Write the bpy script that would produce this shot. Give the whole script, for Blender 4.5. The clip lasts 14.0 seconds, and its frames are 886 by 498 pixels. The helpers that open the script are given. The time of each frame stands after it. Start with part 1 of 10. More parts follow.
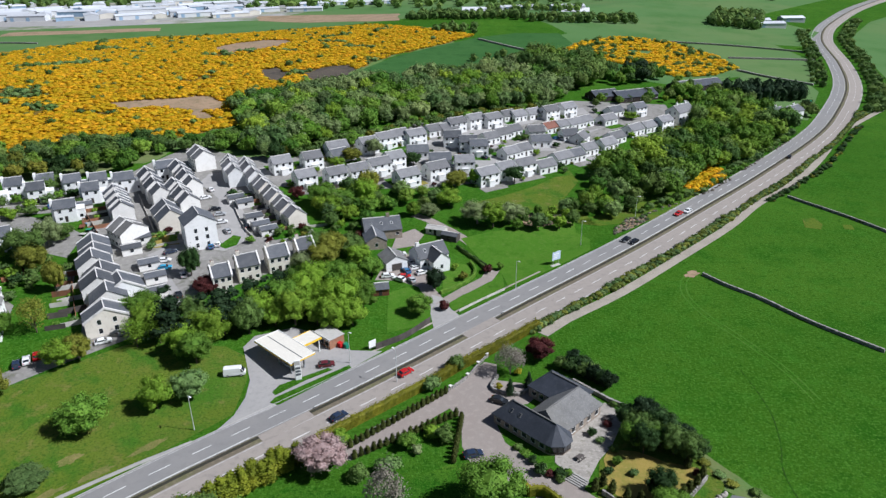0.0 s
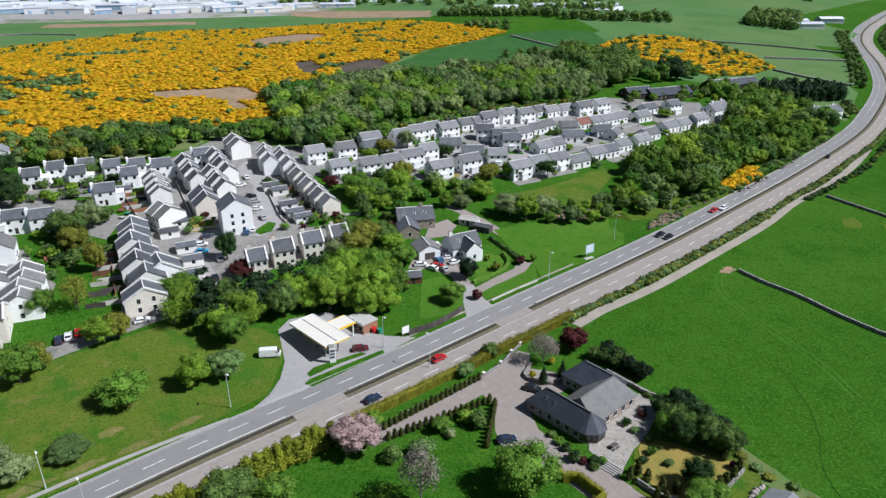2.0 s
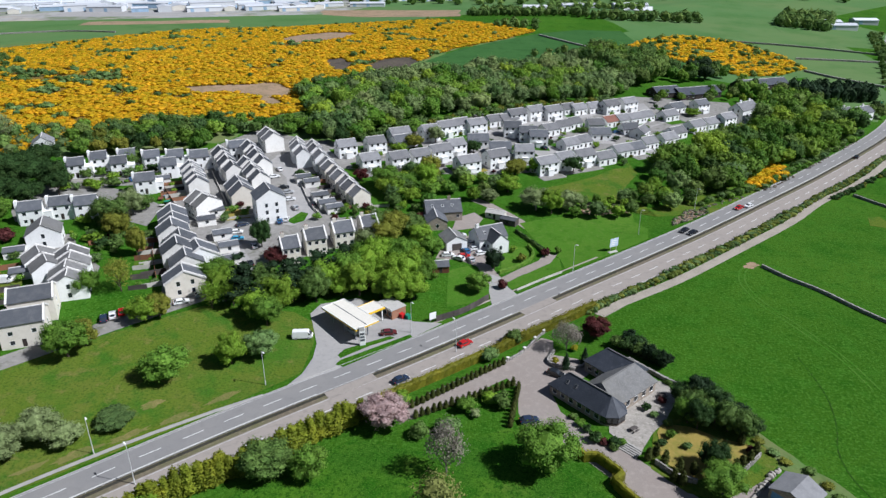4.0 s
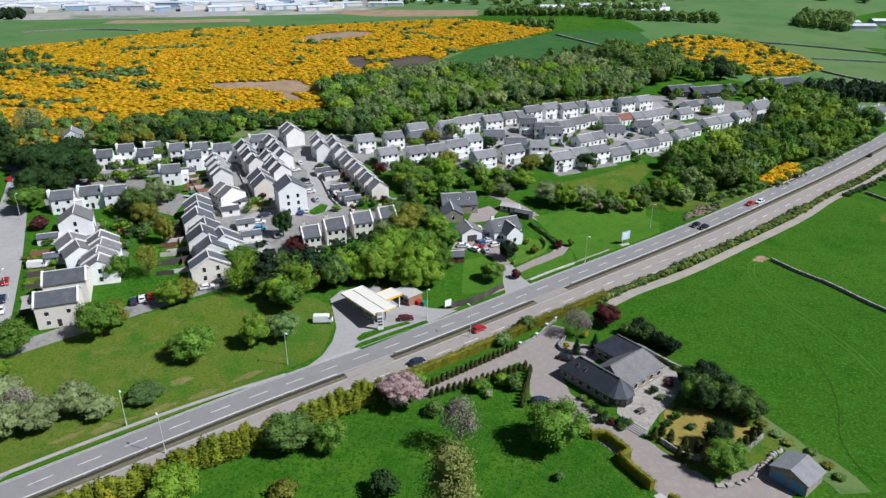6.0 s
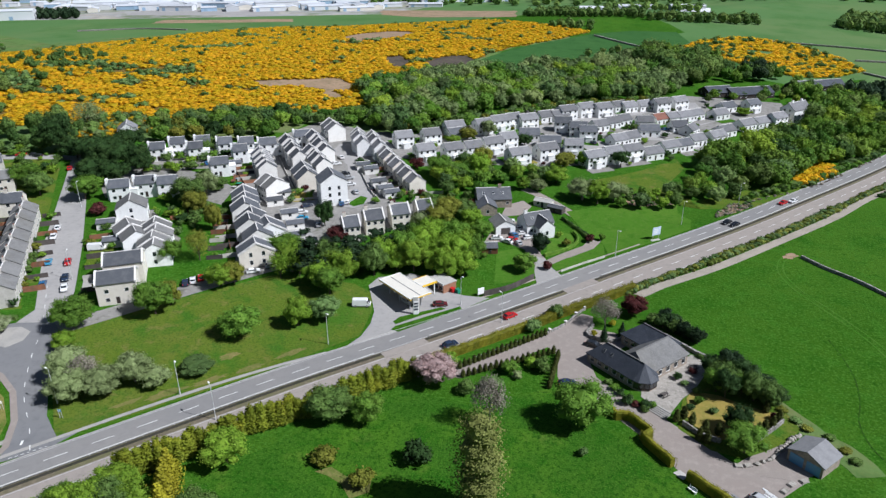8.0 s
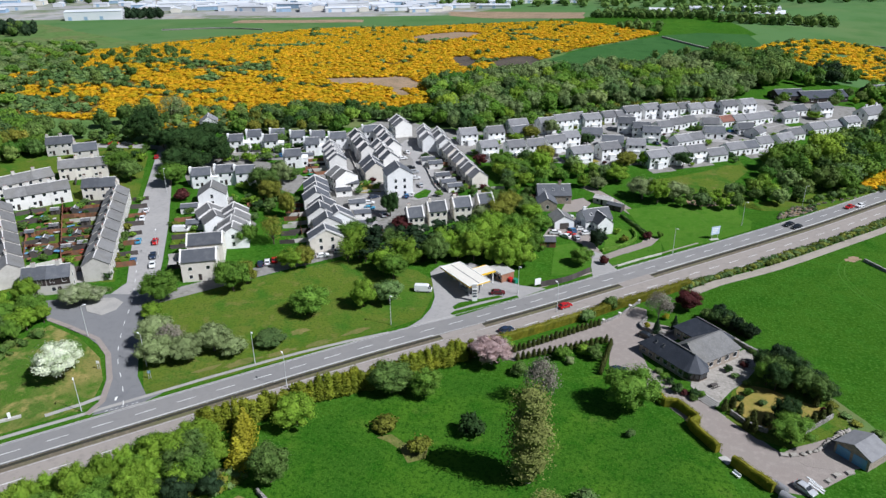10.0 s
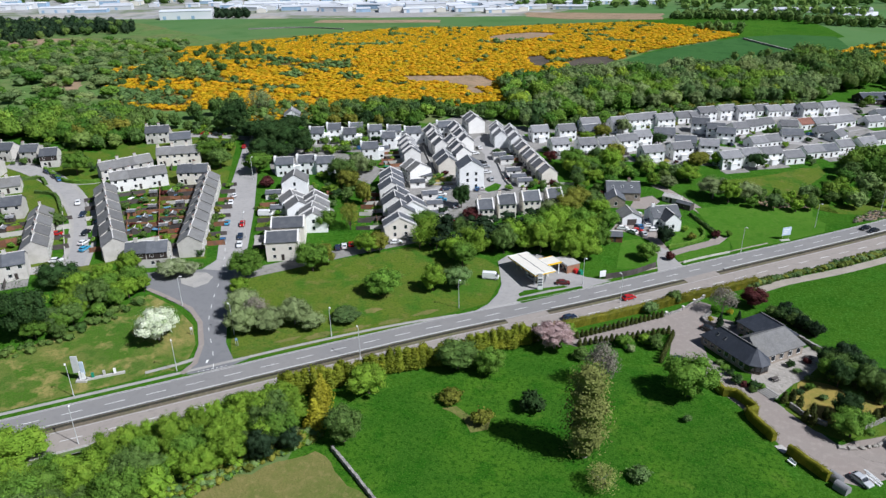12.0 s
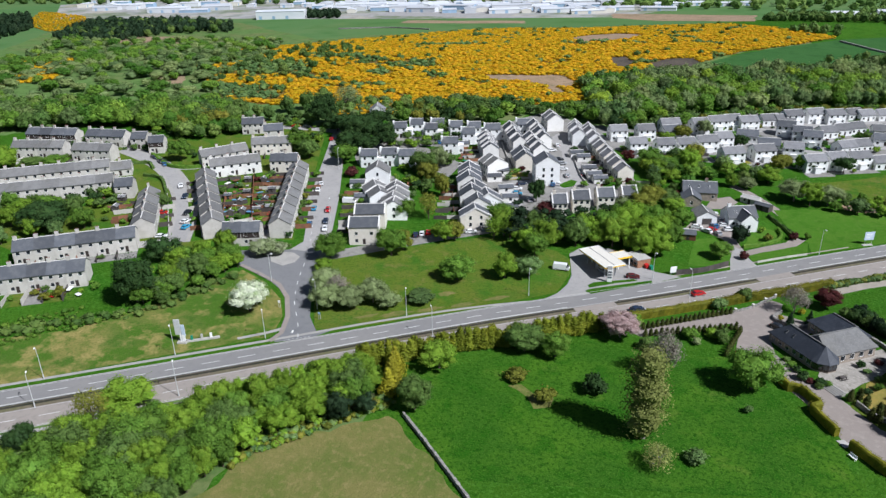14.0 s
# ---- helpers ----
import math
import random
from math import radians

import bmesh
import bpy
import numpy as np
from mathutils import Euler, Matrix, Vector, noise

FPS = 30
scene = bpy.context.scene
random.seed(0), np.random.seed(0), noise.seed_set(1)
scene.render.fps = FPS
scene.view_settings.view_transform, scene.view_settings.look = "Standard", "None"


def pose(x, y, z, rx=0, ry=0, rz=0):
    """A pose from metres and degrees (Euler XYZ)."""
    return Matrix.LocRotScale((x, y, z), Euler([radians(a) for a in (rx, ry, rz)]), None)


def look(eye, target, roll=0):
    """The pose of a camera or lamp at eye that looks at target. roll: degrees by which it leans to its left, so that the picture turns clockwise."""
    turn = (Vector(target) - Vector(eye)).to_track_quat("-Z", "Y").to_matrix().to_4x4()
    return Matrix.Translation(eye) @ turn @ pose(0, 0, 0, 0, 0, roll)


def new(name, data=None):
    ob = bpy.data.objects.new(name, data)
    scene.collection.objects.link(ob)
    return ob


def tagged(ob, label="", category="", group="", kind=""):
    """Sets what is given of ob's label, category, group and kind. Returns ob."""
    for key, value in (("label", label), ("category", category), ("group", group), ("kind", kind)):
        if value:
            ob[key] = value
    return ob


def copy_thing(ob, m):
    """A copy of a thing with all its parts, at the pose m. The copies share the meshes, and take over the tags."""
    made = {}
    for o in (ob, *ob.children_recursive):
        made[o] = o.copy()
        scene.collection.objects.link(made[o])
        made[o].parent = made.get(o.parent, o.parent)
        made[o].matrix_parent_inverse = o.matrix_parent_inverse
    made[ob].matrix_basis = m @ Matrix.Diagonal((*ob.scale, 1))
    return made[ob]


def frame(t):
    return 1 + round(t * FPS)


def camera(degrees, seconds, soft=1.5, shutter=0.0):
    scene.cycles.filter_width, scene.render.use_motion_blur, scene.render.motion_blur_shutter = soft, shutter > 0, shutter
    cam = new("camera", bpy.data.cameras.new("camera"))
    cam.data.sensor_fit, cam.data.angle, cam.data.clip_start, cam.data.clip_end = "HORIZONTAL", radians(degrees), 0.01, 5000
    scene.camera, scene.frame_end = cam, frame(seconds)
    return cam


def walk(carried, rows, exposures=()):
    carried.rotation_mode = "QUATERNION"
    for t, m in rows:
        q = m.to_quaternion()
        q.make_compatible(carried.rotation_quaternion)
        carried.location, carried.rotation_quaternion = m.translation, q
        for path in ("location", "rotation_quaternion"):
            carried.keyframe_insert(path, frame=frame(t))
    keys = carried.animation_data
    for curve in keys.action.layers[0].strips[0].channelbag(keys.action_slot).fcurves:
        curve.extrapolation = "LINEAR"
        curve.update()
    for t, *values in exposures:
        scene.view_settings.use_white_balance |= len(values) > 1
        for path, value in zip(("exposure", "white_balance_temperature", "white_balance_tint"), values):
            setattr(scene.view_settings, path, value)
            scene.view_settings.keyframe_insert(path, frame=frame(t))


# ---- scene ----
cam = camera(64.8, 14.0, 1.4)
# seconds, x, y, z in metres, then yaw, pitch and roll in degrees
ROWS = [
    (0.0, 3.16, -8.71, 99.21, 0.89, -24.09, -0.65),
    (0.5, 2.13, -8.73, 98.26, 1.35, -24.07, -0.48),
    (1.0, 1.44, -9.11, 97.71, 1.88, -24.13, -0.37),
    (1.5, 0.73, -9.53, 96.94, 2.40, -24.09, -0.25),
    (2.0, 0.31, -10.44, 96.48, 3.06, -24.10, -0.24),
    (2.5, -0.06, -11.76, 96.22, 3.65, -24.08, -0.15),
    (3.0, -0.18, -13.49, 96.17, 4.28, -24.07, -0.13),
    (5.5, 0.34, -22.63, 96.00, 6.24, -24.05, -0.19),
    (6.0, 0.52, -24.51, 95.97, 6.63, -24.03, -0.18),
    (6.5, 0.89, -26.64, 96.22, 7.36, -24.06, -0.24),
    (7.0, 1.06, -28.94, 96.38, 8.18, -24.04, -0.24),
    (7.5, 1.35, -31.27, 96.39, 8.86, -23.98, -0.27),
    (10.0, 3.67, -43.28, 97.03, 15.10, -23.79, -0.64),
    (10.5, 4.16, -45.76, 97.18, 16.65, -23.76, -0.73),
    (11.0, 4.66, -48.15, 97.17, 18.11, -23.72, -0.82),
    (11.5, 5.51, -50.55, 97.14, 19.62, -23.66, -0.91),
    (12.0, 6.26, -52.98, 97.13, 21.15, -23.62, -1.02),
    (12.5, 7.43, -55.48, 97.31, 22.86, -23.57, -1.14),
    (13.0, 8.60, -58.01, 97.47, 24.54, -23.52, -1.24),
    (13.5, 9.71, -60.24, 97.30, 26.20, -23.43, -1.30),
    (14.0, 11.21, -62.20, 97.14, 27.98, -23.37, -1.42),
]
walk(cam, [(t, pose(x, y, z, 0, 0, yaw) @ pose(0, 0, 0, 90 + pitch) @ pose(0, 0, 0, 0, 0, roll)) for t, x, y, z, yaw, pitch, roll in ROWS])

# ---- world, sun, exposure ----
SUN_DIR = Vector((0.675, -0.11, 0.73)).normalized()
world = bpy.data.worlds.new("sky")
scene.world = world
world.use_nodes = True
sky = world.node_tree.nodes.new("ShaderNodeTexSky")
sky.sky_type, sky.sun_disc = "NISHITA", False
sky.sun_elevation = math.asin(SUN_DIR.z)
sky.sun_rotation = math.atan2(SUN_DIR.x, SUN_DIR.y)
sky.air_density, sky.dust_density = 1.0, 1.0
back = world.node_tree.nodes["Background"]
world.node_tree.links.new(sky.outputs[0], back.inputs[0])
back.inputs[1].default_value = 0.037
sun_data = bpy.data.lights.new("sun", "SUN")
sun_data.energy, sun_data.angle, sun_data.color = 5.0, radians(0.53), (1.0, 0.985, 0.95)
sun = new("sun", sun_data)
sun.matrix_world = look(SUN_DIR * 400, (0, 0, 0))
scene.view_settings.exposure = 0.28
scene.view_settings.use_white_balance = True
scene.view_settings.white_balance_temperature = 5900
scene.view_settings.white_balance_tint = 12.5

# ---- materials ----
def mat(name, base, rough=0.8, spots=(), bump=0.0, bump_scale=8.0, vary=0.0, island=0.0, metal=0.0, spec=0.3):
    """A node material: a base colour, then spots (scale, low, high, colour, strength) laid on it by noise in world metres,
    hue and value varied by object or by mesh island, and a fine bump."""
    m = bpy.data.materials.new(name)
    m.use_nodes = True
    nt = m.node_tree
    N, Lk = nt.nodes, nt.links
    bsdf = N["Principled BSDF"]
    bsdf.inputs["Roughness"].default_value = rough
    bsdf.inputs["Metallic"].default_value = metal
    bsdf.inputs["Specular IOR Level"].default_value = spec
    geo = N.new("ShaderNodeNewGeometry")
    rgb = N.new("ShaderNodeRGB")
    rgb.outputs[0].default_value = (*base, 1)
    col = rgb.outputs[0]
    for scale, low, high, colour, strength in spots:
        tex = N.new("ShaderNodeTexNoise")
        tex.inputs["Scale"].default_value, tex.inputs["Detail"].default_value = scale, 5.0
        tex.inputs["Roughness"].default_value = 0.62
        Lk.new(geo.outputs["Position"], tex.inputs["Vector"])
        ramp = N.new("ShaderNodeMapRange")
        ramp.inputs[1].default_value, ramp.inputs[2].default_value = low, high
        ramp.inputs[4].default_value = strength
        Lk.new(tex.outputs[0], ramp.inputs[0])
        mix = N.new("ShaderNodeMix")
        mix.data_type = "RGBA"
        mix.inputs["B"].default_value = (*colour, 1)
        Lk.new(ramp.outputs[0], mix.inputs["Factor"])
        Lk.new(col, mix.inputs["A"])
        col = mix.outputs["Result"]
    if vary or island:
        hsv = N.new("ShaderNodeHueSaturation")
        total = None
        for amount, source in ((vary, N.new("ShaderNodeObjectInfo").outputs["Random"] if vary else None),
                               (island, geo.outputs["Random Per Island"] if island else None)):
            if not amount:
                continue
            part_range = N.new("ShaderNodeMapRange")
            part_range.inputs[3].default_value, part_range.inputs[4].default_value = 1 - amount, 1 + amount
            Lk.new(source, part_range.inputs[0])
            if total is None:
                total = part_range.outputs[0]
            else:
                mul = N.new("ShaderNodeMath")
                mul.operation = "MULTIPLY"
                Lk.new(total, mul.inputs[0])
                Lk.new(part_range.outputs[0], mul.inputs[1])
                total = mul.outputs[0]
        Lk.new(total, hsv.inputs["Value"])
        Lk.new(col, hsv.inputs["Color"])
        col = hsv.outputs[0]
    Lk.new(col, bsdf.inputs["Base Color"])
    if bump:
        tex = N.new("ShaderNodeTexNoise")
        tex.inputs["Scale"].default_value, tex.inputs["Detail"].default_value = bump_scale, 4.0
        Lk.new(geo.outputs["Position"], tex.inputs["Vector"])
        bn = N.new("ShaderNodeBump")
        bn.inputs["Strength"].default_value, bn.inputs["Distance"].default_value = bump, 0.25
        Lk.new(tex.outputs[0], bn.inputs["Height"])
        Lk.new(bn.outputs[0], bsdf.inputs["Normal"])
    return m


def leafy(name, base, dark, tip, vary=0.22, island=0.18):
    """Foliage: two greens by noise, each clump and each plant a little lighter or darker, some light through the leaves.
    Plants that share one mesh carry their own shade of green in the attribute "tint"."""
    m = mat(name, base, 0.62, [(0.55, 0.42, 0.62, dark, 0.85), (0.23, 0.5, 0.68, tip, 0.6)], vary=vary, island=island, spec=0.1)
    nt = m.node_tree
    bsdf = nt.nodes["Principled BSDF"]
    hsv = next(n for n in nt.nodes if n.bl_idname == "ShaderNodeHueSaturation")
    tint = nt.nodes.new("ShaderNodeAttribute")
    tint.attribute_name = "tint"
    lift, hue = nt.nodes.new("ShaderNodeMath"), nt.nodes.new("ShaderNodeMath")
    lift.operation = hue.operation = "MULTIPLY_ADD"
    before = hsv.inputs["Value"].links[0].from_socket
    nt.links.new(tint.outputs["Fac"], lift.inputs[0])
    nt.links.new(before, lift.inputs[1])
    nt.links.new(before, lift.inputs[2])
    nt.links.new(lift.outputs[0], hsv.inputs["Value"])
    nt.links.new(tint.outputs["Fac"], hue.inputs[0])
    hue.inputs[1].default_value, hue.inputs[2].default_value = -0.07, 0.5
    nt.links.new(hue.outputs[0], hsv.inputs["Hue"])
    tr = nt.nodes.new("ShaderNodeBsdfTranslucent")
    mixer = nt.nodes.new("ShaderNodeMixShader")
    mixer.inputs[0].default_value = 0.28
    nt.links.new(bsdf.inputs["Base Color"].links[0].from_socket, tr.inputs[0])
    nt.links.new(bsdf.outputs[0], mixer.inputs[1])
    nt.links.new(tr.outputs[0], mixer.inputs[2])
    nt.links.new(mixer.outputs[0], nt.nodes["Material Output"].inputs[0])
    return m


M = {}
M["pasture"] = mat("pasture", (0.034, 0.101, 0.0065), 0.95,
    [(0.012, 0.42, 0.62, (0.056, 0.134, 0.011), 0.85), (0.06, 0.5, 0.66, (0.017, 0.082, 0.004), 0.8), (0.17, 0.5, 0.64, (0.04, 0.128, 0.01), 0.7),
     (0.5, 0.52, 0.68, (0.014, 0.064, 0.003), 0.75), (1.3, 0.5, 0.62, (0.068, 0.17, 0.02), 0.7), (3.1, 0.5, 0.64, (0.011, 0.055, 0.003), 0.75)], 1.0, 1.5, spec=0.03)
# Cloud shade on the hill is put into this darker, bluer green.
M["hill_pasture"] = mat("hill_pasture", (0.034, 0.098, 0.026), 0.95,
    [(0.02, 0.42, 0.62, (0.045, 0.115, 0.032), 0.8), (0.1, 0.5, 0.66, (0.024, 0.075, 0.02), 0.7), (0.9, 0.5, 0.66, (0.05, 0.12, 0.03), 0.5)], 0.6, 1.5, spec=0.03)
M["meadow"] = mat("meadow", (0.031, 0.1, 0.008), 0.95,
    [(0.045, 0.45, 0.6, (0.062, 0.15, 0.01), 0.8), (0.16, 0.5, 0.62, (0.016, 0.085, 0.004), 0.8), (0.09, 0.58, 0.7, (0.105, 0.15, 0.025), 0.6), (0.5, 0.54, 0.66, (0.012, 0.062, 0.003), 0.7),
     (1.1, 0.5, 0.62, (0.010, 0.05, 0.003), 0.85), (3.2, 0.48, 0.68, (0.078, 0.175, 0.018), 0.65), (7.0, 0.5, 0.68, (0.012, 0.06, 0.004), 0.5)], 1.0, 1.6, spec=0.03)
M["dark_grass"] = mat("dark_grass", (0.022, 0.062, 0.008), 0.95, [(0.3, 0.42, 0.6, (0.026, 0.095, 0.006), 0.9), (1.5, 0.5, 0.66, (0.04, 0.05, 0.014), 0.6)], 0.6, 2.0, spec=0.03)
M["worn_pasture"] = mat("worn_pasture", (0.055, 0.14, 0.016), 0.95,
    [(0.2, 0.45, 0.62, (0.036, 0.135, 0.008), 0.9), (1.0, 0.5, 0.66, (0.12, 0.19, 0.04), 0.5)], 0.6, 2.0, spec=0.03)
M["mown_grass"] = mat("mown_grass", (0.06, 0.15, 0.014), 0.95,
    [(0.05, 0.45, 0.62, (0.085, 0.165, 0.02), 0.8), (0.2, 0.5, 0.64, (0.04, 0.125, 0.009), 0.8), (0.7, 0.52, 0.68, (0.11, 0.17, 0.035), 0.5), (2.4, 0.5, 0.66, (0.03, 0.095, 0.007), 0.6)], 0.7, 2.0, spec=0.03)
M["rough_grass"] = mat("rough_grass", (0.088, 0.13, 0.014), 0.95,
    [(0.045, 0.48, 0.64, (0.115, 0.13, 0.024), 0.75), (0.1, 0.5, 0.62, (0.034, 0.112, 0.009), 0.85), (0.028, 0.52, 0.64, (0.045, 0.12, 0.01), 0.8),
     (0.25, 0.56, 0.68, (0.17, 0.145, 0.045), 0.6), (1.6, 0.5, 0.66, (0.028, 0.07, 0.008), 0.7), (4.0, 0.5, 0.66, (0.1, 0.16, 0.025), 0.5)], 0.9, 1.4, spec=0.05)
M["dry_grass"] = mat("dry_grass", (0.165, 0.155, 0.05), 0.95,
    [(0.05, 0.48, 0.64, (0.085, 0.125, 0.024), 0.85), (0.18, 0.5, 0.64, (0.11, 0.14, 0.03), 0.7), (0.6, 0.5, 0.7, (0.25, 0.205, 0.085), 0.6), (3.0, 0.5, 0.7, (0.09, 0.095, 0.028), 0.6)], 0.7, 2.0, spec=0.05)
M["straw_verge"] = mat("straw_verge", (0.05, 0.12, 0.011), 0.95,
    [(0.055, 0.46, 0.57, (0.2, 0.18, 0.055), 0.9), (0.16, 0.5, 0.62, (0.31, 0.245, 0.09), 0.75), (0.11, 0.53, 0.64, (0.03, 0.105, 0.008), 0.85), (1.5, 0.5, 0.66, (0.05, 0.085, 0.015), 0.6), (4.0, 0.5, 0.66, (0.16, 0.17, 0.05), 0.5)], 0.9, 1.6, spec=0.05)
M["gorse_floor"] = mat("gorse_floor", (0.13, 0.09, 0.022), 0.95,
    [(0.04, 0.46, 0.62, (0.09, 0.085, 0.04), 0.7), (0.3, 0.5, 0.66, (0.06, 0.05, 0.025), 0.7), (0.8, 0.5, 0.64, (0.36, 0.21, 0.012), 0.8)], 0.6, 1.0, spec=0.05)
# Field green made paler and greyer: far haze put into the colour.
M["hazed_grass"] = mat("hazed_grass", (0.08, 0.162, 0.054), 0.95,
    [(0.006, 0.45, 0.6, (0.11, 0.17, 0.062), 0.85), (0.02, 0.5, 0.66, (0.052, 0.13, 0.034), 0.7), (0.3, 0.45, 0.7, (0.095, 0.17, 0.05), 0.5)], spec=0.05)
M["heath"] = mat("heath", (0.1, 0.175, 0.05), 0.95,
    [(0.03, 0.47, 0.62, (0.15, 0.155, 0.065), 0.7), (0.15, 0.5, 0.65, (0.05, 0.1, 0.024), 0.7), (1.0, 0.5, 0.7, (0.12, 0.16, 0.045), 0.5)], 0.6, 0.8, spec=0.05)
M["bare_earth"] = mat("bare_earth", (0.29, 0.2, 0.125), 0.95,
    [(0.06, 0.45, 0.62, (0.2, 0.145, 0.085), 0.8), (0.3, 0.5, 0.68, (0.12, 0.11, 0.05), 0.6), (1.6, 0.5, 0.7, (0.38, 0.29, 0.19), 0.5)], 0.6, 1.2)
M["burnt_heath"] = mat("burnt_heath", (0.085, 0.07, 0.06), 0.95,
    [(0.08, 0.45, 0.62, (0.05, 0.043, 0.04), 0.8), (0.4, 0.5, 0.66, (0.12, 0.095, 0.075), 0.6), (1.4, 0.52, 0.66, (0.10, 0.11, 0.05), 0.6)], 0.6, 1.2, spec=0.05)
M["lawn_gold"] = mat("lawn_gold", (0.26, 0.2, 0.05), 0.9,
    [(0.2, 0.45, 0.62, (0.17, 0.17, 0.035), 0.8), (1.5, 0.5, 0.7, (0.32, 0.23, 0.08), 0.6)], 0.4, 3.0, spec=0.1)
M["asphalt"] = mat("asphalt", (0.2, 0.195, 0.19), 0.85,
    [(0.05, 0.4, 0.65, (0.24, 0.229, 0.216), 0.7), (0.5, 0.5, 0.7, (0.175, 0.169, 0.163), 0.6), (6.0, 0.45, 0.7, (0.25, 0.24, 0.228), 0.4)], 0.15, 20.0)
M["asphalt_old"] = mat("asphalt_old", (0.295, 0.26, 0.228), 0.88,
    [(0.05, 0.4, 0.65, (0.27, 0.238, 0.212), 0.7), (0.6, 0.5, 0.7, (0.19, 0.17, 0.152), 0.6), (6.0, 0.45, 0.7, (0.28, 0.255, 0.23), 0.4)], 0.15, 20.0)
M["asphalt_side"] = mat("asphalt_side", (0.165, 0.166, 0.17), 0.85,
    [(0.05, 0.4, 0.65, (0.185, 0.184, 0.186), 0.7), (0.5, 0.5, 0.7, (0.125, 0.125, 0.128), 0.6), (6.0, 0.45, 0.7, (0.19, 0.189, 0.188), 0.4)], 0.15, 20.0)
M["street"] = mat("street", (0.32, 0.307, 0.292), 0.88,
    [(0.08, 0.42, 0.65, (0.255, 0.247, 0.24), 0.7), (0.7, 0.5, 0.7, (0.22, 0.213, 0.206), 0.6), (5.0, 0.45, 0.7, (0.32, 0.31, 0.297), 0.4)], 0.15, 15.0)
M["hardstanding"] = mat("hardstanding", (0.33, 0.325, 0.31), 0.9,
    [(0.012, 0.47, 0.56, (0.12, 0.16, 0.07), 0.85), (0.03, 0.52, 0.6, (0.42, 0.37, 0.29), 0.7), (0.06, 0.5, 0.62, (0.22, 0.22, 0.22), 0.7)], spec=0.1)
M["paving"] = mat("paving", (0.225, 0.215, 0.2), 0.88,
    [(0.12, 0.42, 0.62, (0.19, 0.18, 0.165), 0.8), (0.8, 0.5, 0.68, (0.31, 0.295, 0.27), 0.6), (0.35, 0.54, 0.66, (0.11, 0.115, 0.08), 0.7)], 0.2, 6.0)
M["flagstone"] = mat("flagstone", (0.31, 0.285, 0.25), 0.88,
    [(0.4, 0.45, 0.62, (0.23, 0.21, 0.185), 0.8), (1.2, 0.5, 0.66, (0.42, 0.39, 0.35), 0.7), (0.9, 0.55, 0.66, (0.16, 0.15, 0.11), 0.6)], 0.3, 3.0)
M["footway"] = mat("footway", (0.33, 0.315, 0.29), 0.9,
    [(0.3, 0.45, 0.65, (0.26, 0.25, 0.235), 0.7), (3.0, 0.5, 0.7, (0.38, 0.36, 0.335), 0.5)], 0.15, 8.0)
M["gravel"] = mat("gravel", (0.262, 0.228, 0.202), 0.95,
    [(0.08, 0.42, 0.62, (0.255, 0.215, 0.19), 0.8), (0.6, 0.5, 0.7, (0.35, 0.305, 0.27), 0.6), (5.0, 0.45, 0.7, (0.22, 0.19, 0.17), 0.5)], 0.3, 9.0)
M["track"] = mat("track", (0.32, 0.285, 0.235), 0.95,
    [(0.15, 0.42, 0.62, (0.25, 0.225, 0.18), 0.8), (1.5, 0.5, 0.7, (0.38, 0.34, 0.29), 0.6)], 0.3, 6.0)
M["median_soil"] = mat("median_soil", (0.13, 0.108, 0.075), 0.95,
    [(0.1, 0.42, 0.62, (0.115, 0.115, 0.05), 0.8), (0.9, 0.5, 0.7, (0.22, 0.18, 0.13), 0.6)], 0.3, 4.0)
M["concrete"] = mat("concrete", (0.42, 0.405, 0.375), 0.85, [(0.6, 0.45, 0.65, (0.33, 0.315, 0.29), 0.7), (4.0, 0.5, 0.7, (0.48, 0.46, 0.43), 0.5)], 0.1, 8.0)
M["white_line"] = mat("white_line", (0.72, 0.72, 0.69), 0.75, [(1.0, 0.5, 0.7, (0.42, 0.41, 0.39), 0.7)])
M["worn_line"] = mat("worn_line", (0.46, 0.455, 0.44), 0.8, [(0.8, 0.45, 0.66, (0.28, 0.275, 0.265), 0.8)])
# Dark soil colour that also carries the crash barrier's shade.
M["shaded_soil"] = mat("shaded_soil", (0.045, 0.042, 0.034), 0.95, [(0.4, 0.45, 0.62, (0.03, 0.034, 0.022), 0.8), (2.0, 0.5, 0.7, (0.075, 0.066, 0.05), 0.6)], 0.4, 4.0, spec=0.1)
M["harling_white"] = mat("harling_white", (0.79, 0.79, 0.775), 0.9, [(0.35, 0.45, 0.65, (0.69, 0.69, 0.675), 0.6), (1.6, 0.55, 0.7, (0.4, 0.39, 0.36), 0.35)], 0.15, 9.0, vary=0.05)
M["harling_cream"] = mat("harling_cream", (0.66, 0.615, 0.54), 0.9, [(0.35, 0.45, 0.65, (0.58, 0.53, 0.45), 0.6), (1.6, 0.55, 0.7, (0.4, 0.36, 0.3), 0.4)], 0.15, 9.0, vary=0.07)
M["harling_pale"] = mat("harling_pale", (0.71, 0.695, 0.66), 0.9, [(0.35, 0.45, 0.65, (0.64, 0.62, 0.58), 0.7), (1.6, 0.55, 0.7, (0.4, 0.38, 0.35), 0.4)], 0.15, 9.0, vary=0.1)
M["harling_grey"] = mat("harling_grey", (0.52, 0.495, 0.45), 0.9, [(0.35, 0.45, 0.65, (0.41, 0.385, 0.34), 0.7), (1.6, 0.55, 0.7, (0.28, 0.26, 0.23), 0.4)], 0.15, 9.0, vary=0.1)
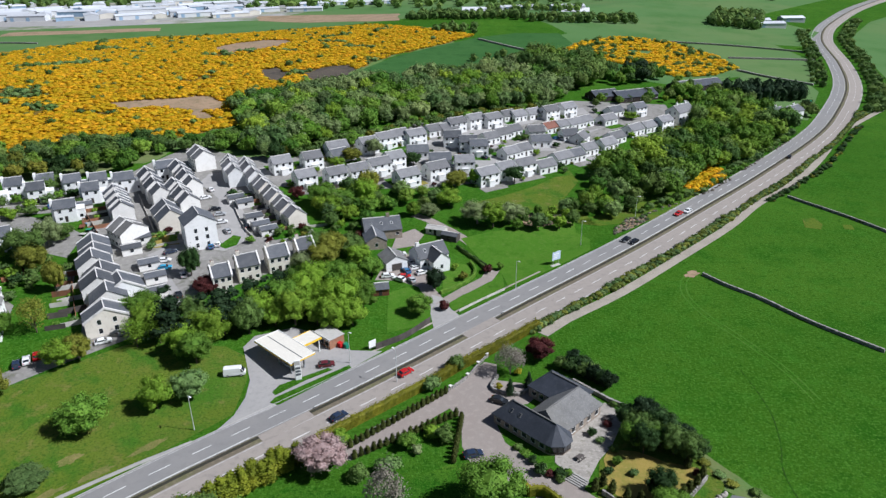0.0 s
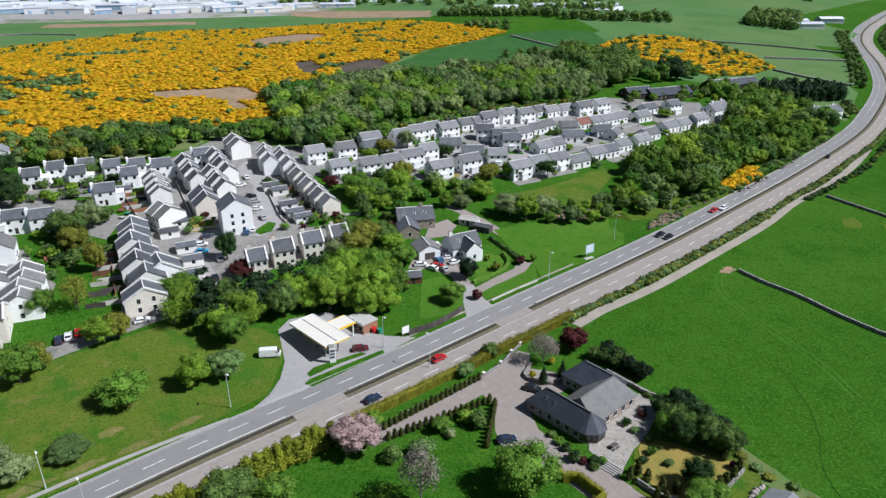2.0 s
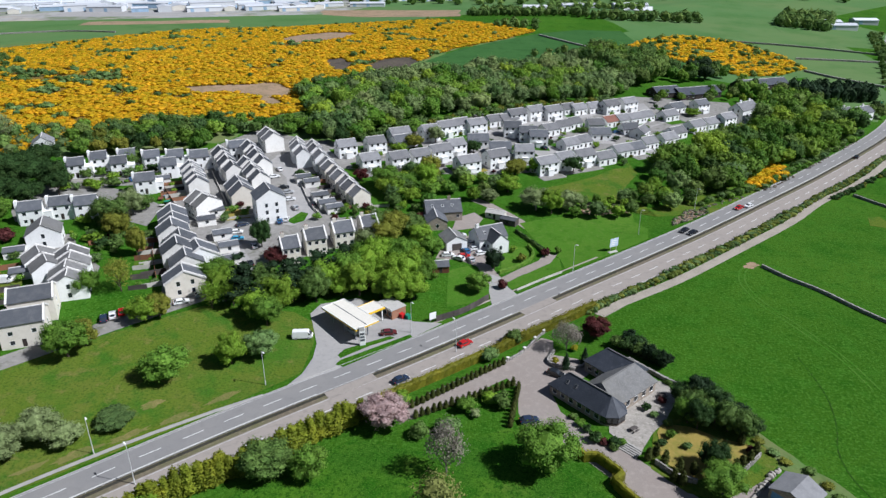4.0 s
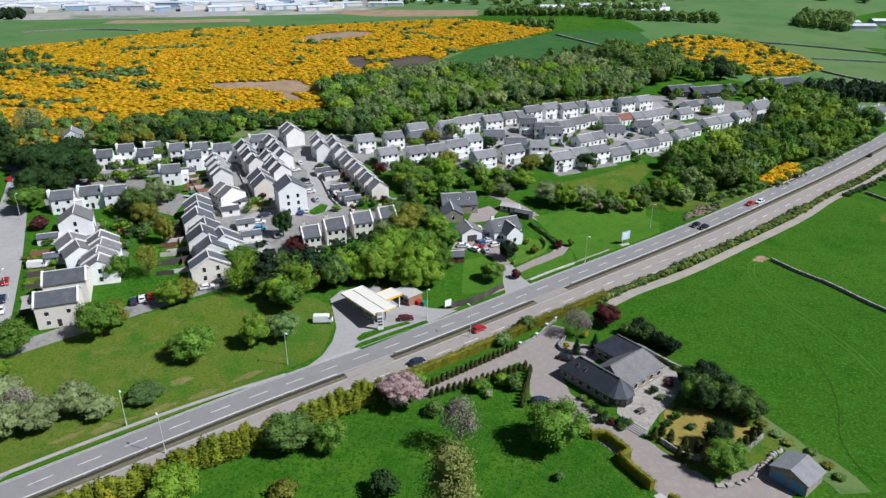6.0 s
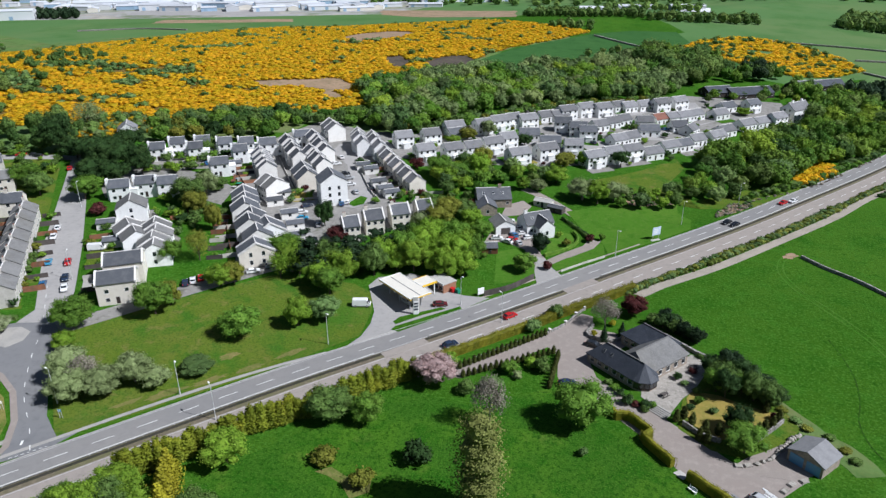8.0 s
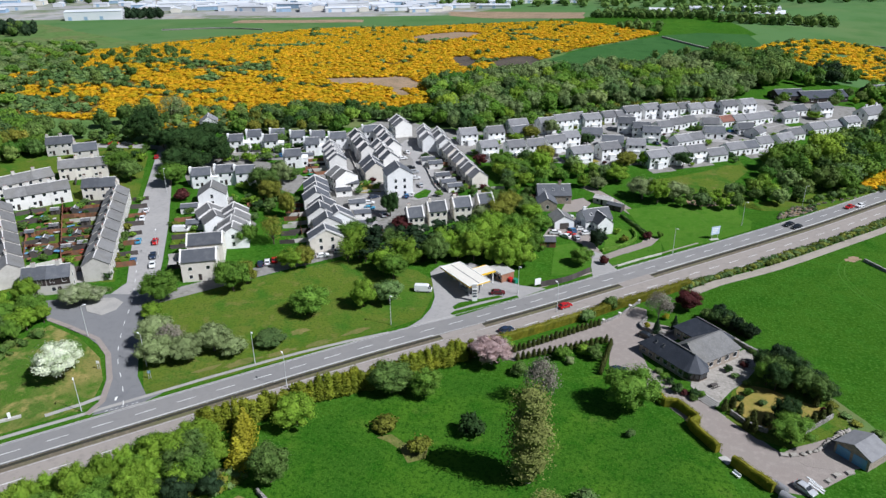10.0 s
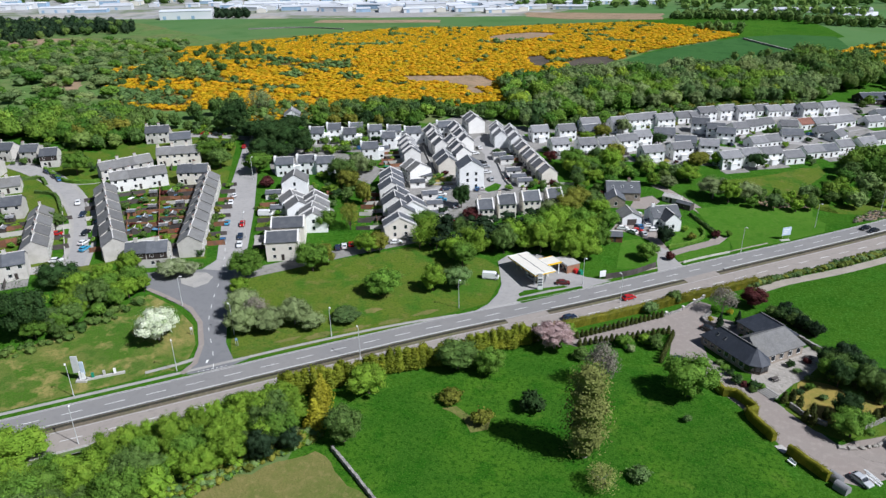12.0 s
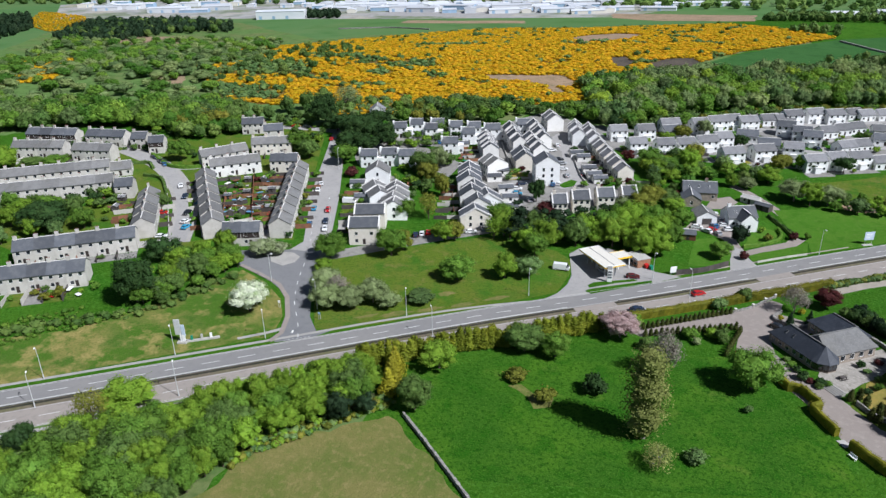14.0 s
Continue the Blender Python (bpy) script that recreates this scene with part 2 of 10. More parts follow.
M["fibre_sheet"] = mat("fibre_sheet", (0.21, 0.21, 0.215), 0.85, [(0.5, 0.45, 0.65, (0.16, 0.16, 0.165), 0.7), (2.5, 0.5, 0.68, (0.27, 0.265, 0.26), 0.5)], 0.2, 5.0)
M["granite"] = mat("granite", (0.30, 0.25, 0.20), 0.9, [(1.2, 0.45, 0.6, (0.2, 0.17, 0.145), 0.8), (3.0, 0.5, 0.66, (0.42, 0.36, 0.3), 0.7)], 0.5, 3.0)
M["slate"] = mat("slate", (0.078, 0.084, 0.095), 0.62, [(0.5, 0.45, 0.65, (0.125, 0.128, 0.134), 0.7), (2.5, 0.5, 0.68, (0.07, 0.074, 0.082), 0.6)], 0.35, 5.0, vary=0.26, spec=0.4)
# Dark slate of the school; on the stone house it paints shaded roofs.
M["slate_dark"] = mat("slate_dark", (0.048, 0.055, 0.07), 0.6, [(0.35, 0.45, 0.65, (0.032, 0.037, 0.048), 0.7), (1.1, 0.52, 0.68, (0.08, 0.086, 0.1), 0.6), (4.0, 0.5, 0.66, (0.035, 0.04, 0.05), 0.6)], 0.35, 5.0, vary=0.1, spec=0.4)
M["slate_light"] = mat("slate_light", (0.165, 0.163, 0.16), 0.72, [(0.5, 0.45, 0.65, (0.115, 0.113, 0.11), 0.75), (0.12, 0.5, 0.62, (0.14, 0.135, 0.12), 0.6), (2.5, 0.5, 0.68, (0.23, 0.225, 0.21), 0.6)], 0.35, 5.0, vary=0.2, spec=0.35)
M["tile_grey"] = mat("tile_grey", (0.165, 0.165, 0.17), 0.75, [(0.4, 0.45, 0.65, (0.115, 0.115, 0.12), 0.7), (2.5, 0.5, 0.68, (0.21, 0.208, 0.208), 0.6)], 0.35, 5.0, vary=0.32)
M["tile_red"] = mat("tile_red", (0.2, 0.085, 0.06), 0.8, [(0.4, 0.45, 0.65, (0.14, 0.065, 0.05), 0.7), (2.5, 0.5, 0.68, (0.27, 0.13, 0.09), 0.5)], 0.35, 5.0)
M["coping"] = mat("coping", (0.72, 0.7, 0.67), 0.85, [(0.8, 0.45, 0.65, (0.48, 0.46, 0.43), 0.7)], vary=0.08)
M["dark_wood"] = mat("dark_wood", (0.035, 0.027, 0.024), 0.8, [(1.5, 0.45, 0.65, (0.06, 0.045, 0.038), 0.7)], 0.2, 6.0)
M["fence_wood"] = mat("fence_wood", (0.25, 0.105, 0.055), 0.85, [(0.6, 0.45, 0.65, (0.12, 0.085, 0.06), 0.7), (2.5, 0.5, 0.7, (0.27, 0.15, 0.085), 0.5)], 0.2, 6.0, vary=0.35)
M["fence_dark"] = mat("fence_dark", (0.07, 0.06, 0.055), 0.85, [(0.6, 0.45, 0.65, (0.1, 0.085, 0.075), 0.7)], 0.2, 6.0, vary=0.2)
M["cedar"] = mat("cedar", (0.16, 0.065, 0.035), 0.7, [(1.0, 0.45, 0.65, (0.11, 0.045, 0.025), 0.7)], 0.2, 6.0)
M["brick"] = mat("brick", (0.3, 0.15, 0.09), 0.9, [(0.8, 0.45, 0.65, (0.22, 0.11, 0.07), 0.7), (4.0, 0.5, 0.66, (0.38, 0.22, 0.14), 0.6)], 0.3, 7.0)
M["white_paint"] = mat("white_paint", (0.8, 0.8, 0.78), 0.45, [(0.8, 0.5, 0.7, (0.68, 0.68, 0.65), 0.5)])
M["canopy_top"] = mat("canopy_top", (0.64, 0.605, 0.53), 0.6, [(0.35, 0.45, 0.65, (0.6, 0.57, 0.5), 0.6), (2.0, 0.5, 0.7, (0.8, 0.77, 0.7), 0.5)])
M["yellow_paint"] = mat("yellow_paint", (0.78, 0.5, 0.03), 0.4, [(1.0, 0.5, 0.7, (0.66, 0.42, 0.04), 0.5)])
M["red_paint"] = mat("red_paint", (0.5, 0.02, 0.02), 0.35, [(1.0, 0.5, 0.7, (0.4, 0.03, 0.03), 0.5)])
M["blue_paint"] = mat("blue_paint", (0.12, 0.28, 0.45), 0.4, [(1.0, 0.5, 0.7, (0.1, 0.22, 0.36), 0.5)])
M["sign_blue"] = mat("sign_blue", (0.46, 0.55, 0.64), 0.4, [(1.2, 0.5, 0.7, (0.6, 0.66, 0.72), 0.6)])
M["green_paint"] = mat("green_paint", (0.02, 0.22, 0.13), 0.5, [(1.0, 0.5, 0.7, (0.03, 0.17, 0.1), 0.5)])
M["galvanised"] = mat("galvanised", (0.46, 0.455, 0.44), 0.7, [(2.0, 0.45, 0.65, (0.34, 0.335, 0.32), 0.7)], metal=0.15)
M["lamp_steel"] = mat("lamp_steel", (0.6, 0.61, 0.6), 0.5, [(2.0, 0.45, 0.65, (0.48, 0.49, 0.48), 0.6)], metal=0.2)
M["glass_dark"] = mat("glass_dark", (0.018, 0.022, 0.027), 0.08, [(0.8, 0.45, 0.65, (0.05, 0.055, 0.06), 0.6)], spec=0.8)
M["rubber"] = mat("rubber", (0.02, 0.02, 0.02), 0.85, [(3.0, 0.45, 0.65, (0.035, 0.034, 0.033), 0.6)])
M["steel_sheet"] = mat("steel_sheet", (0.33, 0.34, 0.36), 0.5, [(0.3, 0.45, 0.65, (0.26, 0.27, 0.285), 0.7), (2.0, 0.5, 0.7, (0.4, 0.41, 0.42), 0.5)], metal=0.3)
# White sheeting held down towards grey, to put distant haze into its colour.
M["shed_white"] = mat("shed_white", (0.6, 0.61, 0.62), 0.6, [(0.02, 0.45, 0.65, (0.5, 0.53, 0.57), 0.7)], vary=0.12)
M["shed_blue"] = mat("shed_blue", (0.3, 0.42, 0.55), 0.6, [(0.02, 0.45, 0.65, (0.24, 0.34, 0.46), 0.7)], vary=0.12)
M["crop_cover"] = mat("crop_cover", (0.7, 0.71, 0.72), 0.5, [(0.05, 0.45, 0.65, (0.55, 0.57, 0.58), 0.6)])
M["sheet_pale"] = mat("sheet_pale", (0.56, 0.58, 0.61), 0.55, [(0.03, 0.45, 0.65, (0.42, 0.44, 0.47), 0.7), (0.5, 0.5, 0.7, (0.64, 0.65, 0.67), 0.5)], vary=0.2)
M["bark"] = mat("bark", (0.10, 0.075, 0.055), 0.95, [(1.5, 0.45, 0.65, (0.06, 0.048, 0.036), 0.7)], 0.5, 6.0)
M["bark_grey"] = mat("bark_grey", (0.24, 0.205, 0.175), 0.95, [(1.5, 0.45, 0.65, (0.17, 0.145, 0.125), 0.7)], 0.5, 6.0)
M["drystone"] = mat("drystone", (0.27, 0.255, 0.235), 0.95, [(0.9, 0.45, 0.6, (0.14, 0.135, 0.115), 0.8), (3.0, 0.5, 0.66, (0.38, 0.36, 0.33), 0.7)], 0.4, 3.0, island=0.3)
M["chrome_lamp"] = mat("chrome_lamp", (0.75, 0.75, 0.72), 0.15, [(5.0, 0.5, 0.7, (0.6, 0.6, 0.58), 0.5)], spec=0.8)
for _name, _c in (("car_white", (0.72, 0.72, 0.71)), ("car_red", (0.42, 0.014, 0.014)), ("car_blue", (0.03, 0.12, 0.26)), ("car_black", (0.016, 0.018, 0.021)),
                  ("car_silver", (0.42, 0.43, 0.44)), ("car_navy", (0.022, 0.035, 0.065)), ("car_skyblue", (0.05, 0.3, 0.48)), ("car_maroon", (0.11, 0.018, 0.025))):
    M[_name] = mat(_name, _c, 0.22, [(0.9, 0.5, 0.7, tuple(v * 0.8 for v in _c), 0.5)], spec=0.6)
# leaves: base, shaded clumps, young tips
LEAF = {
    "sycamore": ((0.132, 0.245, 0.032), (0.078, 0.172, 0.022), (0.185, 0.315, 0.045)),
    "lime": ((0.195, 0.318, 0.031), (0.13, 0.245, 0.022), (0.272, 0.385, 0.044)),
    "ash": ((0.121, 0.196, 0.046), (0.072, 0.138, 0.03), (0.155, 0.24, 0.056)),
    "willow": ((0.226, 0.284, 0.116), (0.158, 0.210, 0.079), (0.294, 0.341, 0.163)),
    "olive": ((0.20, 0.215, 0.032), (0.13, 0.15, 0.022), (0.27, 0.26, 0.04)),
    "pine": ((0.026, 0.052, 0.022), (0.016, 0.034, 0.014), (0.042, 0.072, 0.03)),
    "holm": ((0.040, 0.083, 0.023), (0.024, 0.055, 0.015), (0.068, 0.116, 0.031)),
    "blossom_white": ((0.62, 0.65, 0.5), (0.36, 0.44, 0.24), (0.75, 0.76, 0.64)),
    "blossom_pale": ((0.34, 0.4, 0.2), (0.22, 0.29, 0.11), (0.52, 0.55, 0.36)),
    "blossom_pink": ((0.54, 0.40, 0.38), (0.36, 0.24, 0.22), (0.66, 0.53, 0.51)),
    "copper": ((0.105, 0.03, 0.028), (0.06, 0.02, 0.02), (0.16, 0.05, 0.04)),
    "golden": ((0.35, 0.325, 0.024), (0.23, 0.225, 0.018), (0.47, 0.41, 0.034)),
    "privet": ((0.2, 0.195, 0.02), (0.12, 0.13, 0.014), (0.3, 0.26, 0.024)),
    "cypress": ((0.07, 0.085, 0.02), (0.045, 0.06, 0.015), (0.10, 0.115, 0.026)),
    "hedge_conifer": ((0.19, 0.222, 0.02), (0.115, 0.15, 0.014), (0.33, 0.32, 0.026)),
    "poplar": ((0.27, 0.3, 0.085), (0.18, 0.21, 0.055), (0.38, 0.39, 0.12)),
    "bare": ((0.28, 0.25, 0.2), (0.19, 0.17, 0.135), (0.34, 0.31, 0.26)),
    "scrub": ((0.138, 0.222, 0.066), (0.085, 0.156, 0.048), (0.181, 0.264, 0.097)),
    "sallow": ((0.17, 0.235, 0.082), (0.125, 0.185, 0.06), (0.225, 0.29, 0.12)),
    "verge": ((0.165, 0.2, 0.035), (0.115, 0.15, 0.026), (0.23, 0.25, 0.05)),
    "gorse": ((0.60, 0.365, 0.008), (0.42, 0.25, 0.008), (0.70, 0.455, 0.012)),
}
for _name, _c in LEAF.items():
    M["leaf_" + _name] = leafy("leaf_" + _name, *_c)

# ---- ground form and building helpers ----
R2 = math.sqrt(0.5)
LAYER = iter(range(100000))
KNOTS = (124.0, 470.0, 691.8)


def W(u, s):
    """A place from metres along the main road's straight (u) and across it towards the hill (s)."""
    return ((u - s) * R2, (u + s) * R2)


def terrain(x, y):
    s = (y - x) * R2
    if s < 470:
        return min(max(0.07 * (s - 124), 0.0), 24.2)
    return max(24.2 - (s - 470) * 0.055, 12.0)


def finish(bm, name, material):
    bmesh.ops.recalc_face_normals(bm, faces=bm.faces)
    me = bpy.data.meshes.new(name)
    bm.to_mesh(me)
    bm.free()
    for one in (material if isinstance(material, (list, tuple)) else [material]):
        me.materials.append(one)
    return me


def part(name, bm, material, parent=None, label="", at=None):
    """One mesh object, from a bmesh or a ready mesh, under a thing or a part."""
    me = bm if isinstance(bm, bpy.types.Mesh) else finish(bm, name, material)
    ob = new(name, me)
    if parent is not None:
        ob.parent = parent
    if at is not None:
        ob.matrix_basis = at
    if label:
        ob["label"] = label
    return ob


def thing(name, label, category, group="", kind="", at=None):
    root = new(name)
    root.empty_display_size = 0.5
    if at is not None:
        root.matrix_basis = at
    return tagged(root, label, category, group, kind)


def box(bm, x0, x1, y0, y1, z0, z1, bevel=0.0):
    r = bmesh.ops.create_cube(bm, size=1.0)
    m = Matrix.Translation(((x0 + x1) / 2, (y0 + y1) / 2, (z0 + z1) / 2)) @ Matrix.Diagonal((x1 - x0, y1 - y0, z1 - z0, 1))
    bmesh.ops.transform(bm, matrix=m, verts=r["verts"])
    if bevel:
        edges = list({e for v in r["verts"] for e in v.link_edges})
        bmesh.ops.bevel(bm, geom=edges, offset=bevel, segments=1, affect="EDGES")
    return bm


def boxes(*sizes, bevel=0.0):
    bm = bmesh.new()
    for q in sizes:
        box(bm, *q, bevel=bevel)
    return bm


def tube(bm, a, b, r0, r1, n=8):
    a, b = Vector(a), Vector(b)
    r = bmesh.ops.create_cone(bm, cap_ends=True, segments=n, radius1=r0, radius2=r1, depth=(b - a).length)
    turn = (b - a).to_track_quat("Z", "Y").to_matrix().to_4x4()
    bmesh.ops.transform(bm, matrix=Matrix.Translation((a + b) / 2) @ turn, verts=r["verts"])
    return bm


def prism(bm, outline, x0, x1):
    """Extrude an outline of (y, z) along x."""
    ends = [[bm.verts.new((x, y, z)) for y, z in outline] for x in (x0, x1)]
    n = len(outline)
    for i in range(n):
        bm.faces.new((ends[0][i], ends[0][(i + 1) % n], ends[1][(i + 1) % n], ends[1][i]))
    bm.faces.new(ends[0][::-1])
    bm.faces.new(ends[1])
    return bm


def smooth_line(points, step=6.0):
    """A rounded polyline through points, sampled every few metres."""
    p = [Vector(q) for q in points]
    p = [2 * p[0] - p[1]] + p + [2 * p[-1] - p[-2]]
    out = []
    for a, b, c, d in zip(p, p[1:], p[2:], p[3:]):
        n = max(1, int((c - b).length / step))
        for i in range(n):
            t = i / n
            out.append(0.5 * ((2 * b) + (c - a) * t + (2 * a - 5 * b + 4 * c - d) * t * t + (3 * b - a - 3 * c + d) * t ** 3))
    return out + [p[-2]]


def drape(name, outline, lift, material, parent=None, skirt=0.15):
    """A ground patch with an edge, laid on the ground's slopes: outline of (x, y)."""
    bm = bmesh.new()
    lift += next(LAYER) % 37 * 0.0008
    f = bm.faces.new([bm.verts.new((x, y, 0)) for x, y in outline])
    if f.normal.z < 0 or f.calc_area() == 0:
        f.normal_flip()
    for k in KNOTS:
        bmesh.ops.bisect_plane(bm, geom=bm.verts[:] + bm.edges[:] + bm.faces[:], plane_co=(-k * R2, k * R2, 0), plane_no=(-R2, R2, 0))
    bmesh.ops.triangulate(bm, faces=bm.faces)
    for v in bm.verts:
        v.co.z = terrain(v.co.x, v.co.y) + lift
    rim = [e for e in bm.edges if e.is_boundary]
    r = bmesh.ops.extrude_edge_only(bm, edges=rim)
    for v in r["geom"]:
        if isinstance(v, bmesh.types.BMVert):
            v.co.z -= skirt
    return part(name, bm, material, parent)


def ribbon(name, line, left, right, lift, material, parent=None, skirt=0.15, step=6.0):
    """A strip along a line of (x, y) from left to right of it (metres, left positive)."""
    pts = smooth_line([(x, y, 0) for x, y in line], step)
    lift += next(LAYER) % 37 * 0.0008
    bm = bmesh.new()
    rows = []
    for i, p in enumerate(pts):
        d = (pts[min(i + 1, len(pts) - 1)] - pts[max(i - 1, 0)]).normalized()
        nrm = Vector((-d.y, d.x, 0))
        row = []
        for k in (left, right):
            q = p + nrm * k
            z = terrain(q.x, q.y) + lift
            row.append((q.x, q.y, z))
        a, b = row
        rows.append([bm.verts.new(c) for c in ((a[0], a[1], a[2] - skirt), a, b, (b[0], b[1], b[2] - skirt))])
    for a, b in zip(rows, rows[1:]):
        for i in range(3):
            bm.faces.new((a[i], a[i + 1], b[i + 1], b[i]))
    return part(name, bm, material, parent)


def inside(x, y, poly):
    hit = False
    for (ax, ay), (bx, by) in zip(poly, poly[1:] + poly[:1]):
        if (ay > y) != (by > y) and x < (bx - ax) * (y - ay) / (by - ay) + ax:
            hit = not hit
    return hit


def scatter(poly, gap, seed, holes=(), tries=12000, limit=400):
    """Random places in an outline at least gap apart, none in the holes."""
    rnd = random.Random(seed)
    xs, ys = [p[0] for p in poly], [p[1] for p in poly]
    cells, out = {}, []
    for _ in range(tries):
        x, y = rnd.uniform(min(xs), max(xs)), rnd.uniform(min(ys), max(ys))
        if not inside(x, y, poly) or any(inside(x, y, h) for h in holes):
            continue
        cx, cy = int(x // gap), int(y // gap)
        if any((x - a) ** 2 + (y - b) ** 2 < gap * gap for i in (-1, 0, 1) for j in (-1, 0, 1) for a, b in cells.get((cx + i, cy + j), ())):
            continue
        cells.setdefault((cx, cy), []).append((x, y))
        out.append((x, y))
        if len(out) >= limit:
            break
    return out


def mesh_arrays(name, verts, faces_n, material):
    """A mesh from an array of vertices taken n at a time as faces."""
    verts = np.asarray(verts, dtype=np.float32).reshape(-1, 3)
    count = len(verts) // faces_n
    me = bpy.data.meshes.new(name)
    me.vertices.add(len(verts))
    me.vertices.foreach_set("co", verts.ravel())
    me.loops.add(len(verts))
    me.loops.foreach_set("vertex_index", np.arange(len(verts), dtype=np.int32))
    me.polygons.add(count)
    me.polygons.foreach_set("loop_start", np.arange(0, len(verts), faces_n, dtype=np.int32))
    me.update(calc_edges=True)
    me.materials.append(material)
    return me

# ---- plants ----
def ico(sub=1):
    bm = bmesh.new()
    bmesh.ops.create_icosphere(bm, subdivisions=sub, radius=1.0)
    tri = np.array([[v.co[:] for v in f.verts] for f in bm.faces], dtype=np.float32)
    bm.free()
    return tri


ICO1, ICO2 = ico(1), ico(2)
DOME = ICO1[ICO1.mean(1)[:, 2] > -0.2]


def leaf_mesh(name, quads, tris, material, shade=None):
    """One mesh of loose leaf quads and core triangles; shade holds the plants' tints, each for an equal run of quads and of triangles."""
    q, t = np.asarray(quads, np.float32).reshape(-1, 4, 3), np.asarray(tris, np.float32).reshape(-1, 3, 3)
    verts = np.concatenate([q.reshape(-1, 3), t.reshape(-1, 3)])
    me = bpy.data.meshes.new(name)
    me.vertices.add(len(verts))
    me.vertices.foreach_set("co", verts.ravel())
    me.loops.add(len(verts))
    me.loops.foreach_set("vertex_index", np.arange(len(verts), dtype=np.int32))
    me.polygons.add(len(q) + len(t))
    starts = np.concatenate([np.arange(len(q)) * 4, len(q) * 4 + np.arange(len(t)) * 3]).astype(np.int32)
    me.polygons.foreach_set("loop_start", starts)
    me.update(calc_edges=True)
    if shade is not None:
        shade = np.asarray(shade, np.float32)
        k = len(shade)
        me.attributes.new("tint", "FLOAT", "FACE").data.foreach_set("value", np.concatenate([shade[np.arange(len(q)) * k // len(q)], shade[np.arange(len(t)) * k // len(t)]]))
    me.materials.append(material)
    return me


def leaf_quads(rng, centres, normals, size, loose=0.45):
    """Loose quads at the centres, roughly across the normals, turned at random."""
    n = len(centres)
    nrm = normals + rng.normal(0, loose, (n, 3))
    nrm /= np.linalg.norm(nrm, axis=1)[:, None]
    a = np.cross(nrm, rng.normal(0, 1, (n, 3)))
    a /= np.linalg.norm(a, axis=1)[:, None]
    b = np.cross(nrm, a)
    h = (size * rng.uniform(0.6, 1.35, n) / 2)[:, None]
    bend = nrm * h * rng.uniform(-0.5, 0.5, (n, 1))
    return np.stack([centres - a * h - bend, centres - b * h * 0.8 + bend, centres + a * h - bend, centres + b * h * 0.8 + bend], 1)


def crown(seed, blobs, leaf, per_area, core=0.8, ball=None, loose=0.45):
    """Leaves over a set of blobs (centre, radii): a rough shell of loose clumps over dark cores."""
    rng = np.random.default_rng(seed)
    ball = ICO2 if ball is None else ball
    quads, tris = [], []
    for k, ((cx, cy, cz), (rx, ry, rz)) in enumerate(blobs):
        c, r = np.array((cx, cy, cz)), np.array((rx, ry, rz))
        n = int(per_area * (0.4 if k == 0 and len(blobs) > 8 else 1.0) * 4 * math.pi * (rx * ry * rz) ** (2 / 3))
        d = rng.normal(0, 1, (n, 3))
        d /= np.linalg.norm(d, axis=1)[:, None]
        d[:, 2] = np.where((d[:, 2] < -0.35), -d[:, 2], d[:, 2])
        lump = 1 + 0.13 * np.sin(d[:, :1] * 5 + seed) * np.sin(d[:, 1:2] * 6 + cx) + rng.normal(0.02, 0.18, (n, 1))
        quads.append(leaf_quads(rng, c + d * r * lump, d, leaf, loose))
        wob = 1 + 0.12 * np.sin(ball @ np.array((4.1, 3.3, 5.2)) + seed)[..., None]
        tris.append(c + ball * r * core * wob)
    return np.concatenate(quads), np.concatenate(tris)


def round_blobs(seed, height, width, foot, n=9, squash=1.0, low=0.36, high=0.46, heart=0.72):
    """Blobs that make up a domed crown from foot (its underside) to height."""
    rnd = random.Random(seed)
    mid, half, rad = (foot + height) / 2, (height - foot) / 2, width / 2
    out = [((0, 0, mid), (rad * heart, rad * heart, half * (heart + 0.08)))]
    for i in range(n):
        a = 2 * math.pi * (i * 0.618 + rnd.uniform(-0.05, 0.05))
        e = rnd.uniform(-0.75, 0.85)
        ring = math.sqrt(max(0.0, 1 - e * e)) * rnd.uniform(0.52, 0.72) * (1.0 + 0.25 * (0.41 - (low + high) / 2) / 0.1)
        k = rnd.uniform(low, high)
        out.append(((math.cos(a) * ring * rad, math.sin(a) * ring * rad, mid + e * half * (0.6 + 1.2 * max(0.0, 0.41 - (low + high) / 2))),
                    (rad * k, rad * k, half * k * squash)))
    return out


def trunk_mesh(seed, foot, height, radius, bark, limbs=5, spread=2.0):
    rnd = random.Random(seed)
    bm = bmesh.new()
    top = Vector((rnd.uniform(-0.2, 0.2), rnd.uniform(-0.2, 0.2), foot + (height - foot) * 0.45))
    tube(bm, (0, 0, -0.6), (0, 0, foot), radius * 1.2, radius * 0.85)
    tube(bm, (0, 0, foot), top, radius * 0.85, radius * 0.4)
    for i in range(limbs):
        a = 2 * math.pi * i / max(1, limbs) + rnd.uniform(-0.4, 0.4)
        z = foot + (height - foot) * rnd.uniform(0.0, 0.3)
        tube(bm, (0, 0, z), (math.cos(a) * spread, math.sin(a) * spread, z + (height - foot) * rnd.uniform(0.25, 0.45)), radius * 0.45, radius * 0.12, 6)
    return finish(bm, "trunk", bark)


